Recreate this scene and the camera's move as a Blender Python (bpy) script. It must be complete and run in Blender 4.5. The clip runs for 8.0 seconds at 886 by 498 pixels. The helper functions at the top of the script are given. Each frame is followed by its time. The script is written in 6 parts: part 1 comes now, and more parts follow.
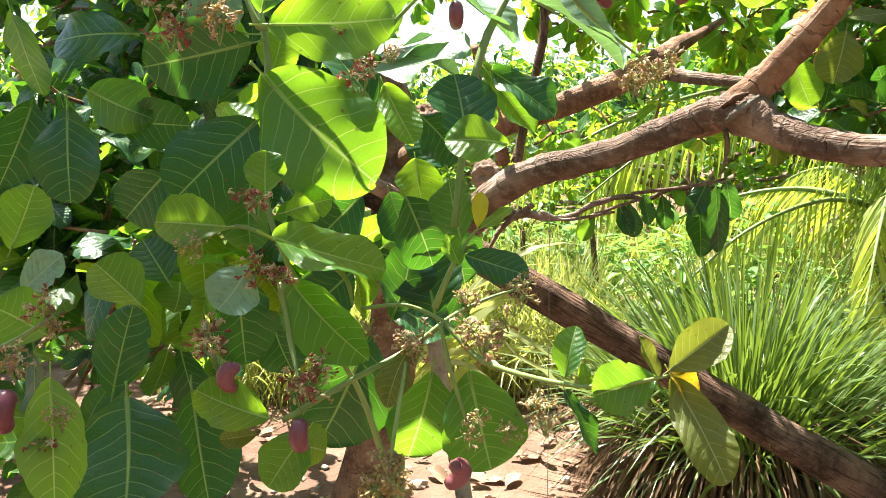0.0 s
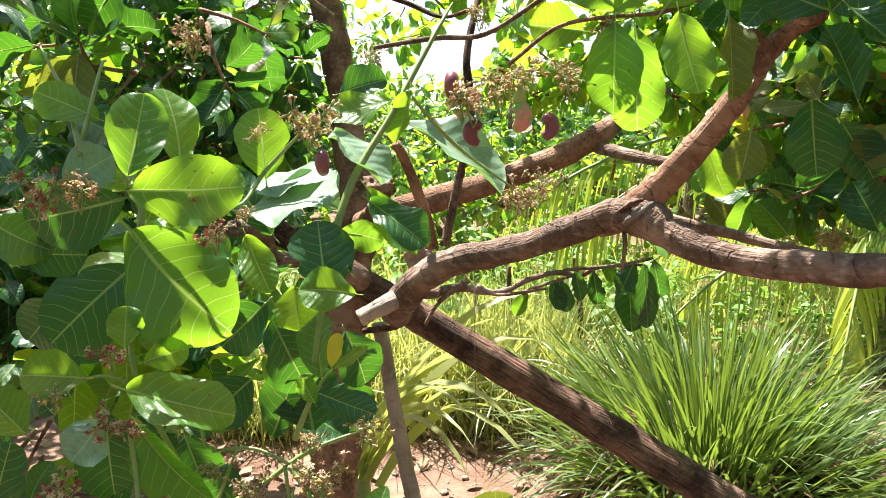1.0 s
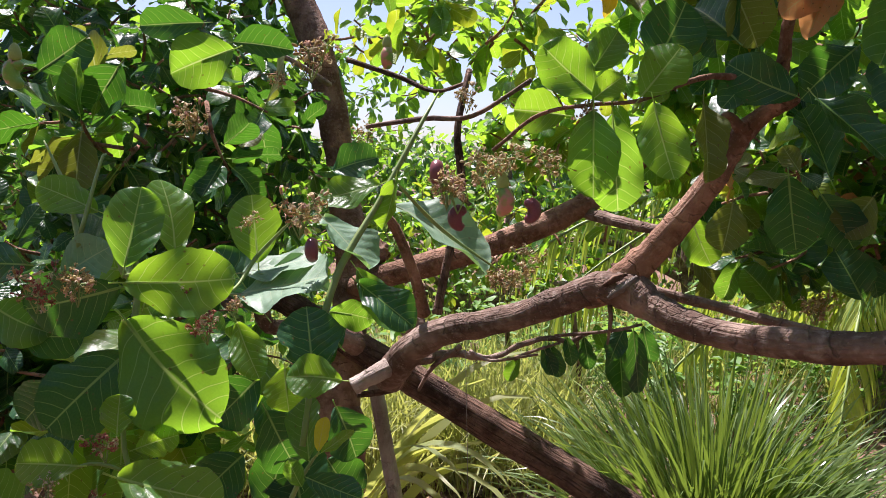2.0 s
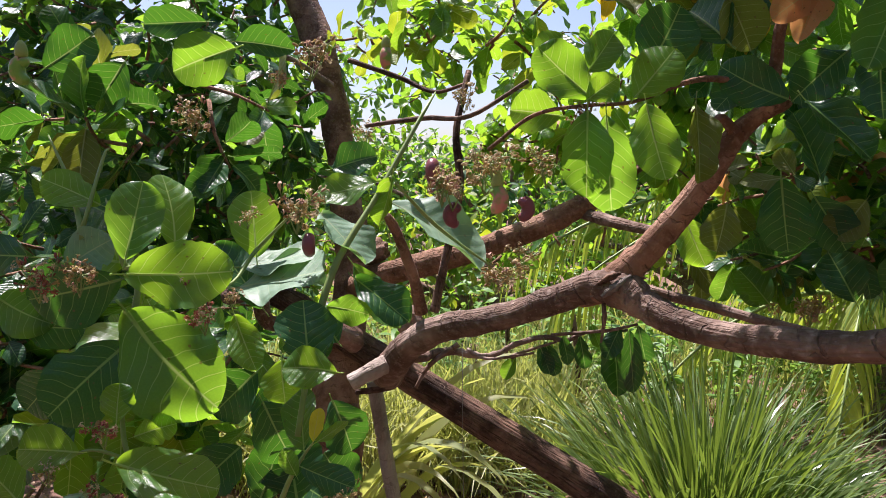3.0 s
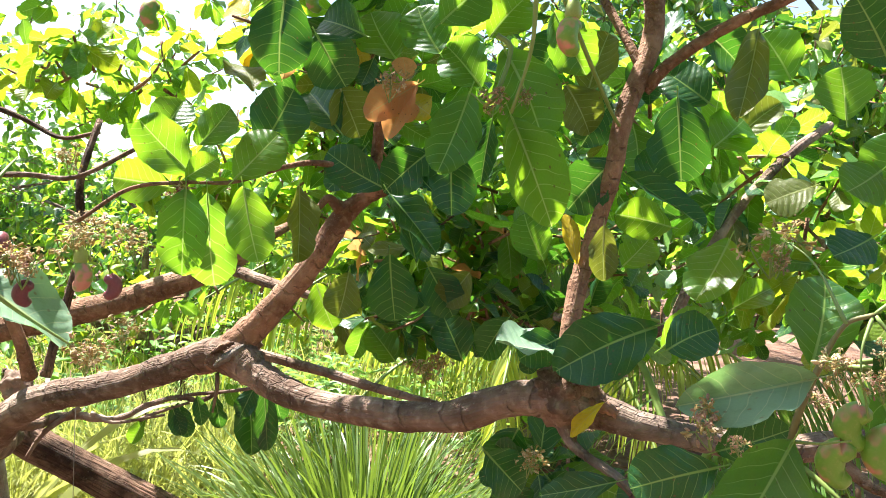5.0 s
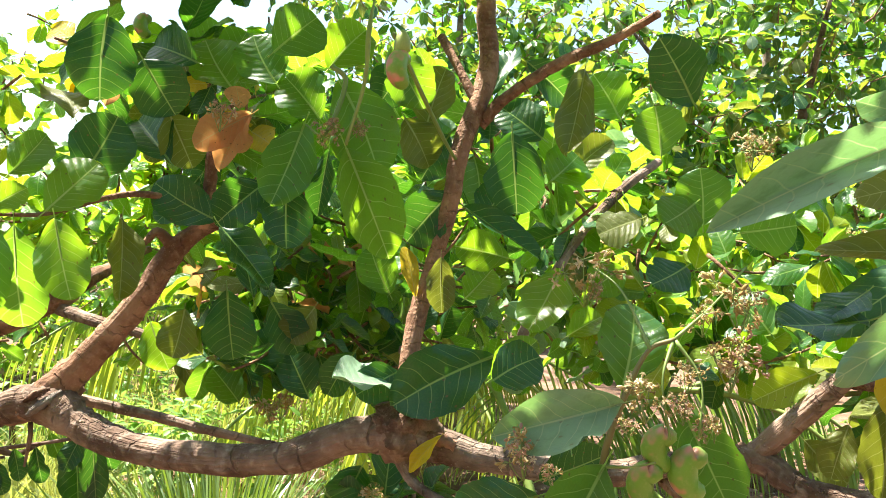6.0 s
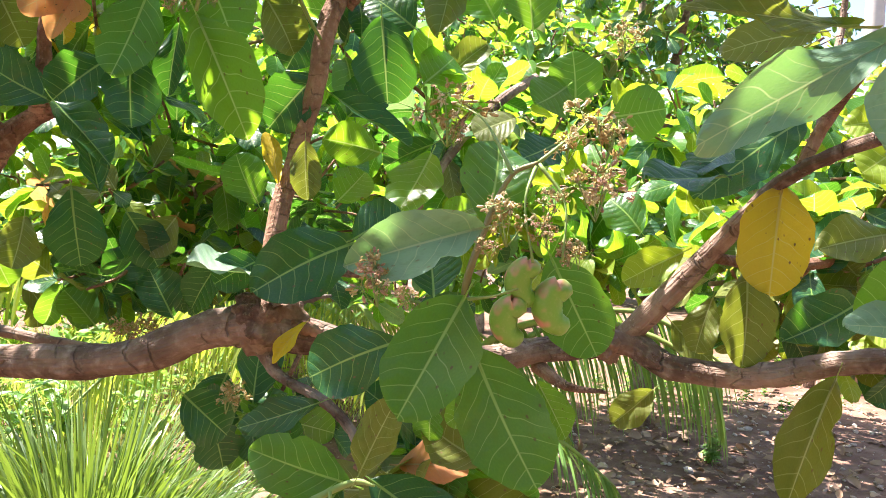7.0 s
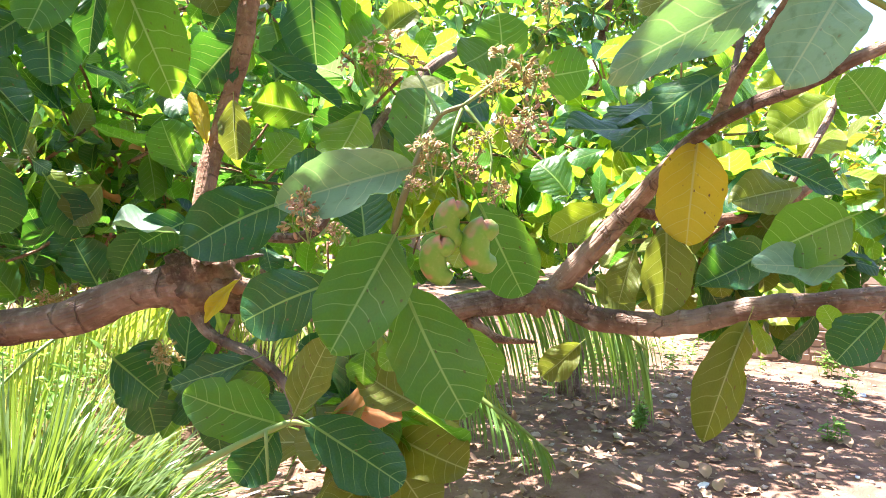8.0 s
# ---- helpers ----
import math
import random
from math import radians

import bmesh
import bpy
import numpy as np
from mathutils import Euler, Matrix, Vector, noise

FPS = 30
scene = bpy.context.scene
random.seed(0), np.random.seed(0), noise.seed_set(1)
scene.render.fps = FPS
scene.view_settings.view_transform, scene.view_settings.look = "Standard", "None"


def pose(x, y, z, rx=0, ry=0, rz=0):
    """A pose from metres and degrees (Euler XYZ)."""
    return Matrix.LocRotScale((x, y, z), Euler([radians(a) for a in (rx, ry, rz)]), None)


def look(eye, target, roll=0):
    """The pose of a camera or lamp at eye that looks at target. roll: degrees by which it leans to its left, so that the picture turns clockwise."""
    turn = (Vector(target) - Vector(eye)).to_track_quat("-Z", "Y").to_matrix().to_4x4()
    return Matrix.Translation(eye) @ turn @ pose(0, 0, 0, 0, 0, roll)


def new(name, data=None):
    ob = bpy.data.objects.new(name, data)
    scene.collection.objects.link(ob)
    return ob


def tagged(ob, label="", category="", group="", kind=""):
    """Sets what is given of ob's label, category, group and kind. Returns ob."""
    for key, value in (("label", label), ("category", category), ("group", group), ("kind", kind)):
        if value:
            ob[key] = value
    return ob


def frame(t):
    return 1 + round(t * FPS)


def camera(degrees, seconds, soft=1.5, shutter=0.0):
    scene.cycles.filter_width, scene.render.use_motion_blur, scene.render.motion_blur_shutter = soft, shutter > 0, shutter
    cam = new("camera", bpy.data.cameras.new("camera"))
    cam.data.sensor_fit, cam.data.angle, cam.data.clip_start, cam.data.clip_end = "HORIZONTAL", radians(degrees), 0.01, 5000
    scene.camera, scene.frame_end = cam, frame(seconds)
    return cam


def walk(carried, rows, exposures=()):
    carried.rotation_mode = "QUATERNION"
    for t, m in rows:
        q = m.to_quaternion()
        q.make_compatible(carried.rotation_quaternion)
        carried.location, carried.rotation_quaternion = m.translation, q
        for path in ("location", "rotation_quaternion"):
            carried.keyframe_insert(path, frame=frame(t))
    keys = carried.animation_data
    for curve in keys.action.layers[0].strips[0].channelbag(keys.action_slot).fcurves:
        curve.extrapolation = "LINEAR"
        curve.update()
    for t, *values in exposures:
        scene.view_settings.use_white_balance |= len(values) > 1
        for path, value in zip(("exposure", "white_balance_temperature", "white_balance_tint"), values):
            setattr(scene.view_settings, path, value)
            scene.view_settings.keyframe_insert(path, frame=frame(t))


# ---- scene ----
cam = camera(59.3, 8.0, 0.75)
PATH = [
    (0, (0.01, 0.003, 1.392), (0.008, 1.974, 1.056), -0.2),
    (0.5, (0.085, -0.031, 1.456), (0.07, 1.941, 1.12), -0.2),
    (1, (0.196, -0.036, 1.548), (0.148, 1.939, 1.24), -0.2),
    (1.5, (0.218, -0.044, 1.592), (0.164, 1.94, 1.339), -0.2),
    (2, (0.219, -0.064, 1.601), (0.166, 1.926, 1.41), -0.4),
    (2.2, (0.222, -0.062, 1.598), (0.168, 1.93, 1.425), -0.3),
    (3.3, (0.234, -0.108, 1.595), (0.177, 1.882, 1.405), 0.3),
    (3.5, (0.237, -0.121, 1.601), (0.215, 1.87, 1.41), 0.5),
    (4, (0.261, -0.12, 1.609), (0.415, 1.867, 1.441), 1.4),
    (4.5, (0.333, -0.111, 1.635), (0.74, 1.843, 1.503), 2.2),
    (5, (0.39, -0.129, 1.679), (1.049, 1.757, 1.585), 3.4),
    (5.2, (0.395, -0.139, 1.695), (1.144, 1.714, 1.62), 3.7),
    (6.3, (0.463, -0.13, 1.653), (1.501, 1.579, 1.682), 2.6),
    (6.5, (0.48, -0.128, 1.626), (1.576, 1.544, 1.64), 2.6),
    (7, (0.496, -0.104, 1.565), (1.705, 1.487, 1.495), 2.5),
    (7.5, (0.489, -0.109, 1.55), (1.781, 1.414, 1.445), 2.4),
    (8, (0.487, -0.122, 1.532), (1.828, 1.358, 1.42), 1.8),
]
EXPOSURE = [(0, 2.15, 6600, 10), (1, 1.98, 6500, 14), (1.5, 1.44, 6300, 25), (2, 1.08, 6150, 28), (2.2, 1.02, 6150, 28), (3.3, 1.05, 6150, 28), (3.5, 1.05, 6150, 28), (4, 0.98, 6150, 28), (4.5, 1.99, 6300, 16), (5, 2.17, 6400, 12), (6.5, 2.3, 7000, 8), (7, 2.45, 6500, 18), (8, 2.75, 6300, 18)]
walk(cam, [(t, look(eye, target, roll)) for t, eye, target, roll in PATH], EXPOSURE)

# ---------------------------------------------------------------- light
SUN_TO = Vector((-0.22, 0.38, 0.90)).normalized()
world = bpy.data.worlds.new("sky")
scene.world = world
world.use_nodes = True
wn = world.node_tree.nodes
sky = wn.new("ShaderNodeTexSky")
sky.sky_type = "NISHITA"
sky.sun_disc = False
sky.sun_elevation = math.asin(SUN_TO.z)
sky.sun_rotation = math.atan2(SUN_TO.x, SUN_TO.y)
sky.dust_density = 1.4
wn["Background"].inputs["Strength"].default_value = 0.075
world.node_tree.links.new(sky.outputs[0], wn["Background"].inputs[0])
sun = new("sun", bpy.data.lights.new("sun", "SUN"))
sun.data.energy = 5.0
sun.data.angle = radians(0.53)
sun.data.color = (1.0, 0.95, 0.86)
sun.matrix_world = look(SUN_TO * 30, (0, 0, 0))

# ---------------------------------------------------------------- materials


class Nodes:
    """A short way to wire up a node material."""

    def __init__(self, name):
        self.mat = bpy.data.materials.new(name)
        self.mat.use_nodes = True
        self.tree = self.mat.node_tree
        self.bsdf = self.tree.nodes["Principled BSDF"]
        self.out = self.tree.nodes["Material Output"]

    def add(self, kind):
        return self.tree.nodes.new("ShaderNode" + kind)

    def put(self, value, socket):
        if isinstance(value, bpy.types.NodeSocket):
            self.tree.links.new(value, socket)
        else:
            socket.default_value = value

    def math(self, op, a, b=0.0, c=0.0, clamp=False):
        node = self.add("Math")
        node.operation = op
        node.use_clamp = clamp
        for value, socket in zip((a, b, c), node.inputs):
            self.put(value, socket)
        return node.outputs[0]

    def step(self, value, low, high, to_low=0.0, to_high=1.0):
        node = self.add("MapRange")
        node.interpolation_type = "SMOOTHSTEP"
        for v, s in zip((value, low, high, to_low, to_high), node.inputs):
            self.put(v, s)
        return node.outputs[0]

    def mix(self, fac, a, b, kind="MIX"):
        node = self.add("Mix")
        node.data_type = "RGBA"
        node.blend_type = kind
        self.put(fac, node.inputs[0])
        self.put(a, node.inputs[6])
        self.put(b, node.inputs[7])
        return node.outputs[2]

    def noise(self, scale, detail=3.0, coord="Object", stretch=(1, 1, 1), rough=0.55):
        at = self.add("TexCoord").outputs[coord]
        if stretch != (1, 1, 1):
            m = self.add("Mapping")
            m.inputs["Scale"].default_value = stretch
            self.put(at, m.inputs[0])
            at = m.outputs[0]
        n = self.add("TexNoise")
        self.put(at, n.inputs["Vector"])
        n.inputs["Scale"].default_value = scale
        n.inputs["Detail"].default_value = detail
        n.inputs["Roughness"].default_value = rough
        return n.outputs["Fac"]

    def bump(self, height, strength, distance):
        b = self.add("Bump")
        b.inputs["Strength"].default_value = strength
        b.inputs["Distance"].default_value = distance
        self.put(height, b.inputs["Height"])
        self.put(b.outputs[0], self.bsdf.inputs["Normal"])
        return b.outputs[0]

    def set(self, **values):
        names = {"color": "Base Color", "rough": "Roughness", "spec": "Specular IOR Level", "metal": "Metallic"}
        for key, value in values.items():
            self.put(value, self.bsdf.inputs[names[key]])
        return self


def rgb(r, g, b):
    return (r, g, b, 1.0)


def leaf_material(name, dark, light, vein, glow, through_it=0.42, rough=0.33, spots=0.7):
    """A broad leaf: pale ribs, mottled blade, light that shines through."""
    n = Nodes(name)
    uv = n.add("SeparateXYZ")
    n.put(n.add("TexCoord").outputs["UV"], uv.inputs[0])
    across = n.math("ABSOLUTE", n.math("MULTIPLY_ADD", uv.outputs[0], 2.0, -1.0))
    along = uv.outputs[1]
    luck = n.math("FRACT", n.math("ADD", n.add("ObjectInfo").outputs["Random"], n.add("NewGeometry").outputs["Random Per Island"]))
    # side ribs run forward from the midrib, and bend a little
    wob = n.noise(2.2, 1.0, "UV")
    line = n.math("MULTIPLY_ADD", along, 8.0, n.math("MULTIPLY_ADD", n.math("POWER", across, 1.3), -2.3, n.math("MULTIPLY", wob, 1.3)))
    off = n.math("ABSOLUTE", n.math("SUBTRACT", n.math("FRACT", line), 0.5))
    ribs = n.math("MULTIPLY", n.step(off, n.math("MULTIPLY_ADD", across, -0.012, 0.02), n.math("MULTIPLY_ADD", across, -0.022, 0.058), 1.0, 0.0), n.step(across, 0.6, 1.0, 0.55, 0.0))
    mid = n.step(n.math("MULTIPLY_ADD", along, 0.03, across), 0.026, 0.06, 1.0, 0.0)
    veins = n.math("MAXIMUM", ribs, mid)
    blotch = n.noise(3.0, 4.0, "UV")
    tone = n.math("ADD", n.math("MULTIPLY", blotch, 0.6), n.math("MULTIPLY_ADD", luck, 0.9, -0.28), clamp=True)
    blade = n.mix(tone, dark, light)
    net = n.noise(45.0, 2.0, "UV")
    blade = n.mix(n.step(net, 0.35, 0.7, 0.0, 0.22), blade, n.mix(0.5, light, vein))
    speck = n.add("TexVoronoi")
    n.put(n.add("TexCoord").outputs["UV"], speck.inputs["Vector"])
    speck.inputs["Scale"].default_value = 11.0
    spot = n.math("MULTIPLY", n.step(n.math("MULTIPLY_ADD", net, 0.2, speck.outputs["Distance"]), 0.20, 0.32, 1.0, 0.0), n.step(n.noise(1.7, 2.0, "UV"), 0.42, 0.55))
    spot = n.math("MULTIPLY", spot, spots)
    age = n.math("MULTIPLY", n.step(n.noise(1.6, 3.0, "UV"), 0.54, 0.72), n.step(luck, 0.25, 0.9, 0.0, 0.75))
    blade = n.mix(age, blade, n.mix(0.55, light, rgb(0.16, 0.11, 0.02)))
    dust = n.add("TexVoronoi")
    n.put(n.add("TexCoord").outputs["UV"], dust.inputs["Vector"])
    dust.inputs["Scale"].default_value = 9.0
    fleck = n.math("MULTIPLY", n.step(n.math("MULTIPLY_ADD", net, 0.12, dust.outputs["Distance"]), 0.12, 0.19, 1.0, 0.0), n.step(n.noise(2.9, 2.0, "UV"), 0.55, 0.62, 0.0, 0.8))
    blade = n.mix(fleck, blade, rgb(0.42, 0.45, 0.36))
    patch = n.math("MULTIPLY", n.step(n.noise(5.5, 4.0, "UV"), 0.50, 0.68), n.step(luck, 0.1, 0.8, 0.15, 0.6))
    blade = n.mix(patch, blade, n.mix(0.6, dark, rgb(0.040, 0.06, 0.012)))
    color = n.mix(veins, blade, vein)
    color = n.mix(spot, color, rgb(0.20, 0.12, 0.05))
    n.set(color=color, rough=n.math("MULTIPLY_ADD", blotch, 0.22, rough - 0.1), spec=0.44)
    puff = n.math("MULTIPLY", n.step(off, 0.0, 0.5), n.step(across, 0.0, 0.25))
    height = n.math("ADD", n.math("MULTIPLY", puff, 0.16), n.math("ADD", n.math("MULTIPLY", blotch, 1.0), n.math("MULTIPLY", net, 0.12)))
    n.bump(height, 0.6, 0.005)
    shine = n.add("BsdfTranslucent")
    glow_c = n.mix(n.math("MULTIPLY", veins, 0.9), n.mix(n.math("MULTIPLY", tone, 0.25), glow, light, "MIX"), n.mix(0.5, vein, rgb(0.85, 0.95, 0.35)))
    n.put(n.mix(spot, glow_c, rgb(0.12, 0.06, 0.02)), shine.inputs["Color"])
    both = n.add("MixShader")
    both.inputs[0].default_value = through_it
    n.put(n.bsdf.outputs[0], both.inputs[1])
    n.put(shine.outputs[0], both.inputs[2])
    n.put(both.outputs[0], n.out.inputs["Surface"])
    return n.mat


LEAF = {
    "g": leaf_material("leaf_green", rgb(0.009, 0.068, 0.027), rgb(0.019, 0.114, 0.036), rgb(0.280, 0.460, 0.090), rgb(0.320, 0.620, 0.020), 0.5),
    # darker copy of the green leaf; paints shade into inner and shaded foliage
    "d": leaf_material("leaf_dark_shade_green", rgb(0.006, 0.043, 0.021), rgb(0.012, 0.072, 0.029), rgb(0.180, 0.330, 0.070), rgb(0.120, 0.380, 0.014), 0.27),
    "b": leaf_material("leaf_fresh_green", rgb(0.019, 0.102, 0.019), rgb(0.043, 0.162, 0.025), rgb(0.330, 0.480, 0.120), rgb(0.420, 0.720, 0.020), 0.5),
    # pale grey-green with the sheen of top-lit leaves painted into the colour
    "p": leaf_material("leaf_pale_sheen_green", rgb(0.19, 0.32, 0.21), rgb(0.26, 0.40, 0.27), rgb(0.30, 0.40, 0.24), rgb(0.18, 0.38, 0.07), 0.35, 0.5, 0.5),
    "o": leaf_material("leaf_olive", rgb(0.072, 0.098, 0.017), rgb(0.119, 0.140, 0.025), rgb(0.280, 0.310, 0.110), rgb(0.340, 0.400, 0.030), 0.36, 0.45, 0.9),
    "y": leaf_material("leaf_yellow", rgb(0.44, 0.31, 0.02), rgb(0.58, 0.44, 0.03), rgb(0.50, 0.36, 0.07), rgb(0.70, 0.52, 0.015), 0.45, 0.45, 1.0),
    "l": leaf_material("leaf_lemon_yellow", rgb(0.50, 0.44, 0.02), rgb(0.66, 0.58, 0.04), rgb(0.55, 0.46, 0.08), rgb(0.86, 0.78, 0.03), 0.5, 0.4, 0.3),
    "v": leaf_material("leaf_yellow_green", rgb(0.111, 0.196, 0.017), rgb(0.196, 0.272, 0.025), rgb(0.420, 0.480, 0.120), rgb(0.560, 0.680, 0.020), 0.4, 0.4, 0.7),
    "r": leaf_material("leaf_dead_orange", rgb(0.42, 0.17, 0.06), rgb(0.62, 0.31, 0.14), rgb(0.45, 0.22, 0.10), rgb(0.80, 0.38, 0.12), 0.45, 0.6, 0.8),
}


def bark_material(name, dark, mid, pale, crack=1.0, scale=1.0, flecks=0.45):
    n = Nodes(name)
    big = n.noise(9.0 * scale, 5.0)
    fine = n.noise(70.0 * scale, 4.0)
    rings = n.noise(16.0 * scale, 4.0, "UV", (0.7, 3.2, 1))
    long = n.noise(20.0 * scale, 4.0, "UV", (4.0, 0.5, 1))
    color = n.mix(n.step(big, 0.35, 0.65), dark, mid)
    color = n.mix(n.step(fine, 0.45, 0.8, 0.0, flecks), color, pale)
    color = n.mix(n.math("MULTIPLY", n.step(long, 0.36, 0.5, 1.0, 0.0), min(crack * 0.3, 0.85)), color, dark)
    color = n.mix(n.step(rings, 0.58, 0.74, 0.0, 0.45), color, dark)
    lines = n.noise(24.0 * scale, 3.0, "UV", (0.55, 1.3, 1))
    split = n.math("MULTIPLY", n.step(n.math("ABSOLUTE", n.math("SUBTRACT", lines, 0.5)), 0.004, 0.03, 1.0, 0.0), n.step(n.noise(7.0 * scale, 3.0), 0.54, 0.66))
    color = n.mix(n.step(n.noise(4.5 * scale, 4.0), 0.52, 0.68, 0.0, 0.4), color, pale)
    color = n.mix(n.math("MULTIPLY", split, 0.32), color, n.mix(0.6, dark, rgb(0.015, 0.01, 0.008)))
    uv = n.add("SeparateXYZ")
    n.put(n.add("TexCoord").outputs["UV"], uv.inputs[0])
    wander = n.math("MULTIPLY_ADD", n.noise(14.0 * scale, 3.0, "UV", (0.5, 1.0, 1)), 2.6, n.math("MULTIPLY", uv.outputs[1], 27.0 * scale))
    ring = n.math("MULTIPLY", n.step(n.math("ABSOLUTE", n.math("SUBTRACT", n.math("FRACT", wander), 0.5)), 0.015, 0.09, 1.0, 0.0), n.step(n.noise(26.0 * scale, 3.0), 0.47, 0.60))
    color = n.mix(n.math("MULTIPLY", ring, 0.38), color, n.mix(0.45, dark, rgb(0.012, 0.009, 0.007)))
    pit = n.add("TexVoronoi")
    n.put(n.add("TexCoord").outputs["Object"], pit.inputs["Vector"])
    pit.inputs["Scale"].default_value = 130.0 * scale
    wart = n.math("MULTIPLY", n.step(pit.outputs["Distance"], 0.10, 0.24, 1.0, 0.0), n.step(n.noise(19.0 * scale, 2.0), 0.46, 0.6))
    color = n.mix(n.math("MULTIPLY", wart, 0.5), color, pale)
    split = n.math("MAXIMUM", split, ring)
    n.set(color=color, rough=0.85, spec=0.25)
    h = n.math("ADD", n.math("MULTIPLY_ADD", split, -0.38, n.math("MULTIPLY", fine, 0.5)), n.math("ADD", n.math("MULTIPLY", rings, 0.3), n.math("MULTIPLY", long, crack)))
    n.bump(n.math("MULTIPLY_ADD", wart, 0.25, h), 1.0, 0.010)
    return n.mat


BARK = bark_material("bark", rgb(0.115, 0.07, 0.05), rgb(0.29, 0.195, 0.145), rgb(0.50, 0.41, 0.34), 0.8)
BARK_RED = bark_material("young_bark", rgb(0.15, 0.075, 0.043), rgb(0.33, 0.18, 0.115), rgb(0.48, 0.33, 0.23), 0.4, 1.6)
BARK_DEAD = bark_material("dead_bark", rgb(0.055, 0.030, 0.020), rgb(0.30, 0.175, 0.118), rgb(0.46, 0.33, 0.25), 3.0, 1.0, 0.3)
WOOD_PALE = bark_material("pale_wood_lit_bark", rgb(0.34, 0.27, 0.22), rgb(0.50, 0.42, 0.36), rgb(0.62, 0.55, 0.48), 0.8, 1.2, 0.3)
KNOT_BARK = bark_material("torn_bark", rgb(0.085, 0.045, 0.03), rgb(0.26, 0.155, 0.10), rgb(0.42, 0.31, 0.23), 1.6, 2.0, 0.35)
WOOD_GREY = bark_material("grey_wood", rgb(0.16, 0.13, 0.11), rgb(0.30, 0.26, 0.22), rgb(0.45, 0.40, 0.35), 1.5, 1.2)


def plain_material(name, a, b, rough=0.6, scale=20.0, through_it=0.0, glow=None, spec=0.4, bump=0.3):
    """Two tones of one colour, mottled, each piece a little different."""
    n = Nodes(name)
    luck = n.math("FRACT", n.math("ADD", n.add("ObjectInfo").outputs["Random"], n.add("NewGeometry").outputs["Random Per Island"]))
    spot = n.noise(scale, 4.0)
    color = n.mix(n.math("ADD", n.math("MULTIPLY", luck, 0.6), n.math("MULTIPLY_ADD", spot, 1.2, -0.4), clamp=True), a, b)
    n.set(color=color, rough=rough, spec=spec)
    n.bump(spot, bump, 0.003)
    if through_it:
        t = n.add("BsdfTranslucent")
        n.put(glow if glow else color, t.inputs["Color"])
        both = n.add("MixShader")
        both.inputs[0].default_value = through_it
        n.put(n.bsdf.outputs[0], both.inputs[1])
        n.put(t.outputs[0], both.inputs[2])
        n.put(both.outputs[0], n.out.inputs["Surface"])
    return n.mat


STEM_BROWN = plain_material("brown_green_stem", rgb(0.12, 0.12, 0.04), rgb(0.21, 0.18, 0.07), 0.55, 40)
STEM = plain_material("green_stem", rgb(0.16, 0.24, 0.06), rgb(0.26, 0.34, 0.10), 0.5, 40)
PETAL_PINK = plain_material("petal_pink", rgb(0.19, 0.028, 0.028), rgb(0.42, 0.15, 0.09), 0.6, 60, 0.3)
PETAL_CREAM = plain_material("petal_cream", rgb(0.46, 0.33, 0.17), rgb(0.70, 0.60, 0.38), 0.6, 60, 0.3)
PETAL_DRY = plain_material("petal_dry", rgb(0.30, 0.19, 0.06), rgb(0.50, 0.38, 0.15), 0.8, 60, 0.25)
PETAL_FADED = plain_material("petal_faded", rgb(0.36, 0.17, 0.12), rgb(0.58, 0.40, 0.28), 0.7, 60, 0.3)
NUT_PURPLE = plain_material("nut_purple", rgb(0.13, 0.030, 0.042), rgb(0.25, 0.085, 0.095), 0.28, 25, bump=0.1)


def nut_green_material():
    n = Nodes("nut_green")
    c = n.mix(n.step(n.noise(1.9, 2.0), 0.50, 0.66), rgb(0.17, 0.33, 0.04), rgb(0.56, 0.22, 0.17))
    n.set(color=n.mix(n.step(n.noise(14.0, 2.0), 0.5, 0.8, 0.0, 0.3), c, rgb(0.38, 0.40, 0.14)), rough=0.38)
    n.bsdf.inputs["Subsurface Weight"].default_value = 0.0
    n.bump(n.noise(9.0, 2.0), 0.12, 0.002)
    return n.mat


NUT_GREEN = nut_green_material()
APPLE_GREEN = plain_material("young_apple_green", rgb(0.24, 0.32, 0.07), rgb(0.36, 0.42, 0.12), 0.4, 30, bump=0.1)
GRASS = plain_material("lemongrass_blade", rgb(0.016, 0.052, 0.016), rgb(0.22, 0.31, 0.11), 0.30, 6, 0.25, rgb(0.34, 0.50, 0.05), 0.5, 0.1)
GRASS_FAR = plain_material("tall_grass_blade", rgb(0.15, 0.21, 0.07), rgb(0.42, 0.42, 0.17), 0.5, 3, 0.42, rgb(0.60, 0.64, 0.13), 0.4, 0.1)
GRASS_DEAD = plain_material("dead_grass", rgb(0.10, 0.055, 0.03), rgb(0.24, 0.14, 0.08), 0.8, 10, 0.15)
WEED = plain_material("weed_leaf", rgb(0.08, 0.19, 0.04), rgb(0.16, 0.30, 0.07), 0.5, 6, 0.35, rgb(0.35, 0.6, 0.08))
FROND = plain_material("frond_leaflet", rgb(0.07, 0.17, 0.05), rgb(0.16, 0.28, 0.08), 0.36, 5, 0.35, rgb(0.30, 0.48, 0.06))
FROND_YELLOW = plain_material("yellow_frond_leaflet", rgb(0.18, 0.26, 0.05), rgb(0.34, 0.40, 0.08), 0.45, 5, 0.45, rgb(0.48, 0.58, 0.05))
LITTER = plain_material("dry_leaf", rgb(0.20, 0.11, 0.065), rgb(0.46, 0.31, 0.20), 0.8, 9, 0.1)
STONE = plain_material("pale_stone", rgb(0.34, 0.25, 0.19), rgb(0.55, 0.46, 0.39), 0.85, 14, bump=0.6)
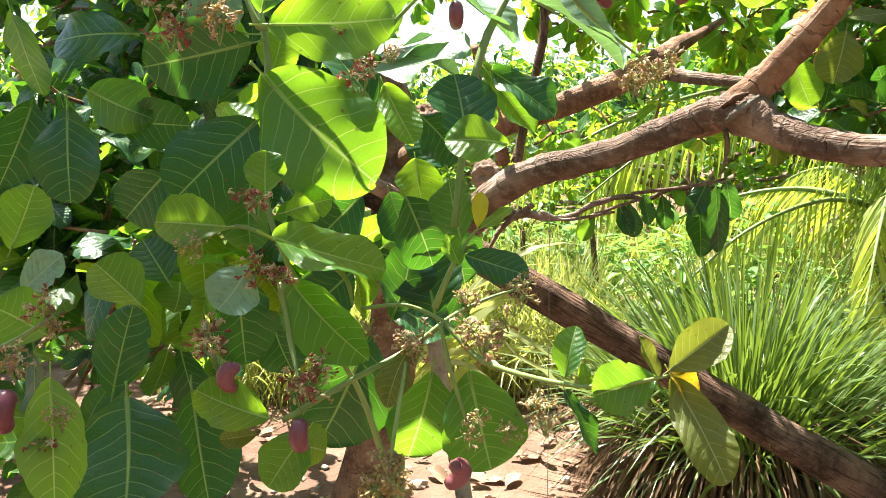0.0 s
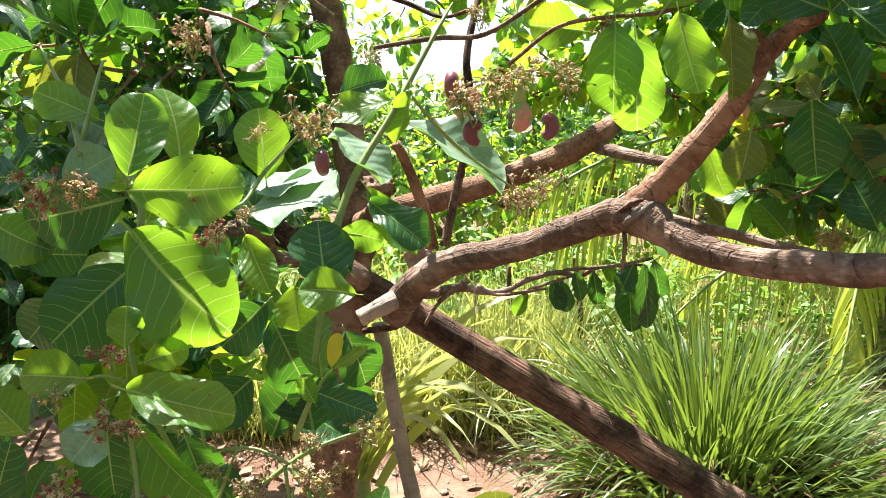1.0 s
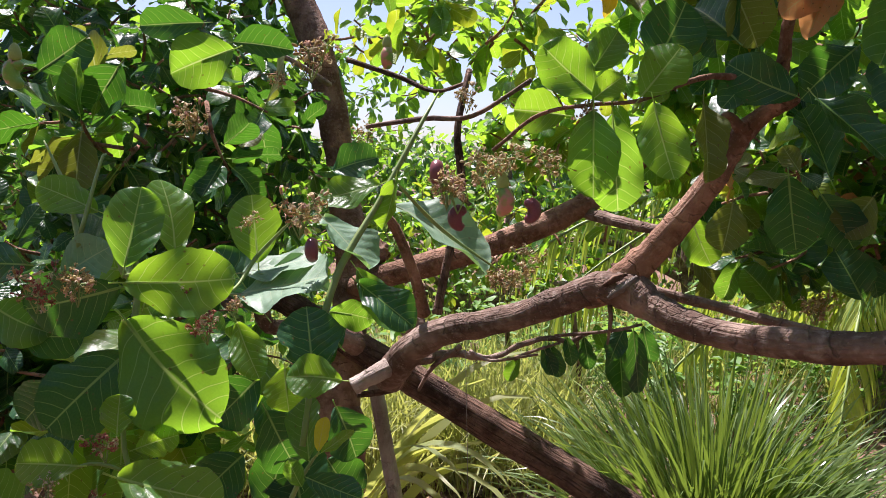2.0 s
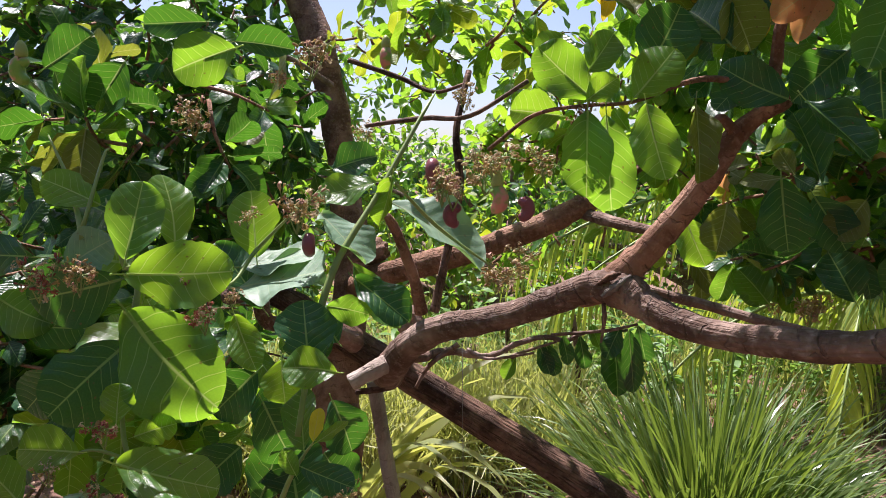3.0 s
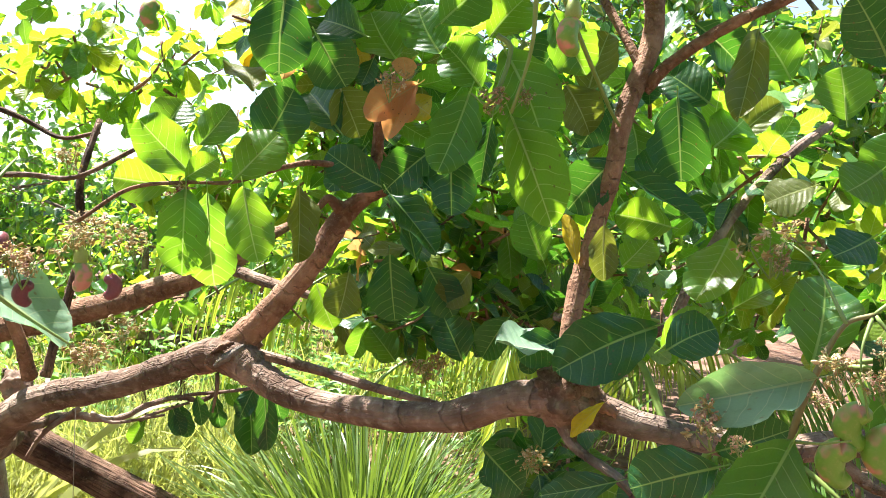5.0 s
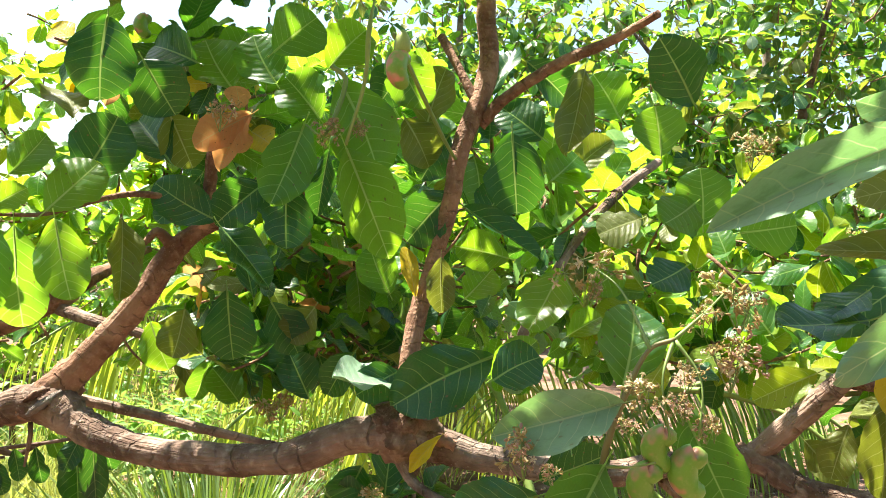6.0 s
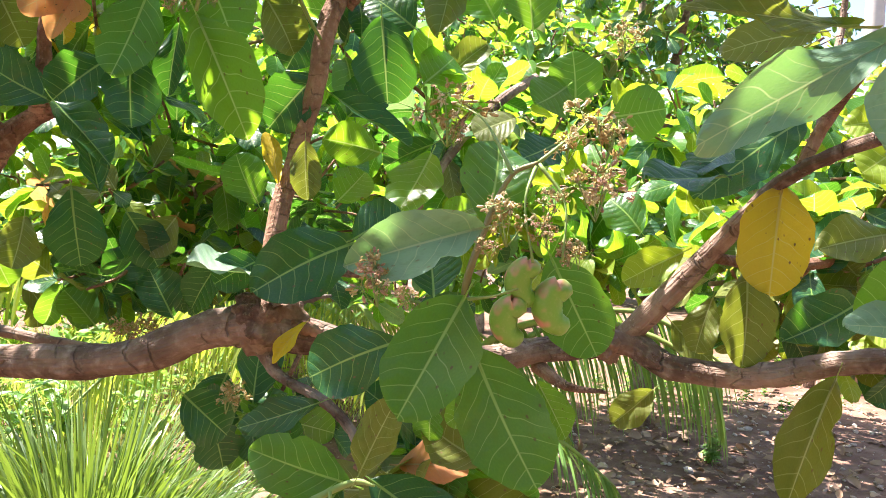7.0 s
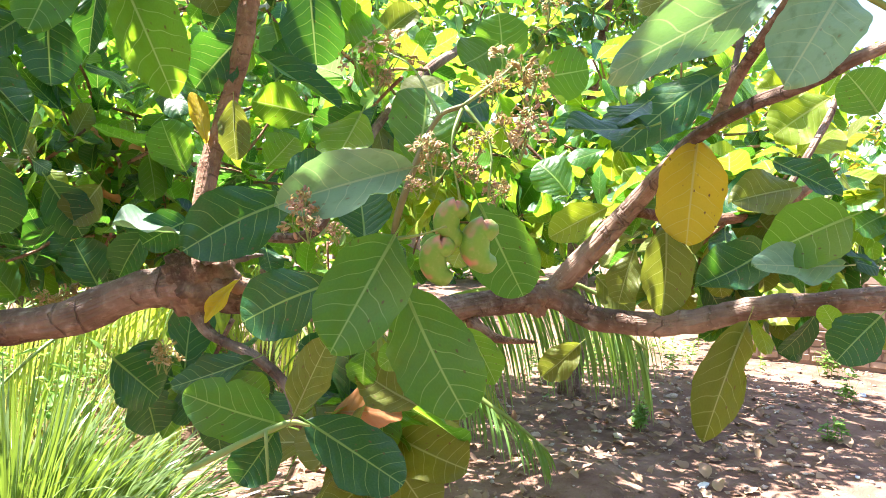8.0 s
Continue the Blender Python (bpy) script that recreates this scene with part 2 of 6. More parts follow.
WHITE_SCRAP = plain_material("white_scrap", rgb(0.62, 0.64, 0.68), rgb(0.74, 0.74, 0.74), 0.6, 30)
BLUE_SCRAP = plain_material("blue_scrap", rgb(0.10, 0.14, 0.50), rgb(0.16, 0.2, 0.6), 0.5, 30)
CONCRETE = plain_material("pale_concrete", rgb(0.42, 0.38, 0.36), rgb(0.54, 0.49, 0.46), 0.9, 12)
BRICK = plain_material("mud_brick", rgb(0.30, 0.205, 0.15), rgb(0.43, 0.32, 0.24), 0.95, 18, bump=0.8)
MORTAR = plain_material("mud_mortar", rgb(0.22, 0.15, 0.105), rgb(0.32, 0.225, 0.165), 0.95, 30, bump=0.8)
STRING = plain_material("grey_string", rgb(0.20, 0.18, 0.15), rgb(0.32, 0.29, 0.25), 0.8, 60)


def soil_material():
    n = Nodes("red_soil")
    big = n.noise(0.55, 5.0)
    mid = n.noise(5.0, 6.0)
    fine = n.noise(45.0, 5.0)
    color = n.mix(n.step(big, 0.38, 0.66), rgb(0.135, 0.074, 0.052), rgb(0.22, 0.127, 0.09))
    color = n.mix(n.step(mid, 0.40, 0.72, 0.0, 0.7), color, rgb(0.29, 0.19, 0.14))
    color = n.mix(n.step(fine, 0.55, 0.8, 0.0, 0.6), color, rgb(0.10, 0.06, 0.042))
    n.set(color=color, rough=0.95, spec=0.2)
    n.bump(n.math("ADD", n.math("MULTIPLY", mid, 1.4), n.math("MULTIPLY", fine, 0.5)), 0.9, 0.03)
    return n.mat


SOIL = soil_material()

# ---------------------------------------------------------------- helpers


def mesh_from(name, verts, faces, material, uvs=None, smooth=True):
    me = bpy.data.meshes.new(name)
    me.from_pydata([tuple(v) for v in verts], [], faces)
    me.materials.append(material)
    if uvs is not None:
        layer = me.uv_layers.new(name="UVMap")
        loops = np.empty(len(me.loops), dtype=np.int32)
        me.loops.foreach_get("vertex_index", loops)
        layer.data.foreach_set("uv", np.asarray(uvs, dtype=np.float32)[loops].ravel())
    if smooth:
        me.polygons.foreach_set("use_smooth", np.ones(len(me.polygons), dtype=bool))
    me.update()
    return me


def part(name, data, parent, label="", m=None, kind=""):
    ob = new(name, data)
    ob.parent = parent
    if m is not None:
        ob.matrix_basis = m
    return tagged(ob, label, kind=kind)


def smooth_line(points, steps):
    """Catmull-Rom through points of any width (x, y, z, radius)."""
    p = np.array(points, float)
    p = np.vstack([2 * p[0] - p[1], p, 2 * p[-1] - p[-2]])
    out = []
    for i in range(1, len(p) - 2):
        for s in np.arange(steps) / steps:
            a, b, c, d = p[i - 1 : i + 3]
            out.append(0.5 * (2 * b + (c - a) * s + (2 * a - 5 * b + 4 * c - d) * s**2 + (3 * b - a - 3 * c + d) * s**3))
    out.append(p[-2])
    return np.array(out)


def tube(points, sides=10, steps=6, rough=0.0, seed=0, cap=True):
    """A tapered, slightly lumpy limb along points (x, y, z, radius). Returns vertices, faces and uvs (metres round and along)."""
    line = smooth_line(points, steps)
    xyz, rad = line[:, :3], np.maximum(line[:, 3], 0.0004)
    tang = np.gradient(xyz, axis=0)
    tang /= np.linalg.norm(tang, axis=1)[:, None]
    ref = np.array((0.0, 0.0, 1.0)) if abs(tang[0][2]) < 0.9 else np.array((1.0, 0.0, 0.0))
    verts, uvs, faces = [], [], []
    run = 0.0
    for i, (c, t, r) in enumerate(zip(xyz, tang, rad)):
        ref = ref - t * (ref @ t)
        ref /= np.linalg.norm(ref)
        side = np.cross(t, ref)
        run += np.linalg.norm(c - xyz[i - 1]) if i else 0
        for k in range(sides):
            a = 2 * math.pi * k / sides
            way = math.cos(a) * ref + math.sin(a) * side
            spot = Vector(c + way * r * 1.5) * (0.35 / max(r, 0.004)) + Vector((seed, 0, 0))
            lump = 1 + rough * (noise.noise(spot) + 0.4 * noise.noise(spot * 3.1) + 0.22 * noise.noise(spot * 7.3))
            verts.append(c + way * r * lump)
            uvs.append((abs(k / sides - 0.5) * 2 * 6.28 * rad.mean(), run))
    for i in range(len(xyz) - 1):
        for k in range(sides):
            a, b = i * sides + k, i * sides + (k + 1) % sides
            faces.append((a, b, b + sides, a + sides))
    if cap:
        faces.append(tuple(range(sides))[::-1])
        faces.append(tuple(range(len(verts) - sides, len(verts))))
    return verts, faces, uvs


def joined(pieces):
    verts, faces, uvs = [], [], []
    for v, f, u in pieces:
        n = len(verts)
        verts += list(v)
        uvs += list(u)
        faces += [tuple(i + n for i in face) for face in f]
    return verts, faces, uvs


def limb(name, points, parent, material=None, label="", sides=12, steps=6, rough=0.16):
    v, f, u = tube(points, sides, steps, rough, len(parent.children))
    return part(name, mesh_from(name, v, f, material or BARK, u), parent, label)


# ---------------------------------------------------------------- leaf shapes


def leaf_shape(seed, rows=11, half=4, petiole=True):
    """A broad cashew leaf, 1 long and 1 wide, base at the origin, tip along y, upper face along z."""
    rng = random.Random(seed)
    bend, fold, wave = rng.uniform(-0.12, 0.42), rng.uniform(-0.05, 0.34), rng.uniform(0.02, 0.085)
    curl, twist = rng.uniform(-0.10, 0.16), rng.uniform(-0.22, 0.22)
    pucker = rng.uniform(0.002, 0.006)
    phase, freq, skew = rng.uniform(0, 6.28), rng.uniform(7, 12), rng.uniform(-0.05, 0.05)
    blunt, low = rng.uniform(1.15, 1.45), rng.uniform(0.43, 0.54)
    bites = [(rng.uniform(0.3, 0.95), rng.choice((-1, 1)), rng.uniform(0.03, 0.06), rng.uniform(0.08, 0.3)) for _ in range(rng.choice((0, 0, 0, 1, 2)))] if rows > 20 else []
    verts, uvs, faces = [], [], []
    us = 0.5 - 0.5 * np.cos(np.linspace(0, 1, rows) ** 0.9 * math.pi)
    for u in us:
        h = max(0.5 * max(math.sin(math.pi * u**blunt), 0.0) ** low * (0.84 + 0.16 * min(u / 0.3, 1)), 0.012)
        for k in range(-half, half + 1):
            v = k / half
            edge = 1 + 0.035 * math.sin(freq * 1.7 * u + phase * 2 + (2 if k > 0 else 0)) * abs(v)
            edge += 0.02 * math.sin(freq * 5.1 * u + phase) * abs(v) ** 3
            for at, side, wide, deep in bites:
                if side * k > 0:
                    edge -= deep * abs(v) ** 4 * math.exp(-(((u - at) / wide) ** 2))
            x = v * h * edge + skew * math.sin(3.1 * u)
            z = -bend * u * u + fold * abs(v) * h * 1.2 + wave * math.sin(freq * u + phase + (1.7 if k > 0 else 0)) * v * v
            z -= curl * v * v * h * (0.4 + u) + twist * v * h * u
            z += pucker * math.sin(26 * u - abs(v) * 6 + phase) * abs(v) ** 0.7
            verts.append((x, u, z))
            uvs.append((0.5 + v * h, u))
    w = 2 * half + 1
    for i in range(rows - 1):
        for k in range(w - 1):
            a = i * w + k
            faces.append((a, a + 1, a + w + 1, a + w))
    if petiole:
        v, f, u = tube([(0, -0.13, 0.035, 0.016), (0, -0.05, 0.012, 0.012), (skew * 0.3, 0.10, -0.006, 0.012), (skew, 0.5, -bend * 0.25 - 0.008, 0.007)], 5, 2)
        n = len(verts)
        verts += [tuple(p) for p in v]
        uvs += [(0.5, 0.4)] * len(v)
        faces += [tuple(i + n for i in face) for face in f]
    return np.array(verts), faces, np.array(uvs)


HERO = [leaf_shape(s, 29, 6) for s in range(16)]
HERO_MESH = {(k, i): mesh_from("leaf", v, f, LEAF[k], u) for k in LEAF for i, (v, f, u) in enumerate(HERO)}
SMALL = [leaf_shape(100 + s, 7, 2, False) for s in range(8)]
TINY = [leaf_shape(150 + s, 5, 1, False) for s in range(8)]
MID = [leaf_shape(200 + s, 13, 3) for s in range(8)]


def leaf_frame(base, tip, normal, width):
    y = Vector(tip) - Vector(base)
    z = Vector(normal)
    z = (z - y.normalized() * z.dot(y.normalized())).normalized()
    x = y.normalized().cross(z)
    length = y.length
    m = Matrix((x * width, y, z * length)).transposed().to_4x4()
    m.translation = base
    return m


leaf_count = 0


def leaf(parent, kind, base, tip, normal, width, label=""):
    global leaf_count
    leaf_count += 1
    return part("leaf", HERO_MESH[kind, (leaf_count * 5 + leaf_count // 16) % 16], parent, label, leaf_frame(base, tip, normal, width))


class Heap:
    """Many small pieces gathered into one mesh."""

    def __init__(self):
        self.v, self.f, self.u, self.n = [], [], [], 0

    def add(self, verts, faces, uvs, m):
        verts = np.asarray(verts) @ np.array(m.to_3x3()).T + np.array(m.translation)
        self.v.append(verts)
        self.u.append(uvs)
        n = self.n
        self.f += [tuple(i + n for i in f) for f in faces]
        self.n += len(verts)

    def mesh(self, name, material):
        return mesh_from(name, np.concatenate(self.v).tolist(), self.f, material, np.concatenate(self.u))


def rosette(heaps, stems, at, way, rng, size=0.13, count=7, kinds="gggdb", shapes=None):
    """Leaves round the end of a twig."""
    at, way = Vector(at), Vector(way).normalized()
    side = way.orthogonal().normalized()
    for k in range(count):
        a = k * 2.4 + rng.uniform(-0.4, 0.4)
        out = Matrix.Rotation(a, 3, way) @ side
        lift = rng.uniform(-0.5, 0.9)
        d = (out + way * lift + Vector((0, 0, rng.uniform(-0.6, 0.1)))).normalized()
        length = size * rng.uniform(0.65, 1.25)
        base = at + d * length * 0.15 - way * rng.uniform(0, 0.06)
        up = Vector((rng.uniform(-0.9, 0.9), rng.uniform(-0.9, 0.9), 1)) + way * 0.5
        s = rng.choice(shapes or SMALL)
        heaps[rng.choice(kinds)].add(*s, leaf_frame(base, base + d * length, up, length * rng.uniform(0.52, 0.72)))
    back = at - way * size * 1.4
    if shapes is TINY:
        stems.append(tube([(*back, 0.006), (*at, 0.004)], 3, 1, cap=False))
    else:
        stems.append(tube([(*back, 0.005), (*((at + back) / 2 + side * 0.01), 0.004), (*at, 0.003)], 5, 2))


def thicket(parent, rng, place, n, size, kinds, shapes=None):
    """n leafy twig ends at the places that place() gives, under one parent: one mesh a leaf colour."""
    heaps, stems = {k: Heap() for k in set(kinds)}, []
    for _ in range(n):
        at, way = place(rng)
        rosette(heaps, stems, at, way, rng, size, rng.randint(5, 9), kinds, shapes)
    for k, heap in sorted(heaps.items()):
        if heap.n:
            part("foliage", heap.mesh("foliage", LEAF[k]), parent, kind="stuff")
    v, f, u = joined(stems)
    part("twigwork", mesh_from("twigwork", v, f, BARK_RED, u), parent, kind="stuff")


def ball(center, radius, skin=0.35):
    """Places in the outer part of an ellipsoid, twigs pointing outward and up."""

    def place(rng):
        while True:
            d = Vector([rng.uniform(-1, 1) for _ in range(3)])
            if skin < d.length < 1:
                break
        at = Vector([c + r * v for c, r, v in zip(center, radius, d)])
        return at, d + Vector((rng.uniform(-0.4, 0.4), rng.uniform(-0.4, 0.4), rng.uniform(-0.3, 0.5)))

    return place


# ---------------------------------------------------------------- flowers and fruit


def bud_shape(petals, rng):
    """A tiny open flower: bud with bent-back petals."""
    pieces = [tube([(0, 0, 0, 0.10), (0, 0, 0.4, 0.24), (0, 0, 0.85, 0.20), (0, 0, 1.05, 0.03)], 6, 2)]
    for k in range(petals):
        a = k * 6.283 / petals + rng.uniform(-0.2, 0.2)
        c, s = math.cos(a), math.sin(a)
        pts = [(0.08, 0.8), (0.45, 1.15), (0.85, rng.uniform(0.6, 1.1))]
        v = []
        for (r, z), w in zip(pts, (0.09, 0.19, 0.03)):
            v += [(r * c - w * s, r * s + w * c, z), (r * c + w * s, r * s - w * c, z)]
        pieces.append((v, [(0, 1, 3, 2), (2, 3, 5, 4)], [(0, 0)] * 6))
    v, f, u = joined(pieces)
    return np.array(v), f, np.array(u)


BUDS = [bud_shape(p, random.Random(p + 40)) for p in (0, 0, 3, 5, 5)]


def flower_mesh(seed, colors, count=52):
    """A loose head of tiny flowers on thin forked stalks, 1 across, hanging about the origin."""
    rng = random.Random(seed)
    heap, heads = Heap(), {}
    stalks = []
    root = Vector((0, 0, -0.62))
    for b in range(rng.randint(5, 7)):
        end = Vector((rng.uniform(-0.4, 0.4), rng.uniform(-0.4, 0.4), rng.uniform(-0.2, 0.4)))
        stalks.append(tube([(*root, 0.020), (*((root + end) / 2 + Vector((0, 0, -0.05))), 0.015), (*end, 0.011)], 4, 2))
        for _ in range(count // 6):
            tip = end + Vector((rng.gauss(0, 0.12), rng.gauss(0, 0.12), rng.gauss(0, 0.10)))
            stalks.append(tube([(*end, 0.009), (*tip, 0.008)], 3, 1))
            size = rng.uniform(0.085, 0.18)
            d = (tip - end + Vector((0, 0, 0.03))).normalized()
            m = d.to_track_quat("Z", "Y").to_matrix().to_4x4() @ Matrix.Diagonal((size, size, size, 1))
            m.translation = tip
            heads.setdefault(rng.choice(colors), Heap()).add(*rng.choice(BUDS), m)
    v, f, u = joined(stalks)
    return mesh_from("stalks", v, f, STEM, u), {c: h.mesh("florets", c) for c, h in heads.items()}


FLOWERS = {
    "pink": [flower_mesh(s, (PETAL_PINK, PETAL_PINK, PETAL_PINK, PETAL_DRY, PETAL_CREAM), 74) for s in (1, 2, 3)],
    "cream": [flower_mesh(s, (PETAL_CREAM, PETAL_DRY, PETAL_DRY, PETAL_FADED), 68) for s in (4, 5, 6)],
    "faded": [flower_mesh(s, (PETAL_FADED, PETAL_FADED, PETAL_CREAM, PETAL_DRY), 68) for s in (10, 11, 12)],
    "dry": [flower_mesh(s, (PETAL_DRY, PETAL_DRY, PETAL_CREAM), 62) for s in (7, 8, 9)],
}
flower_count = 0


def flowers(parent, kind, at, size, lean=(0, 0, 1)):
    """One flower head of the tree: stalks with tiny blossoms."""
    global flower_count
    flower_count += 1
    stalk_mesh, heads = FLOWERS[kind][flower_count % 3]
    m = Vector(lean).to_track_quat("Z", "Y").to_matrix().to_4x4() @ Matrix.Rotation(flower_count * 1.9, 4, "Z") @ Matrix.Diagonal((size, size, size, 1))
    m.translation = at
    head = part("flower_head", stalk_mesh, parent, {"pink": "crimson and pink cashew blossoms", "cream": "cream and pink cashew blossoms", "faded": "faded salmon-pink cashew blossoms", "dry": "withered brown cashew blossoms"}[kind], m)
    for data in heads.values():
        part("blossoms", data, head)
    return head


def nut_shape(thick=1.0):
    """A kidney-shaped nut, about 1 long, hanging from the origin down."""
    pts = [(0.06, 0, -0.02, 0.06)]
    for k in range(9):
        a = math.pi * (0.06 + 0.92 * k / 8)
        r = thick * (0.165 + 0.055 * math.sin(a))
        pts.append((0.13 - 0.31 * math.sin(a), 0, -0.50 + 0.33 * math.cos(a), r))
    pts.append((0.25, 0, -0.80, 0.07))
    return tube(pts, 14, 3)


NUT = nut_shape(1.32)
NUT_MESH = {"purple": mesh_from("nut", NUT[0], NUT[1], NUT_PURPLE, NUT[2]), "green": mesh_from("nut", NUT[0], NUT[1], NUT_GREEN, NUT[2])}
APPLE = tube([(0, 0, 0.55, 0.05), (0, 0, 0.42, 0.16), (0, 0, 0.22, 0.22), (0, 0, 0.0, 0.22), (0.01, 0, -0.12, 0.10)], 10, 3)
APPLE_MESH = {"green": mesh_from("apple", APPLE[0], APPLE[1], APPLE_GREEN, APPLE[2]), "purple": mesh_from("apple", APPLE[0], APPLE[1], PETAL_DRY, APPLE[2])}


def fruit(parent, kind, at, size, turn=0.0, lean=0.0, apple=True):
    """A young cashew fruit: a nut hanging from its small fleshy stalk."""
    m = Matrix.Translation(at) @ pose(0, 0, 0, lean, lean * 0.4, turn) @ Matrix.Diagonal((size, size, size, 1))
    nut = part("nut", NUT_MESH[kind], parent, "purple unripe cashew nut" if kind == "purple" else "green and pink unripe cashew nut", m)
    if apple:
        part("apple", APPLE_MESH[kind], nut)
    return nut


# ---------------------------------------------------------------- ground
def ground_height(x, y):
    near = 0.05 * noise.noise(Vector((x * 0.7, y * 0.7, 0))) + 0.015 * noise.noise(Vector((x * 3, y * 3, 5)))
    near += 0.11 * math.exp(-((x - 3.95) ** 2 + (y - 2.55) ** 2) / 0.14)
    return near if math.hypot(x, y) < 40 else 0.0


def make_ground():
    rings = np.concatenate([np.linspace(0.01, 12, 61), np.geomspace(12.6, 900, 26)])
    verts, faces, n = [], [], 96
    for r in rings:
        for k in range(n):
            a = 2 * math.pi * k / n
            x, y = 1.5 + r * math.cos(a), 2.0 + r * math.sin(a)
            verts.append((x, y, ground_height(x, y)))
    for i in range(len(rings) - 1):
        for k in range(n):
            a, b = i * n + k, i * n + (k + 1) % n
            faces.append((a, b, b + n, a + n))
    return tagged(new("ground", mesh_from("ground", verts, faces, SOIL)), "bare red soil strewn with dry leaves", "ground", kind="structure")


make_ground()

# ---------------------------------------------------------------- the cashew tree
tree = tagged(new("cashew_tree"), "low spreading cashew tree with broad green leaves, blossoms and unripe nuts", "tree")
limb("trunk", [(-0.3, 2, -0.05, 0.099), (-0.134, 2.028, 0.784, 0.069), (-0.145, 2.072, 0.953, 0.068), (-0.128, 2.151, 1.118, 0.065), (-0.109, 2.261, 1.291, 0.057), (-0.168, 2.444, 1.544, 0.048), (-0.21, 2.521, 1.79, 0.048), (-0.259, 2.545, 2.001, 0.052), (-0.347, 2.63, 2.222, 0.057), (-0.501, 2.786, 2.542, 0.052), (-0.66, 2.955, 3.041, 0.042)], tree, BARK_RED, "upright reddish-brown stem with rough bark", 20, 8, 0.22)
limb("limb", [(0.03, 2.04, 1.06, 0.034), (0.040, 1.80, 1.105, 0.034), (0.058, 1.642, 1.160, 0.033), (0.116, 1.551, 1.24, 0.032), (0.192, 1.476, 1.29, 0.029), (0.329, 1.412, 1.332, 0.026), (0.453, 1.348, 1.39, 0.029), (0.51, 1.309, 1.394, 0.034), (0.553, 1.267, 1.365, 0.028), (0.625, 1.195, 1.343, 0.025), (0.726, 1.086, 1.344, 0.024), (0.812, 0.998, 1.361, 0.025), (0.9, 0.93, 1.405, 0.027), (0.965, 0.885, 1.408, 0.031), (1.06, 0.82, 1.385, 0.020), (1.2, 0.74, 1.372, 0.019), (1.32, 0.711, 1.384, 0.020), (1.414, 0.645, 1.397, 0.020), (1.439, 0.582, 1.371, 0.019), (1.483, 0.479, 1.372, 0.018), (1.535, 0.385, 1.402, 0.016), (1.576, 0.273, 1.423, 0.016), (1.646, 0.189, 1.443, 0.014)], tree, BARK, "thick grey-brown limb that runs level", 26, 12, 0.2)
limb("limb", [(0.44, 1.367, 1.374, 0.024), (0.487, 1.329, 1.399, 0.030), (0.528, 1.314, 1.438, 0.028), (0.567, 1.298, 1.484, 0.025), (0.637, 1.268, 1.583, 0.022), (0.675, 1.256, 1.654, 0.020), (0.712, 1.24, 1.695, 0.015), (0.752, 1.222, 1.718, 0.012), (0.72, 1.2, 1.712, 0.011)], tree, BARK_RED, "reddish-brown rising limb", 14, 6, 0.16)
limb("twig", [(0.667, 1.217, 1.672, 0.011), (0.644, 1.215, 1.691, 0.008), (0.623, 1.21, 1.67, 0.005)], tree, BARK_RED, "", 8, 6, 0.16)
limb("twig", [(0.714, 1.202, 1.702, 0.012), (0.718, 1.182, 1.775, 0.011), (0.715, 1.165, 1.821, 0.01), (0.723, 1.144, 1.886, 0.008)], tree, BARK_RED, "", 8, 6, 0.16)
limb("limb", [(0.965, 0.9, 1.4, 0.02), (0.967, 0.923, 1.457, 0.014), (0.991, 0.949, 1.561, 0.015), (1.024, 0.967, 1.646, 0.014), (1.042, 0.969, 1.707, 0.014), (1.06, 0.972, 1.786, 0.015), (1.075, 0.978, 1.857, 0.016), (1.136, 1.005, 1.997, 0.018), (1.141, 1.03, 2.097, 0.017), (1.157, 1.064, 2.263, 0.015)], tree, BARK_RED, "slim reddish-brown stem", 12, 6, 0.16)
limb("twig", [(1.113, 0.987, 1.898, 0.012), (1.143, 0.958, 1.943, 0.01), (1.2, 0.898, 1.997, 0.01), (1.261, 0.836, 2.035, 0.008), (1.275, 0.748, 2.059, 0.006)], tree, BARK_RED, "", 10, 6, 0.16)
limb("twig", [(1.107, 0.991, 1.935, 0.009), (1.094, 1.019, 1.984, 0.008), (1.082, 1.081, 2.062, 0.008)], tree, BARK_RED, "", 8, 6, 0.16)
limb("limb", [(1.4, 0.669, 1.384, 0.017), (1.425, 0.637, 1.422, 0.018), (1.44, 0.553, 1.513, 0.016), (1.436, 0.482, 1.583, 0.013), (1.44, 0.43, 1.635, 0.010), (1.427, 0.351, 1.669, 0.009), (1.428, 0.286, 1.689, 0.009), (1.423, 0.226, 1.712, 0.008), (1.456, 0.135, 1.754, 0.006)], tree, BARK, "rising grey-brown limb", 14, 6, 0.16)
limb("twig", [(1.438, 0.406, 1.649, 0.008), (1.443, 0.379, 1.709, 0.008), (1.448, 0.34, 1.768, 0.008), (1.444, 0.307, 1.809, 0.007), (1.448, 0.28, 1.85, 0.006)], tree, BARK_RED, "", 10, 6, 0.16)
limb("twig", [(1.454, 0.395, 1.69, 0.005), (1.514, 0.415, 1.773, 0.005), (1.575, 0.434, 1.848, 0.005), (1.582, 0.433, 1.912, 0.004)], tree, BARK, "", 8, 6, 0.16)
limb("twig", [(1.447, 0.521, 1.531, 0.008), (1.607, 0.516, 1.52, 0.01), (1.794, 0.49, 1.541, 0.01), (1.896, 0.472, 1.583, 0.009)], tree, BARK_RED, "", 10, 6, 0.16)
limb("twig", [(1.801, 0.484, 1.546, 0.006), (1.972, 0.481, 1.702, 0.007), (2.003, 0.461, 1.795, 0.006)], tree, BARK, "", 8, 6, 0.16)
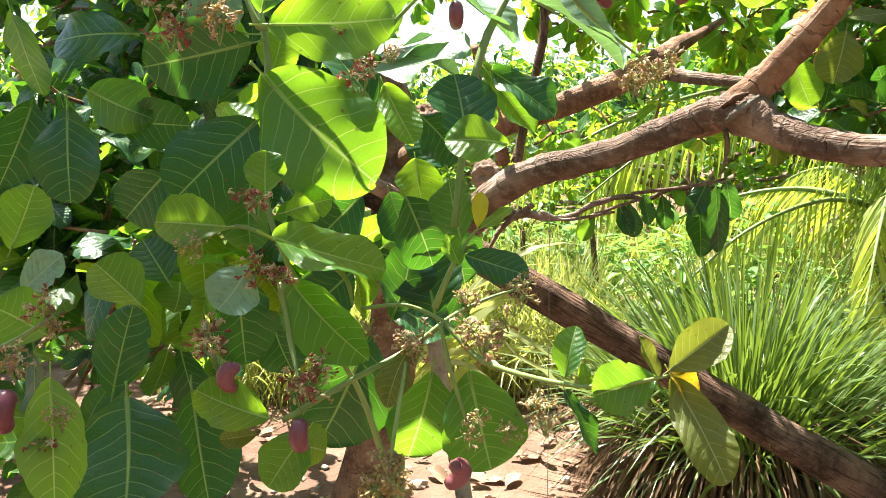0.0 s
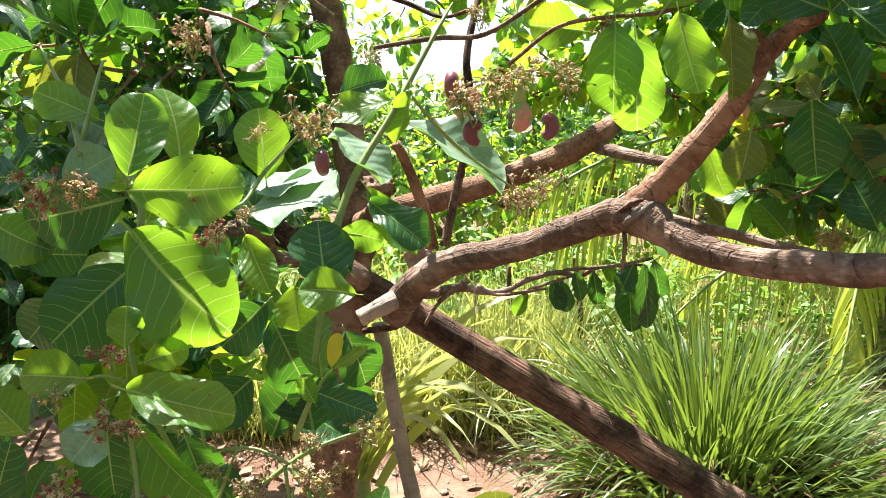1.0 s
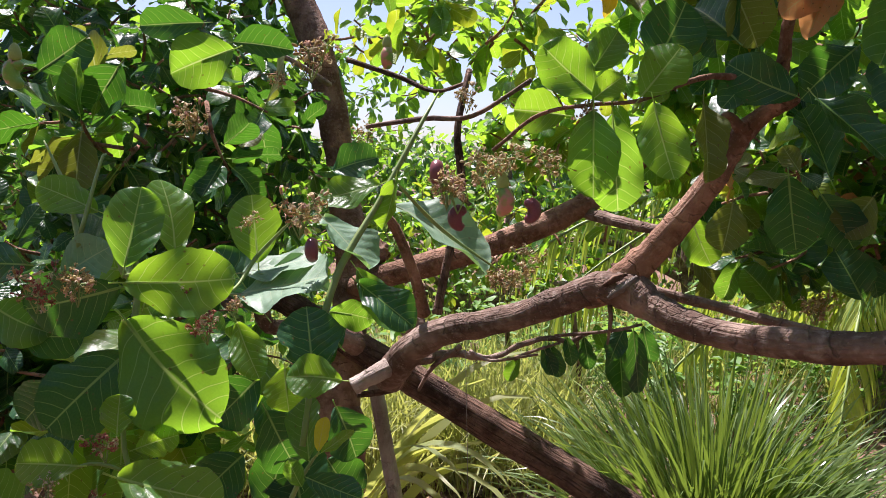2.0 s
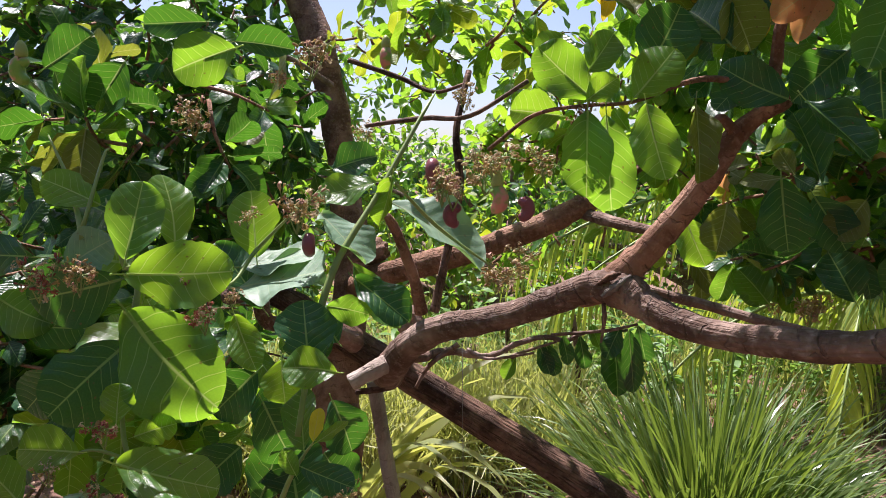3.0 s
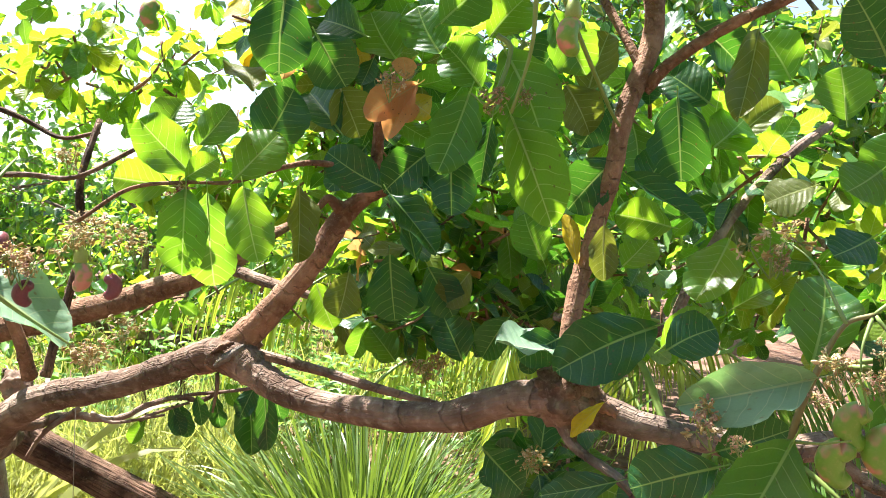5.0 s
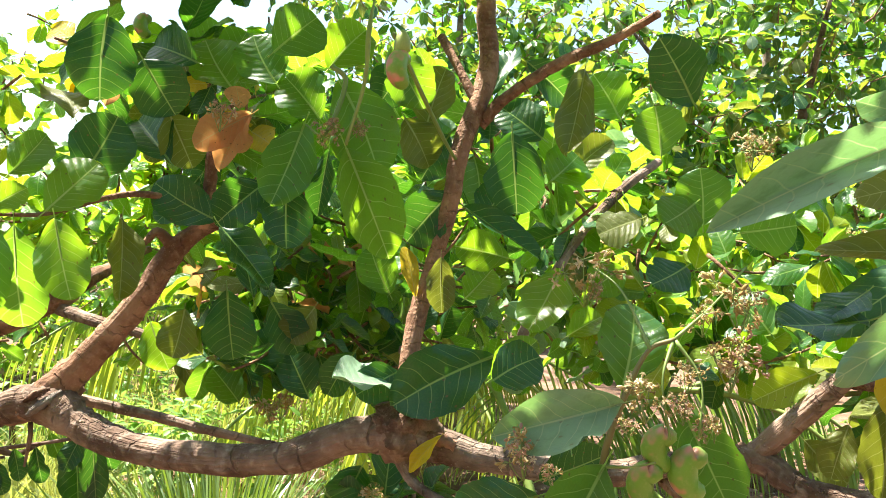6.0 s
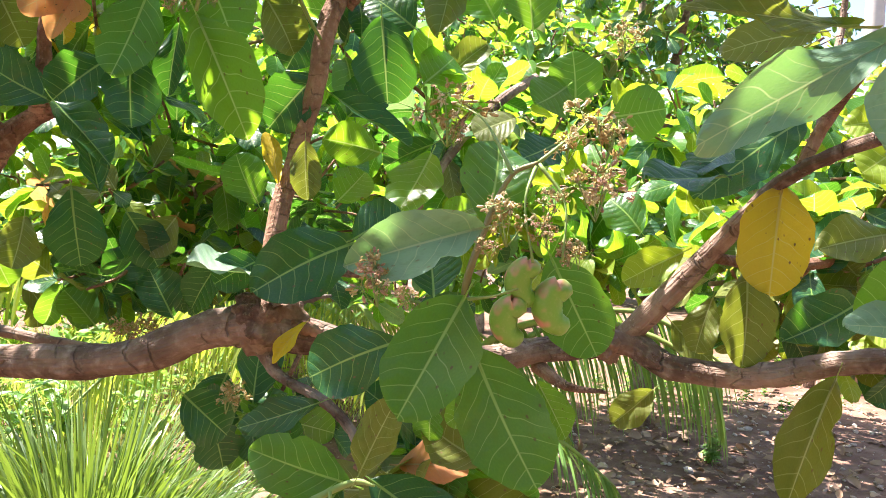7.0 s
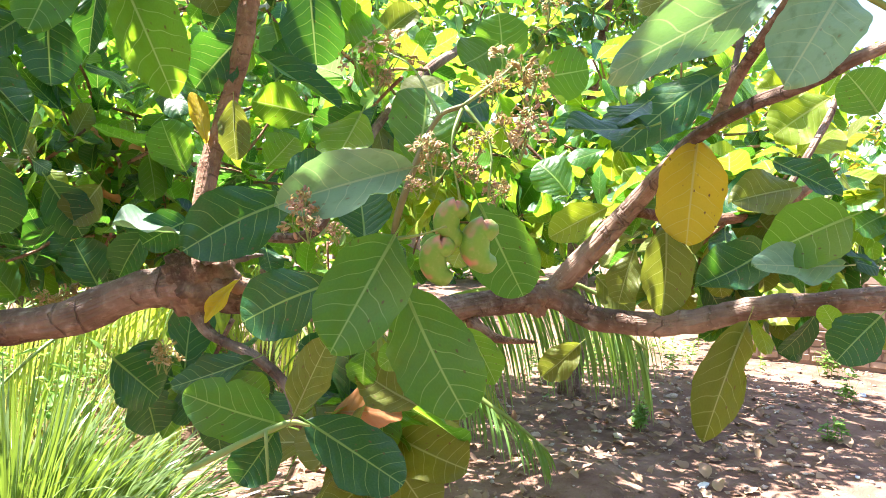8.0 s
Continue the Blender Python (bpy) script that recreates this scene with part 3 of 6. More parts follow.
limb("twig", [(1.307, 0.72, 1.358, 0.012), (1.288, 0.643, 1.345, 0.007), (1.293, 0.574, 1.349, 0.002)], tree, BARK_RED, "dry broken reddish twig", 8, 6, 0.16)
limb("twig", [(0.95, 0.89, 1.39, 0.018), (0.955, 0.86, 1.351, 0.008), (0.987, 0.792, 1.326, 0.007), (1.008, 0.746, 1.292, 0.007), (0.992, 0.691, 1.254, 0.003)], tree, BARK, "", 10, 6, 0.16)
limb("twig", [(0.936, 0.424, 1.453, 0.003), (0.892, 0.386, 1.505, 0.003), (0.905, 0.379, 1.561, 0.003), (0.921, 0.369, 1.604, 0.002), (0.938, 0.355, 1.616, 0.002)], tree, STEM_BROWN, "brownish green fruiting stem", 8, 6, 0.16)
limb("twig", [(0.938, 0.355, 1.616, 0.002), (0.987, 0.355, 1.65, 0.001), (1.029, 0.361, 1.681, 0.0010)], tree, STEM, "", 6, 6, 0.16)
limb("twig", [(0.937, 0.356, 1.614, 0.002), (0.916, 0.345, 1.582, 0.001), (0.917, 0.334, 1.536, 0.0012)], tree, STEM, "", 6, 6, 0.16)
limb("twig", [(0.938, 0.354, 1.615, 0.002), (0.947, 0.332, 1.584, 0.001), (0.938, 0.323, 1.539, 0.0012)], tree, STEM, "", 6, 6, 0.16)
limb("twig", [(0.922, 0.367, 1.606, 0.002), (0.931, 0.416, 1.653, 0.001), (0.937, 0.465, 1.674, 0.0010)], tree, STEM, "", 6, 6, 0.16)
limb("twig", [(0.892, 0.386, 1.503, 0.002), (0.902, 0.365, 1.507, 0.001), (0.912, 0.344, 1.515, 0.0010)], tree, STEM, "", 6, 6, 0.16)
limb("twig", [(0.748, 0.469, 1.311, 0.001), (0.762, 0.471, 1.314, 0.003), (0.804, 0.475, 1.324, 0.003), (0.849, 0.477, 1.333, 0.003), (0.864, 0.464, 1.331, 0.0012)], tree, STEM, "pale green stem", 8, 6, 0.16)
limb("twig", [(0.824, 0.472, 1.331, 0.002), (0.82, 0.459, 1.291, 0.0012)], tree, STEM, "", 6, 6, 0.16)
limb("limb", [(-0.103, 2.207, 1.266, 0.036), (0.005, 2.011, 1.33, 0.033), (0.208, 1.968, 1.387, 0.032), (0.39, 1.976, 1.449, 0.032), (0.541, 1.985, 1.523, 0.030), (0.60, 2.03, 1.565, 0.024), (0.68, 2.12, 1.60, 0.015), (0.78, 2.22, 1.65, 0.009)], tree, BARK_RED, "reddish-brown limb behind the level one", 14, 6, 0.16)
limb("twig", [(0.542, 1.983, 1.498, 0.018), (0.614, 1.881, 1.479, 0.015), (0.692, 1.78, 1.463, 0.012), (0.747, 1.729, 1.45, 0.008)], tree, BARK, "", 8, 6, 0.16)
limb("twig", [(0.539, 1.396, 1.39, 0.01), (0.663, 1.351, 1.362, 0.01), (0.762, 1.294, 1.34, 0.009), (0.832, 1.227, 1.331, 0.007), (0.878, 1.168, 1.329, 0.005)], tree, BARK, "", 8, 6, 0.16)
limb("leaning_stem", [(-0.33, 2.08, 1.28, 0.034), (-0.16, 2.06, 1.18, 0.040), (0.03, 2.03, 1.07, 0.043), (0.43, 1.99, 0.835, 0.046), (0.86, 1.95, 0.58, 0.049), (1.33, 1.91, 0.31, 0.057), (1.9, 1.87, -0.06, 0.065)], tree, BARK_DEAD, "leaning brown stem with cracked flaking bark", 16, 6, 0.16)
# pale wood colour stands in for sunlight on this limb's bark
limb("limb", [(0.063, 1.611, 1.185, 0.021), (0.03, 1.562, 1.178, 0.02), (0.004, 1.556, 1.164, 0.019), (-0.018, 1.552, 1.152, 0.018)], tree, WOOD_PALE, "ringed limb that branches off low down, sunlit bark painted pale", 12, 6, 0.16)
limb("twig", [(-0.061, 1.926, 1.026, 0.008), (-0.011, 1.947, 1.026, 0.009), (0.028, 1.959, 1.028, 0.006)], tree, BARK_DEAD, "", 6, 6, 0.16)
limb("twig", [(0.095, 1.65, 1.196, 0.013), (0.128, 1.725, 1.168, 0.012), (0.189, 1.781, 1.172, 0.011), (0.248, 1.786, 1.161, 0.008), (0.297, 1.782, 1.163, 0.007), (0.359, 1.77, 1.196, 0.007), (0.421, 1.767, 1.211, 0.006), (0.47, 1.762, 1.204, 0.006), (0.518, 1.76, 1.224, 0.004), (0.615, 1.754, 1.232, 0.003)], tree, BARK, "", 8, 6, 0.4)
limb("twig", [(0.234, 1.788, 1.174, 0.006), (0.283, 1.753, 1.16, 0.004), (0.391, 1.726, 1.181, 0.003)], tree, BARK, "", 6, 6, 0.16)
limb("twig", [(0.132, 1.607, 1.298, 0.015), (0.115, 1.565, 1.39, 0.012), (0.082, 1.524, 1.485, 0.011), (0.069, 1.477, 1.517, 0.008)], tree, BARK_RED, "", 8, 6, 0.16)
limb("twig", [(0.16, 1.607, 1.298, 0.011), (0.177, 1.616, 1.384, 0.009), (0.214, 1.633, 1.561, 0.009), (0.207, 1.647, 1.7, 0.008), (0.234, 1.71, 1.833, 0.007)], tree, BARK_DEAD, "", 8, 6, 0.16)
limb("twig", [(0.022, 0.85, 1.273, 0.004), (0.032, 0.878, 1.355, 0.004), (0.055, 0.919, 1.469, 0.005), (0.109, 0.98, 1.571, 0.004), (0.165, 1.041, 1.681, 0.003), (0.183, 1.096, 1.721, 0.0012)], tree, STEM, "green leafy stem", 8, 6, 0.16)
limb("twig", [(0.125, 0.982, 1.595, 0.002), (0.187, 1.027, 1.525, 0.003), (0.28, 1.041, 1.456, 0.0012)], tree, STEM, "", 6, 6, 0.16)
limb("twig", [(-0.219, 1.359, 1.368, 0.015), (-0.218, 1.557, 1.338, 0.017), (-0.218, 1.65, 1.264, 0.018), (-0.146, 1.749, 1.239, 0.019), (-0.057, 1.894, 1.167, 0.027)], tree, BARK, "", 10, 6, 0.16)
limb("twig", [(-0.184, 2.312, 1.873, 0.01), (-0.246, 2.114, 1.913, 0.008), (-0.289, 1.913, 1.92, 0.006)], tree, BARK, "", 6, 6, 0.16)
limb("twig", [(-0.056, 1.811, 1.874, 0.006), (0.069, 1.808, 1.831, 0.006), (0.154, 1.755, 1.792, 0.005), (0.234, 1.707, 1.807, 0.005)], tree, BARK_DEAD, "", 6, 6, 0.16)
limb("twig", [(0.04, 1.392, 1.69, 0.004), (0.151, 1.345, 1.701, 0.005), (0.235, 1.295, 1.701, 0.004), (0.333, 1.251, 1.756, 0.004)], tree, BARK, "", 6, 6, 0.16)
limb("twig", [(0.262, 1.088, 1.635, 0.003), (0.331, 1.094, 1.687, 0.003), (0.41, 1.096, 1.701, 0.003), (0.479, 1.098, 1.707, 0.003), (0.598, 1.153, 1.747, 0.005), (0.743, 1.224, 1.737, 0.007)], tree, BARK_RED, "", 8, 6, 0.16)
limb("twig", [(0.012, 0.828, 0.881, 0.006), (-0.042, 0.769, 1.008, 0.004), (-0.075, 0.766, 1.109, 0.003), (-0.12, 0.77, 1.192, 0.003), (-0.155, 0.772, 1.267, 0.003), (-0.171, 0.792, 1.322, 0.003), (-0.179, 0.835, 1.396, 0.004), (-0.179, 0.865, 1.456, 0.004), (-0.196, 0.896, 1.519, 0.004), (-0.181, 0.838, 1.484, 0.004), (-0.22, 0.875, 1.567, 0.0012)], tree, STEM, "green leafy stem", 8, 6, 0.16)
limb("twig", [(-0.158, 0.772, 1.267, 0.002), (-0.116, 0.761, 1.258, 0.003), (-0.088, 0.757, 1.236, 0.003), (-0.08, 0.752, 1.208, 0.0012)], tree, STEM, "", 6, 6, 0.16)
limb("twig", [(-0.157, 0.773, 1.27, 0.002), (-0.192, 0.755, 1.287, 0.002), (-0.233, 0.743, 1.272, 0.0012)], tree, STEM, "", 6, 6, 0.16)
limb("twig", [(-0.144, 0.717, 1.239, 0.003), (-0.132, 0.698, 1.189, 0.003), (-0.12, 0.672, 1.155, 0.0012)], tree, STEM, "", 6, 6, 0.16)
limb("twig", [(-0.072, 0.752, 1.205, 0.002), (-0.027, 0.752, 1.208, 0.002), (0.012, 0.749, 1.191, 0.002), (0.034, 0.747, 1.175, 0.0012)], tree, STEM, "", 6, 6, 0.16)
limb("twig", [(-0.142, 0.695, 1.111, 0.003), (-0.081, 0.72, 1.141, 0.003), (-0.027, 0.745, 1.164, 0.003), (0.018, 0.76, 1.194, 0.003), (0.052, 0.763, 1.211, 0.002), (0.087, 0.775, 1.22, 0.0012)], tree, STEM, "", 8, 6, 0.16)
limb("twig", [(0.012, 0.749, 1.189, 0.003), (0.049, 0.714, 1.162, 0.003), (0.112, 0.634, 1.168, 0.002), (0.155, 0.615, 1.174, 0.002), (0.189, 0.597, 1.188, 0.0012)], tree, STEM, "pale green leafy stem", 8, 6, 0.16)
limb("twig", [(0.006, 0.749, 1.191, 0.002), (0.017, 0.731, 1.145, 0.002), (0.034, 0.722, 1.091, 0.0012)], tree, STEM, "", 6, 6, 0.16)
limb("twig", [(-0.026, 0.714, 1.162, 0.002), (-0.035, 0.675, 1.111, 0.002), (-0.039, 0.659, 1.08, 0.0012)], tree, STEM, "", 6, 6, 0.16)
limb("twig", [(0, 0.83, 1.186, 0.004), (0.018, 0.827, 1.23, 0.003), (0.034, 0.832, 1.257, 0.002), (0.047, 0.825, 1.275, 0.0012)], tree, STEM, "", 8, 6, 0.16)
limb("twig", [(-0.321, 0.643, 1.226, 0.002), (-0.352, 0.64, 1.207, 0.002), (-0.389, 0.627, 1.191, 0.0012)], tree, STEM, "", 6, 6, 0.16)
limb("twig", [(-0.181, 0.838, 1.484, 0.004), (-0.118, 0.849, 1.484, 0.002), (-0.082, 0.916, 1.453, 0.002), (-0.058, 0.971, 1.494, 0.003), (0.006, 0.937, 1.552, 0.0012)], tree, STEM, "", 6, 6, 0.16)
limb("twig", [(-0.239, 0.85, 1.518, 0.004), (-0.274, 0.896, 1.581, 0.003), (-0.32, 0.932, 1.648, 0.0012)], tree, STEM, "", 6, 6, 0.16)
limb("twig", [(-0.239, 0.852, 1.532, 0.003), (-0.233, 0.9, 1.618, 0.002), (-0.235, 0.921, 1.63, 0.0012)], tree, STEM, "", 6, 6, 0.16)
limb("twig", [(0.843, 0.978, 1.953, 0.004), (0.864, 0.97, 1.929, 0.004), (0.831, 0.956, 1.847, 0.003), (0.81, 0.985, 1.861, 0.0012)], tree, STEM, "", 6, 6, 0.16)
limb("twig", [(0.856, 0.936, 1.831, 0.003), (0.867, 0.904, 1.918, 0.003), (0.863, 0.888, 1.986, 0.004), (0.869, 0.888, 2.034, 0.0012)], tree, STEM, "", 6, 6, 0.16)
limb("twig", [(0.854, 0.784, 1.96, 0.003), (1.019, 0.933, 1.855, 0.003), (1.084, 0.983, 1.821, 0.0012)], tree, STEM, "", 6, 6, 0.16)
limb("twig", [(1.137, 1.297, 1.479, 0.009), (1.306, 1.184, 1.464, 0.011), (1.407, 1.208, 1.577, 0.012), (1.547, 1.272, 1.711, 0.012), (1.721, 1.324, 1.85, 0.013), (1.895, 1.374, 1.948, 0.011)], tree, BARK, "", 8, 6, 0.16)
limb("twig", [(1.14, 0.096, 1.689, 0.003), (1.104, 0.115, 1.703, 0.003), (1.075, 0.127, 1.706, 0.003), (1.06, 0.14, 1.717, 0.0012)], tree, STEM, "", 6, 6, 0.16)
limb("twig", [(0.95, 0.16, 1.822, 0.003), (0.956, 0.156, 1.779, 0.003), (0.966, 0.15, 1.754, 0.003), (1.013, 0.144, 1.723, 0.0012)], tree, STEM, "pale green leafy stem", 8, 6, 0.16)
limb("twig", [(0.337, 1.747, 1.165, 0.006), (0.378, 1.749, 1.182, 0.004), (0.444, 1.733, 1.207, 0.003)], tree, BARK, "", 6, 6, 0.16)
limb("twig", [(0.433, 1.754, 1.219, 0.004), (0.562, 1.707, 1.241, 0.004), (0.628, 1.709, 1.255, 0.003)], tree, BARK, "", 6, 6, 0.16)
limb("twig", [(0.212, 1.749, 1.196, 0.007), (0.144, 1.743, 1.146, 0.006), (0.11, 1.738, 1.091, 0.004)], tree, BARK, "", 6, 6, 0.16)
limb("splinter", [(0.443, 1.343, 1.367, 0.004), (0.47, 1.314, 1.393, 0.009), (0.504, 1.314, 1.418, 0.003)], tree, WOOD_GREY, "pale torn splinter at the fork", 8, 6, 0.4)
limb("splinter", [(0.456, 1.339, 1.382, 0.004), (0.483, 1.32, 1.408, 0.006), (0.496, 1.328, 1.426, 0.002)], tree, BARK_DEAD, "dark torn bark at the fork", 8, 6, 0.4)
limb("splinter", [(0.944, 0.876, 1.438, 0.005), (0.958, 0.839, 1.456, 0.004), (0.965, 0.834, 1.464, 0.001)], tree, WOOD_GREY, "", 7, 6, 0.4)
limb("twig", [(0.96, 0.874, 1.422, 0.011), (0.985, 0.84, 1.414, 0.009), (1.002, 0.824, 1.407, 0.008)], tree, BARK_RED, "", 8, 6, 0.4)
limb("splinter", [(0.471, 1.288, 1.384, 0.004), (0.491, 1.275, 1.403, 0.008), (0.519, 1.282, 1.423, 0.003)], tree, WOOD_GREY, "pale torn strip of wood at the fork", 8, 6, 0.5)
limb("splinter", [(0.466, 1.3, 1.405, 0.004), (0.483, 1.281, 1.42, 0.006), (0.502, 1.282, 1.427, 0.003)], tree, BARK_DEAD, "dark torn bark at the fork", 8, 6, 0.5)
limb("twig", [(0.477, 1.306, 1.368, 0.004), (0.477, 1.294, 1.343, 0.004), (0.471, 1.29, 1.3, 0.002)], tree, BARK_DEAD, "", 6, 6, 0.16)
leaf(tree, "g", (-0.173, 0.821, 1.433), (-0.062, 0.765, 1.341), (-0.082, -0.891, 0.446), 0.124)
leaf(tree, "d", (-0.192, 0.847, 1.469), (-0.298, 0.822, 1.439), (0.294, -0.923, -0.247), 0.085)
leaf(tree, "b", (-0.208, 0.9, 1.483), (-0.328, 0.912, 1.491), (-0.074, -0.962, 0.263), 0.088)
leaf(tree, "b", (-0.18, 0.883, 1.439), (-0.168, 0.891, 1.485), (0.254, -0.963, 0.095), 0.047)
leaf(tree, "d", (-0.191, 0.854, 1.387), (-0.269, 0.8, 1.313), (0.188, -0.88, 0.436), 0.092)
leaf(tree, "b", (-0.164, 0.761, 1.317), (-0.165, 0.778, 1.358), (0.053, -0.922, 0.384), 0.042)
leaf(tree, "b", (-0.147, 0.768, 1.299), (-0.102, 0.78, 1.311), (0.231, -0.965, 0.126), 0.037)
leaf(tree, "b", (-0.2, 0.745, 1.288), (-0.264, 0.736, 1.294), (0.168, -0.82, 0.547), 0.052)
leaf(tree, "b", (-0.154, 0.734, 1.279), (-0.047, 0.758, 1.244), (0.369, -0.458, 0.809), 0.081)
leaf(tree, "g", (-0.138, 0.727, 1.242), (-0.075, 0.685, 1.172), (-0.306, -0.912, 0.274), 0.063)
leaf(tree, "p", (-0.171, 0.71, 1.256), (-0.197, 0.693, 1.219), (0.056, -0.927, 0.37), 0.051)
leaf(tree, "d", (-0.202, 0.787, 1.236), (-0.191, 0.771, 1.141), (0.419, -0.886, 0.201), 0.071)
leaf(tree, "b", (-0.148, 0.667, 1.125), (-0.213, 0.671, 1.15), (0.102, -0.905, 0.412), 0.045)
leaf(tree, "o", (-0.161, 0.674, 1.107), (-0.192, 0.664, 1.106), (0.285, -0.879, 0.383), 0.020)
leaf(tree, "b", (-0.116, 0.684, 1.107), (-0.153, 0.666, 1.058), (-0.045, -0.923, 0.383), 0.048)
leaf(tree, "b", (-0.129, 0.691, 1.087), (-0.101, 0.69, 1.082), (0.136, -0.568, 0.812), 0.049)
leaf(tree, "d", (-0.073, 0.815, 1.161), (-0.116, 0.775, 1.044), (0.344, -0.92, 0.19), 0.112)
leaf(tree, "g", (0.036, 0.799, 1.125), (0.062, 0.771, 1.023), (0.153, -0.944, 0.293), 0.091)
leaf(tree, "g", (-0.003, 0.818, 1.119), (-0.022, 0.792, 1.023), (0.259, -0.942, 0.211), 0.079)
leaf(tree, "o", (-0.025, 0.725, 1.17), (-0.047, 0.698, 1.126), (-0.184, -0.786, 0.591), 0.035)
leaf(tree, "d", (-0.001, 0.945, 1.15), (-0.019, 0.96, 1.236), (0.027, -0.985, 0.173), 0.091)
leaf(tree, "l", (0.046, 0.825, 1.275), (0.05, 0.831, 1.313), (-0.039, -0.984, 0.173), 0.018)
leaf(tree, "b", (0.049, 0.824, 1.274), (0.085, 0.848, 1.295), (0.008, -0.672, 0.74), 0.018)
leaf(tree, "d", (0.033, 0.82, 1.246), (0.096, 0.797, 1.229), (-0.277, -0.928, 0.25), 0.037)
leaf(tree, "g", (0.027, 0.818, 1.235), (0.012, 0.814, 1.271), (0.4, -0.914, 0.064), 0.023)
leaf(tree, "g", (0.03, 0.851, 1.254), (0.016, 0.903, 1.32), (-0.443, -0.747, 0.495), 0.053)
leaf(tree, "b", (-0.025, 0.968, 1.341), (-0.016, 0.948, 1.286), (0.163, -0.921, 0.353), 0.060)
leaf(tree, "d", (-0.059, 1.001, 1.296), (-0.034, 0.99, 1.232), (0.036, -0.983, 0.181), 0.058)
leaf(tree, "o", (0.189, 0.598, 1.192), (0.234, 0.594, 1.231), (-0.311, -0.91, 0.274), 0.036)
leaf(tree, "o", (0.191, 0.597, 1.186), (0.221, 0.545, 1.122), (-0.199, -0.807, 0.555), 0.039)
leaf(tree, "g", (0.183, 0.606, 1.182), (0.132, 0.613, 1.165), (-0.238, -0.915, 0.325), 0.045)
leaf(tree, "g", (0.112, 0.635, 1.173), (0.119, 0.642, 1.216), (-0.341, -0.915, 0.215), 0.027)
leaf(tree, "b", (0.13, 0.624, 1.166), (0.126, 0.627, 1.188), (-0.145, -0.98, 0.139), 0.011)
leaf(tree, "d", (0.112, 0.633, 1.163), (0.14, 0.615, 1.114), (0.331, -0.806, 0.492), 0.021)
leaf(tree, "o", (0.183, 0.606, 1.183), (0.167, 0.612, 1.217), (0.154, -0.96, 0.235), 0.012)
leaf(tree, "y", (0.19, 0.597, 1.191), (0.216, 0.594, 1.17), (0.284, -0.826, 0.487), 0.027)
leaf(tree, "d", (-0.376, 0.815, 1.402), (-0.366, 0.78, 1.311), (0.257, -0.888, 0.38), 0.065)
leaf(tree, "d", (-0.437, 0.868, 1.412), (-0.451, 0.822, 1.323), (0.68, -0.691, 0.246), 0.057)
leaf(tree, "g", (-0.421, 0.971, 1.424), (-0.346, 0.947, 1.4), (-0.11, -0.85, 0.515), 0.073)
leaf(tree, "d", (-0.383, 0.965, 1.387), (-0.304, 0.964, 1.382), (-0.008, -0.999, 0.032), 0.063)
leaf(tree, "d", (-0.342, 0.931, 1.487), (-0.463, 0.931, 1.486), (0.002, -0.998, 0.07), 0.060)
leaf(tree, "g", (-0.462, 0.884, 1.506), (-0.412, 0.838, 1.417), (0.52, -0.61, 0.598), 0.039)
leaf(tree, "g", (-0.314, 0.616, 1.181), (-0.288, 0.561, 1.101), (0.532, -0.614, 0.583), 0.054)
leaf(tree, "d", (-0.3, 0.728, 1.124), (-0.284, 0.671, 1.033), (0.181, -0.824, 0.537), 0.109)
leaf(tree, "d", (-0.331, 0.765, 1.109), (-0.309, 0.781, 1.202), (0.34, -0.937, 0.08), 0.055)
leaf(tree, "g", (-0.321, 0.83, 1.19), (-0.371, 0.838, 1.235), (0.413, -0.707, 0.575), 0.060)
leaf(tree, "g", (-0.359, 0.699, 1.195), (-0.399, 0.684, 1.226), (0.483, -0.847, 0.22), 0.058)
leaf(tree, "p", (-0.423, 0.784, 1.216), (-0.382, 0.79, 1.253), (-0.138, -0.94, 0.313), 0.042)
leaf(tree, "d", (-0.256, 0.786, 1.109), (-0.232, 0.747, 1.001), (0.594, -0.707, 0.384), 0.081)
leaf(tree, "b", (-0.053, 0.85, 1.425), (-0.02, 0.82, 1.365), (0.08, -0.87, 0.487), 0.042)
leaf(tree, "p", (-0.049, 0.979, 1.467), (0.037, 0.999, 1.465), (0.148, -0.55, 0.822), 0.058)
leaf(tree, "g", (0.021, 1.069, 1.4), (0.084, 1.067, 1.387), (-0.035, -0.999, -0.003), 0.046)
leaf(tree, "g", (0.06, 1.08, 1.462), (0.132, 1.045, 1.375), (0.022, -0.921, 0.389), 0.051)
leaf(tree, "d", (-0.019, 1.017, 1.393), (0.031, 1.007, 1.335), (0.064, -0.973, 0.221), 0.066)
leaf(tree, "d", (-0.13, 0.83, 1.189), (-0.111, 0.82, 1.128), (0.167, -0.962, 0.214), 0.068)
leaf(tree, "g", (-0.546, 0.988, 1.226), (-0.516, 1.002, 1.305), (0.435, -0.901, -0.008), 0.065)
leaf(tree, "d", (-0.343, 0.981, 1.183), (-0.379, 0.991, 1.24), (0.26, -0.911, 0.319), 0.065)
leaf(tree, "d", (-0.19, 0.877, 1.165), (-0.164, 0.866, 1.1), (0.215, -0.945, 0.247), 0.059)
leaf(tree, "g", (-0.173, 0.819, 1.497), (-0.16, 0.848, 1.592), (0.416, -0.883, 0.218), 0.066)
leaf(tree, "b", (-0.14, 0.89, 1.501), (-0.148, 0.9, 1.602), (0.576, -0.808, 0.124), 0.064)
leaf(tree, "b", (-0.164, 0.798, 1.482), (-0.036, 0.79, 1.487), (-0.067, -0.991, 0.112), 0.079)
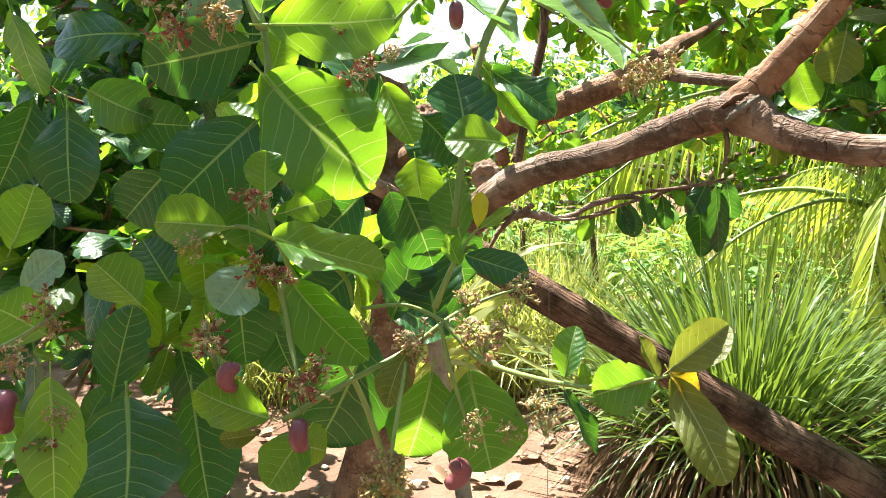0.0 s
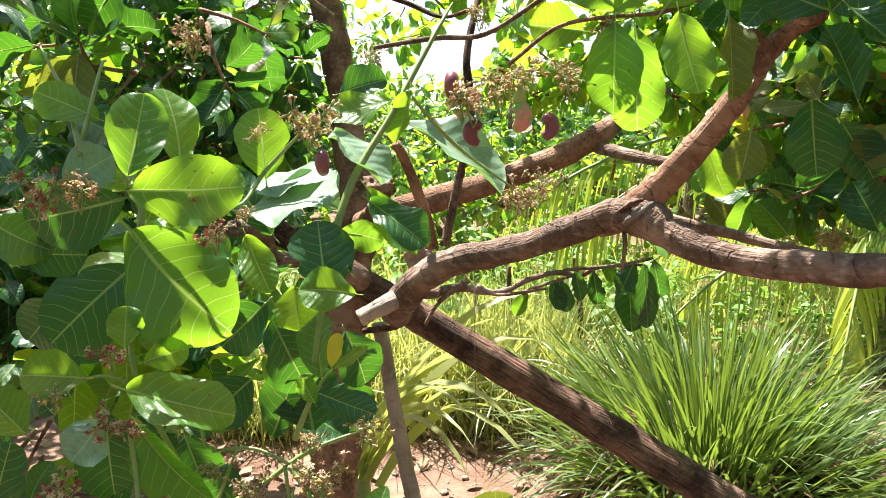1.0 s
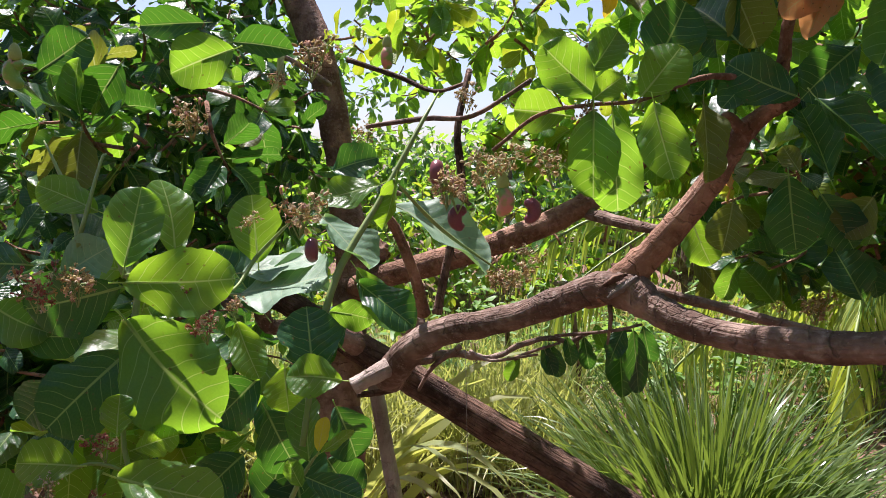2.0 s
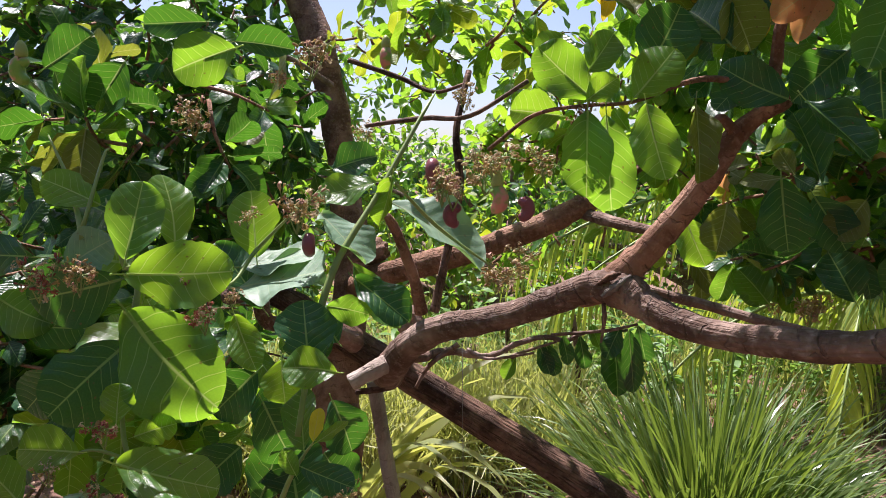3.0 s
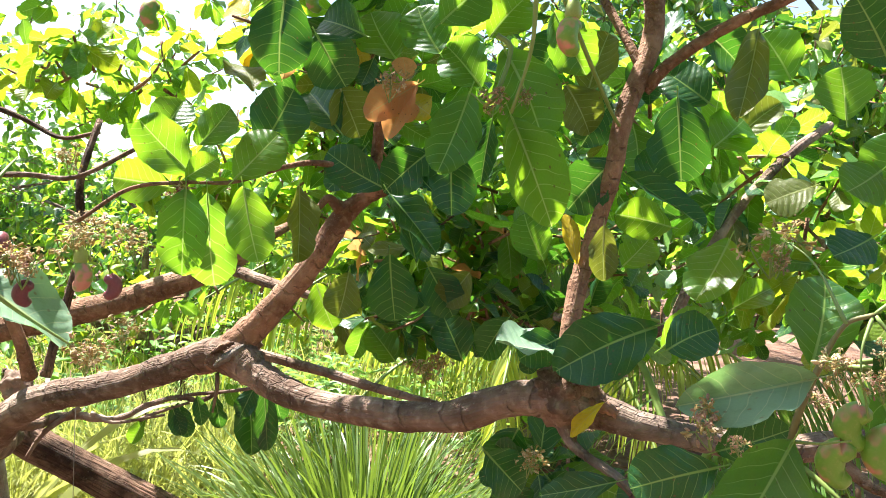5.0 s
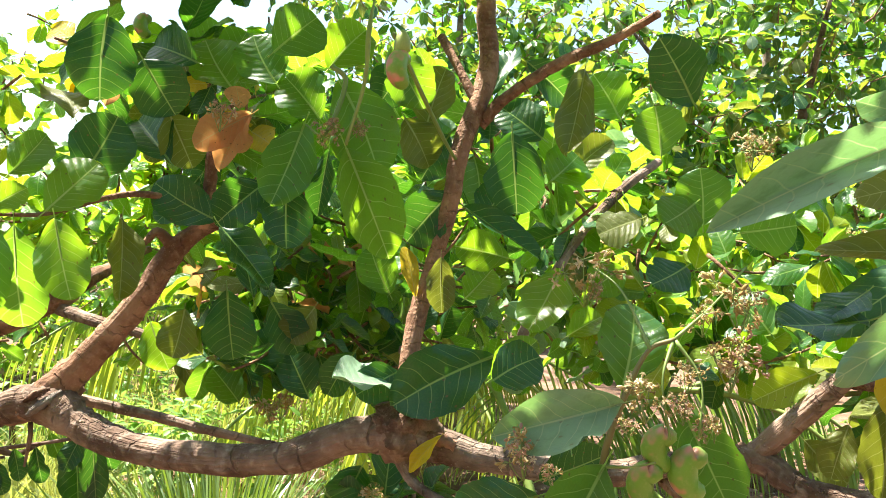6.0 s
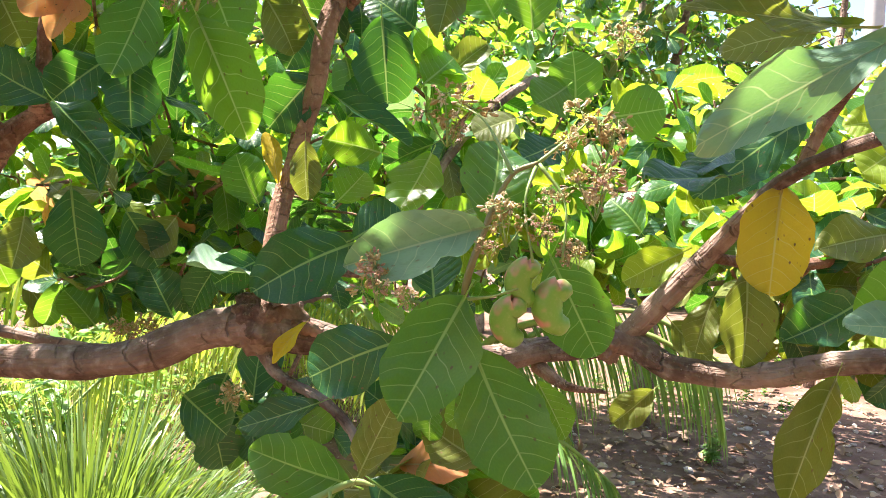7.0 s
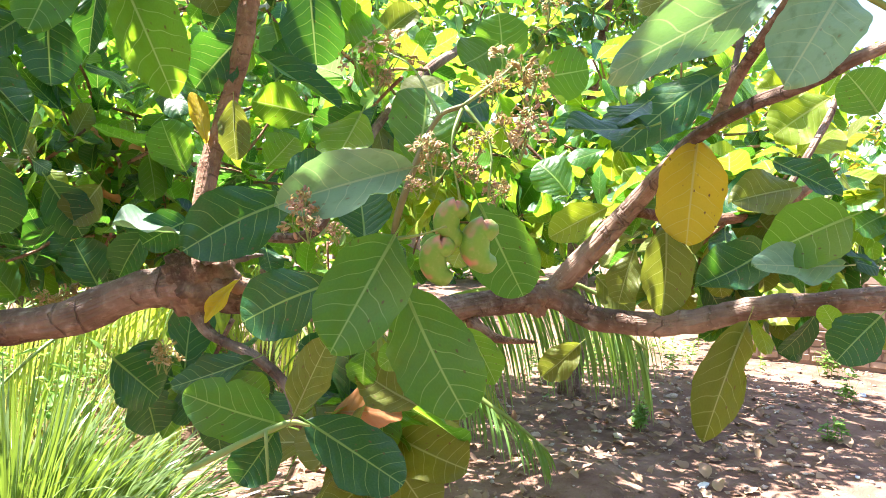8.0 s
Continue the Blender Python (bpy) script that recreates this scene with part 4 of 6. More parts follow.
leaf(tree, "b", (-0.063, 0.99, 1.482), (-0.072, 0.999, 1.576), (0.258, -0.959, 0.116), 0.071)
# upturned leaves whose bright sheen comes from the pale colour
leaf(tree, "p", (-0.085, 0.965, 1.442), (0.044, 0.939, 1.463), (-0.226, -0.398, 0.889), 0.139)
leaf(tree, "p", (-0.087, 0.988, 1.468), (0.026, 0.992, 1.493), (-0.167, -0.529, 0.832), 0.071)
leaf(tree, "b", (-0.227, 0.875, 1.559), (-0.304, 0.877, 1.597), (0.227, -0.828, 0.513), 0.048)
leaf(tree, "d", (-0.281, 0.925, 1.565), (-0.204, 0.902, 1.529), (0.056, -0.786, 0.616), 0.064)
leaf(tree, "p", (-0.26, 0.847, 1.483), (-0.203, 0.851, 1.518), (-0.047, -0.981, 0.186), 0.061)
leaf(tree, "d", (-0.162, 1.102, 1.826), (-0.257, 1.1, 1.823), (0.015, -1, -0.018), 0.048)
leaf(tree, "g", (-0.118, 1.099, 1.787), (-0.213, 1.094, 1.752), (0.063, -0.997, -0.044), 0.081)
leaf(tree, "d", (-0.152, 1.201, 1.814), (-0.058, 1.202, 1.813), (0.012, -0.981, 0.191), 0.050)
leaf(tree, "b", (0.097, 1.082, 1.588), (0, 1.079, 1.567), (-0.108, -0.775, 0.623), 0.059)
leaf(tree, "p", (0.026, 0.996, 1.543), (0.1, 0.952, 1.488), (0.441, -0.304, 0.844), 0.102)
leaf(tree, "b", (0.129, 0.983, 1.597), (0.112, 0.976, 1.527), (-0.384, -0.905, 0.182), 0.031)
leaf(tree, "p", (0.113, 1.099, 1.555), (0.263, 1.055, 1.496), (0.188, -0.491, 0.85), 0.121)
leaf(tree, "d", (0.071, 1.018, 1.449), (0.151, 0.984, 1.401), (0.124, -0.702, 0.701), 0.061)
leaf(tree, "d", (0.036, 0.858, 1.36), (0.028, 0.866, 1.441), (0.209, -0.971, 0.113), 0.076)
leaf(tree, "b", (0.077, 0.819, 1.363), (0.014, 0.809, 1.372), (0.196, -0.894, 0.402), 0.052)
leaf(tree, "d", (-0.075, 1.062, 1.398), (-0.146, 1.071, 1.501), (0.345, -0.885, 0.314), 0.062)
leaf(tree, "d", (-0.035, 0.902, 1.302), (0.011, 0.896, 1.226), (0.4, -0.858, 0.323), 0.070)
leaf(tree, "d", (-0.055, 0.937, 1.145), (-0.023, 0.947, 1.24), (0.307, -0.952, -0.005), 0.073)
leaf(tree, "g", (0.407, 1.075, 1.692), (0.403, 1.044, 1.57), (-0.139, -0.957, 0.253), 0.075)
leaf(tree, "g", (0.438, 1.095, 1.688), (0.456, 1.082, 1.548), (-0.011, -0.996, 0.093), 0.081)
leaf(tree, "b", (0.486, 1.047, 1.699), (0.509, 1.017, 1.592), (-0.197, -0.954, 0.227), 0.070)
leaf(tree, "b", (0.475, 1.078, 1.71), (0.544, 1.106, 1.791), (0.09, -0.961, 0.263), 0.073)
leaf(tree, "g", (0.416, 1.097, 1.712), (0.339, 1.124, 1.79), (-0.285, -0.958, 0.045), 0.077)
leaf(tree, "b", (0.405, 1.077, 1.706), (0.451, 1.08, 1.74), (-0.058, -0.981, 0.188), 0.042)
leaf(tree, "b", (0.382, 1.196, 1.693), (0.3, 1.196, 1.703), (0.011, -0.996, 0.09), 0.071)
leaf(tree, "g", (0.426, 1.223, 1.765), (0.477, 1.261, 1.837), (0.181, -0.919, 0.351), 0.060)
leaf(tree, "g", (0.367, 1.305, 1.783), (0.396, 1.312, 1.854), (-0.157, -0.974, 0.164), 0.072)
leaf(tree, "d", (0.714, 1.259, 1.789), (0.647, 1.251, 1.71), (-0.335, -0.862, 0.38), 0.063)
leaf(tree, "d", (0.802, 1.19, 1.585), (0.784, 1.252, 1.711), (0.031, -0.895, 0.446), 0.055)
leaf(tree, "d", (-0.025, 1.384, 1.608), (0.062, 1.387, 1.631), (-0.084, -0.889, 0.451), 0.075)
leaf(tree, "d", (-0.419, 1.399, 1.811), (-0.483, 1.39, 1.724), (0.23, -0.971, -0.069), 0.088)
leaf(tree, "d", (-0.571, 1.396, 1.799), (-0.484, 1.403, 1.864), (0.185, -0.974, -0.135), 0.088)
leaf(tree, "g", (-0.16, 0.954, 1.334), (-0.144, 0.951, 1.295), (0.483, -0.831, 0.275), 0.049)
leaf(tree, "d", (0.577, 1.757, 1.238), (0.59, 1.693, 1.095), (-0.023, -0.915, 0.404), 0.083)
leaf(tree, "d", (0.419, 1.752, 1.203), (0.447, 1.744, 1.121), (-0.049, -0.996, 0.075), 0.044)
leaf(tree, "d", (0.502, 1.754, 1.217), (0.516, 1.747, 1.135), (-0.116, -0.991, 0.073), 0.041)
leaf(tree, "d", (0.547, 1.159, 2.013), (0.543, 1.122, 1.892), (0.054, -0.956, 0.288), 0.102)
leaf(tree, "d", (0.604, 1.189, 1.964), (0.652, 1.168, 1.882), (-0.323, -0.945, 0.051), 0.094)
leaf(tree, "o", (0.515, 1.269, 1.871), (0.488, 1.336, 1.957), (-0.006, -0.791, 0.611), 0.074)
leaf(tree, "r", (0.753, 1.08, 1.881), (0.668, 1.072, 1.822), (-0.235, -0.906, 0.351), 0.056)
leaf(tree, "r", (0.741, 1.106, 1.892), (0.736, 1.11, 1.929), (0.199, -0.971, 0.134), 0.043)
leaf(tree, "r", (0.554, 1.203, 1.885), (0.566, 1.2, 1.919), (-0.083, -0.996, -0.045), 0.028)
leaf(tree, "g", (0.815, 1.005, 1.866), (0.763, 0.985, 1.738), (-0.216, -0.947, 0.237), 0.082)
leaf(tree, "d", (0.799, 1.027, 1.775), (0.796, 1.002, 1.674), (-0.173, -0.954, 0.245), 0.078)
leaf(tree, "d", (0.868, 1.037, 1.834), (0.854, 1.037, 1.728), (-0.653, -0.752, 0.092), 0.041)
leaf(tree, "b", (0.856, 0.935, 1.827), (0.911, 0.877, 1.681), (-0.375, -0.901, 0.219), 0.088)
leaf(tree, "g", (0.864, 0.991, 1.933), (0.902, 0.918, 1.792), (-0.572, -0.781, 0.252), 0.107)
leaf(tree, "d", (1.059, 0.968, 1.782), (0.988, 0.989, 1.698), (-0.493, -0.845, 0.21), 0.081)
leaf(tree, "d", (0.704, 1.035, 1.703), (0.76, 0.959, 1.615), (-0.242, -0.803, 0.545), 0.053)
leaf(tree, "d", (0.721, 1.136, 1.714), (0.628, 1.171, 1.769), (-0.342, -0.939, 0.024), 0.074)
leaf(tree, "d", (0.788, 1.095, 1.78), (0.709, 1.087, 1.71), (-0.164, -0.944, 0.288), 0.073)
leaf(tree, "o", (0.58, 1.132, 1.709), (0.576, 1.095, 1.585), (0.2, -0.941, 0.273), 0.051)
leaf(tree, "d", (0.656, 1.217, 1.811), (0.605, 1.292, 1.903), (-0.358, -0.81, 0.464), 0.091)
leaf(tree, "d", (0.788, 1.319, 1.592), (0.803, 1.307, 1.463), (-0.265, -0.963, 0.057), 0.096)
leaf(tree, "r", (1.482, 2.112, 1.518), (1.34, 2.13, 1.521), (-0.125, -0.99, 0.061), 0.104)
leaf(tree, "d", (1.053, 0.82, 1.533), (0.91, 0.825, 1.473), (-0.171, -0.926, 0.337), 0.099)
leaf(tree, "d", (0.947, 0.909, 1.501), (0.884, 0.908, 1.473), (-0.205, -0.86, 0.468), 0.062)
leaf(tree, "y", (0.991, 0.952, 1.61), (0.976, 0.961, 1.689), (-0.322, -0.946, 0.049), 0.029)
leaf(tree, "o", (1.018, 0.924, 1.674), (1.022, 0.919, 1.588), (-0.358, -0.933, 0.045), 0.048)
leaf(tree, "d", (1.178, 0.985, 1.894), (1.18, 0.957, 1.756), (-0.457, -0.872, 0.175), 0.106)
leaf(tree, "o", (1.267, 0.907, 2.003), (1.208, 0.866, 1.843), (-0.658, -0.635, 0.403), 0.060)
leaf(tree, "b", (1.168, 0.818, 1.663), (1.092, 0.787, 1.576), (-0.494, -0.591, 0.638), 0.079)
leaf(tree, "d", (1.101, 1.006, 1.761), (1.197, 0.915, 1.68), (-0.244, -0.776, 0.581), 0.058)
leaf(tree, "b", (1.206, 1.018, 1.677), (1.115, 1.051, 1.694), (-0.314, -0.941, 0.123), 0.072)
leaf(tree, "d", (1.2, 0.984, 2.019), (1.291, 0.949, 1.959), (-0.355, -0.935, 0.003), 0.070)
leaf(tree, "g", (1.243, 0.695, 1.835), (1.233, 0.702, 1.906), (-0.603, -0.797, -0.006), 0.073)
leaf(tree, "d", (1.165, 0.565, 1.882), (1.084, 0.544, 1.943), (-0.23, -0.775, -0.588), 0.068)
leaf(tree, "b", (1.212, 0.851, 1.558), (1.27, 0.833, 1.601), (-0.522, -0.762, 0.383), 0.048)
leaf(tree, "d", (0.905, 0.586, 1.543), (0.956, 0.57, 1.571), (-0.468, -0.791, 0.394), 0.056)
leaf(tree, "g", (0.977, 1.062, 2.024), (1.034, 1.037, 1.924), (-0.401, -0.916, -0.001), 0.086)
leaf(tree, "o", (1.06, 1.08, 1.895), (1.093, 1.074, 2.004), (-0.692, -0.702, 0.168), 0.083)
leaf(tree, "g", (0.768, 1.026, 1.97), (0.831, 1.008, 2.035), (-0.181, -0.978, -0.107), 0.087)
leaf(tree, "d", (0.88, 1.007, 1.299), (0.942, 0.982, 1.24), (0.012, -0.919, 0.395), 0.087)
leaf(tree, "p", (0.892, 0.364, 1.562), (0.788, 0.385, 1.537), (-0.25, -0.929, 0.273), 0.050)
leaf(tree, "g", (0.931, 0.41, 1.562), (0.954, 0.422, 1.645), (-0.595, -0.755, 0.277), 0.064)
leaf(tree, "g", (0.887, 0.378, 1.507), (0.814, 0.355, 1.428), (-0.334, -0.78, 0.529), 0.067)
leaf(tree, "d", (0.874, 0.451, 1.46), (0.805, 0.481, 1.428), (-0.463, -0.868, 0.181), 0.062)
leaf(tree, "g", (0.91, 0.394, 1.461), (0.923, 0.324, 1.361), (-0.621, -0.677, 0.396), 0.075)
leaf(tree, "g", (1.017, 0.414, 1.536), (1.035, 0.366, 1.451), (-0.64, -0.721, 0.266), 0.069)
leaf(tree, "o", (0.847, 0.465, 1.342), (0.863, 0.431, 1.417), (-0.805, -0.585, -0.1), 0.038)
leaf(tree, "g", (0.852, 0.486, 1.328), (0.774, 0.529, 1.36), (-0.377, -0.891, 0.255), 0.055)
leaf(tree, "d", (0.866, 0.475, 1.333), (0.921, 0.399, 1.286), (-0.509, -0.686, 0.519), 0.064)
leaf(tree, "d", (0.856, 0.509, 1.32), (0.819, 0.511, 1.274), (-0.462, -0.821, 0.336), 0.046)
leaf(tree, "d", (0.977, 0.774, 1.327), (0.895, 0.841, 1.288), (-0.682, -0.578, 0.448), 0.048)
leaf(tree, "d", (0.921, 0.466, 1.496), (0.929, 0.489, 1.545), (-0.437, -0.786, 0.437), 0.054)
leaf(tree, "d", (0.923, 0.514, 1.453), (0.961, 0.458, 1.49), (-0.808, -0.586, -0.057), 0.049)
leaf(tree, "g", (0.959, 0.673, 1.529), (0.999, 0.642, 1.579), (-0.666, -0.742, 0.08), 0.046)
leaf(tree, "b", (0.98, 0.462, 1.401), (0.954, 0.482, 1.371), (-0.756, -0.6, 0.26), 0.029)
leaf(tree, "g", (0.956, 0.507, 1.384), (0.952, 0.508, 1.347), (-0.847, -0.525, 0.084), 0.033)
leaf(tree, "o", (1.008, 0.485, 1.324), (0.959, 0.529, 1.362), (-0.343, -0.802, 0.489), 0.062)
leaf(tree, "r", (0.97, 0.582, 1.3), (1.026, 0.534, 1.309), (-0.515, -0.476, 0.713), 0.057)
leaf(tree, "d", (1.002, 1.145, 1.295), (0.973, 1.164, 1.209), (-0.459, -0.888, -0.037), 0.085)
leaf(tree, "d", (0.961, 1.11, 1.232), (0.982, 1.087, 1.152), (-0.173, -0.958, 0.23), 0.083)
leaf(tree, "l", (0.978, 0.822, 1.424), (0.937, 0.852, 1.368), (-0.753, -0.628, 0.196), 0.024)
leaf(tree, "y", (1.44, 0.429, 1.632), (1.398, 0.416, 1.498), (-0.856, -0.415, 0.309), 0.091)
leaf(tree, "d", (1.398, 0.378, 1.708), (1.275, 0.411, 1.633), (-0.465, -0.781, 0.417), 0.068)
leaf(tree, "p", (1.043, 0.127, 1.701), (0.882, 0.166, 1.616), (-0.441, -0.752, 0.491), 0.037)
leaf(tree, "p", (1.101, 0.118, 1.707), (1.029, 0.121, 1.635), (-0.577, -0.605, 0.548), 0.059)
leaf(tree, "o", (1.311, 0.326, 1.783), (1.241, 0.384, 1.771), (-0.65, -0.748, 0.138), 0.050)
leaf(tree, "g", (1.372, 0.731, 1.744), (1.369, 0.74, 1.834), (-0.737, -0.675, 0.041), 0.085)
leaf(tree, "g", (1.414, 0.695, 1.735), (1.46, 0.631, 1.748), (-0.787, -0.595, -0.161), 0.081)
leaf(tree, "d", (1.268, 0.391, 1.63), (1.171, 0.433, 1.614), (-0.252, -0.23, 0.94), 0.070)
leaf(tree, "d", (1.285, 0.405, 1.662), (1.23, 0.423, 1.628), (-0.546, -0.08, 0.834), 0.065)
leaf(tree, "v", (1.454, 0.582, 1.536), (1.387, 0.635, 1.489), (-0.712, -0.646, 0.276), 0.054)
leaf(tree, "o", (1.675, 0.396, 1.575), (1.552, 0.434, 1.551), (-0.339, -0.795, 0.503), 0.068)
leaf(tree, "g", (1.382, 0.208, 1.534), (1.302, 0.248, 1.499), (-0.527, -0.785, 0.325), 0.073)
leaf(tree, "p", (1.375, 0.211, 1.48), (1.283, 0.263, 1.484), (-0.333, -0.639, 0.693), 0.051)
leaf(tree, "d", (1.377, 0.296, 1.595), (1.41, 0.226, 1.562), (-0.617, -0.557, 0.556), 0.051)
leaf(tree, "d", (1.473, 0.339, 1.49), (1.372, 0.382, 1.439), (-0.543, -0.663, 0.516), 0.067)
leaf(tree, "o", (1.459, 0.483, 1.517), (1.432, 0.459, 1.395), (-0.723, -0.628, 0.288), 0.074)
leaf(tree, "o", (1.442, 0.522, 1.476), (1.422, 0.533, 1.4), (-0.896, -0.411, 0.17), 0.050)
leaf(tree, "o", (1.47, 0.361, 1.392), (1.374, 0.368, 1.263), (-0.766, -0.327, 0.553), 0.065)
leaf(tree, "v", (1.953, 0.503, 1.772), (1.881, 0.563, 1.766), (-0.646, -0.762, 0.051), 0.066)
leaf(tree, "v", (2.086, 0.52, 1.767), (2.002, 0.587, 1.695), (-0.736, -0.606, 0.303), 0.115)
leaf(tree, "v", (2.036, 0.555, 1.656), (2.103, 0.503, 1.725), (-0.771, -0.535, 0.344), 0.099)
leaf(tree, "v", (1.794, 0.626, 1.601), (1.856, 0.576, 1.645), (-0.714, -0.638, 0.289), 0.093)
leaf(tree, "v", (1.685, 0.718, 1.605), (1.739, 0.668, 1.547), (-0.585, -0.799, 0.142), 0.086)
leaf(tree, "g", (1.687, 0.845, 1.561), (1.646, 0.884, 1.624), (-0.652, -0.757, 0.046), 0.088)
leaf(tree, "o", (1.481, 0.617, 1.43), (1.527, 0.574, 1.372), (-0.51, -0.833, 0.214), 0.056)
leaf(tree, "b", (1.457, 0.241, 1.395), (1.442, 0.256, 1.426), (-0.846, -0.509, -0.159), 0.026)
leaf(tree, "o", (1.542, 0.688, 1.306), (1.491, 0.727, 1.247), (-0.747, -0.625, 0.228), 0.057)
leaf(tree, "b", (1.118, 0.528, 1.389), (1.143, 0.502, 1.325), (-0.377, -0.901, 0.213), 0.042)
leaf(tree, "d", (1.411, 0.182, 1.426), (1.374, 0.212, 1.375), (-0.844, -0.314, 0.435), 0.056)
leaf(tree, "g", (1.249, 0.142, 1.627), (1.229, 0.163, 1.662), (-0.825, -0.544, -0.152), 0.046)
leaf(tree, "p", (0.947, 0.162, 1.771), (0.825, 0.195, 1.72), (-0.371, -0.867, 0.332), 0.037)
leaf(tree, "o", (0.992, 0.134, 1.697), (0.868, 0.167, 1.696), (-0.246, -0.907, 0.341), 0.023)
leaf(tree, "p", (0.979, 0.165, 1.781), (0.918, 0.181, 1.793), (-0.277, -0.948, -0.154), 0.026)
leaf(tree, "p", (0.977, 0.142, 1.78), (0.995, 0.131, 1.803), (-0.733, -0.638, 0.234), 0.033)
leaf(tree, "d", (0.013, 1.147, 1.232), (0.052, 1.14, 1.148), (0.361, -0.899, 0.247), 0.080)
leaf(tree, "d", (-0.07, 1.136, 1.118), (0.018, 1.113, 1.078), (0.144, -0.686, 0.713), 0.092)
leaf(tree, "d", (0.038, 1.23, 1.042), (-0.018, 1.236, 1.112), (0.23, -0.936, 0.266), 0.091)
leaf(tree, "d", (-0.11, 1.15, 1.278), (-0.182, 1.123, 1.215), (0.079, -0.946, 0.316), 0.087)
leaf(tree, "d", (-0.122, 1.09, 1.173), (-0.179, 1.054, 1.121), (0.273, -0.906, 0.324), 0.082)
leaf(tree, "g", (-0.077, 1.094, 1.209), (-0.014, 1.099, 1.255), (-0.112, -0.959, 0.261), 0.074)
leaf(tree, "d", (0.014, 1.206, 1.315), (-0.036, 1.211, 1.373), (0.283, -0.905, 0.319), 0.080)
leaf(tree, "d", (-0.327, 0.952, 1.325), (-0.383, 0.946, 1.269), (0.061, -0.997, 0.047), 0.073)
leaf(tree, "d", (0.629, 1.709, 1.252), (0.656, 1.7, 1.162), (0.002, -0.996, 0.093), 0.049)
leaf(tree, "d", (0.588, 1.708, 1.248), (0.555, 1.7, 1.174), (-0.482, -0.824, 0.298), 0.049)
leaf(tree, "d", (0.61, 1.717, 1.24), (0.625, 1.703, 1.092), (-0.013, -0.996, 0.093), 0.060)
leaf(tree, "d", (0.405, 1.751, 1.196), (0.431, 1.745, 1.127), (-0.038, -0.996, 0.077), 0.041)
leaf(tree, "d", (0.46, 1.754, 1.217), (0.475, 1.747, 1.148), (0.249, -0.958, 0.142), 0.038)
leaf(tree, "g", (0.35, 1.748, 1.168), (0.323, 1.742, 1.113), (-0.397, -0.873, 0.283), 0.035)
leaf(tree, "g", (0.529, 1.757, 1.245), (0.55, 1.752, 1.19), (0.062, -0.991, 0.115), 0.034)
leaf(tree, "d", (0.698, 1.242, 1.984), (0.618, 1.294, 2.024), (-0.502, -0.86, 0.092), 0.086)
leaf(tree, "g", (0.764, 1.26, 1.952), (0.722, 1.311, 2.046), (-0.349, -0.88, 0.323), 0.097)
leaf(tree, "d", (0.527, 1.228, 1.77), (0.575, 1.216, 1.872), (-0.101, -0.993, -0.067), 0.100)
leaf(tree, "o", (0.655, 1.232, 1.89), (0.696, 1.213, 1.809), (-0.152, -0.978, 0.144), 0.082)
leaf(tree, "g", (0.808, 1.139, 1.947), (0.775, 1.186, 2.035), (-0.526, -0.815, 0.244), 0.091)
leaf(tree, "g", (0.89, 1.15, 1.9), (0.837, 1.193, 1.977), (-0.433, -0.879, 0.201), 0.093)
leaf(tree, "b", (0.909, 1.169, 1.994), (0.975, 1.171, 2.073), (-0.234, -0.947, 0.22), 0.094)
leaf(tree, "o", (1.02, 1.084, 1.91), (1.069, 1.063, 1.834), (-0.242, -0.964, 0.109), 0.085)
leaf(tree, "d", (1.039, 1.114, 2.017), (0.992, 1.127, 1.941), (-0.302, -0.953, 0.029), 0.083)
leaf(tree, "d", (1.11, 1.083, 1.892), (1.062, 1.096, 1.816), (-0.504, -0.846, 0.173), 0.073)
leaf(tree, "d", (1.189, 1.101, 1.742), (1.237, 1.088, 1.814), (-0.441, -0.888, 0.131), 0.084)
leaf(tree, "d", (1.266, 1.018, 1.897), (1.204, 1.065, 1.959), (-0.469, -0.867, 0.172), 0.089)
leaf(tree, "b", (1.399, 1.17, 1.838), (1.46, 1.153, 1.914), (-0.548, -0.797, 0.256), 0.105)
leaf(tree, "g", (1.542, 1.128, 1.982), (1.505, 1.178, 2.08), (-0.659, -0.742, 0.123), 0.106)
leaf(tree, "o", (1.492, 0.996, 1.766), (1.412, 1.023, 1.738), (-0.43, -0.598, 0.676), 0.083)
leaf(tree, "g", (1.35, 0.728, 1.777), (1.286, 0.728, 1.739), (-0.292, -0.812, 0.505), 0.077)
leaf(tree, "d", (1.256, 0.65, 1.679), (1.194, 0.65, 1.653), (-0.258, -0.725, 0.639), 0.065)
leaf(tree, "b", (1.555, 1.108, 1.67), (1.489, 1.128, 1.619), (-0.519, -0.776, 0.358), 0.084)
leaf(tree, "o", (0.741, 1.46, 1.543), (0.725, 1.461, 1.448), (-0.54, -0.838, 0.084), 0.080)
leaf(tree, "d", (0.927, 1.502, 1.557), (0.984, 1.476, 1.449), (-0.307, -0.95, 0.06), 0.092)
leaf(tree, "o", (1.015, 1.471, 1.55), (0.966, 1.484, 1.472), (-0.606, -0.755, 0.252), 0.085)
leaf(tree, "b", (0.696, 1.58, 1.506), (0.735, 1.561, 1.408), (-0.181, -0.977, 0.113), 0.080)
leaf(tree, "d", (1.06, 1.345, 1.469), (1.003, 1.36, 1.383), (-0.54, -0.816, 0.209), 0.076)
leaf(tree, "g", (1.167, 1.419, 1.585), (1.123, 1.44, 1.687), (-0.425, -0.905, -0.002), 0.092)
leaf(tree, "b", (1.223, 1.188, 1.594), (1.272, 1.174, 1.656), (-0.56, -0.785, 0.266), 0.083)
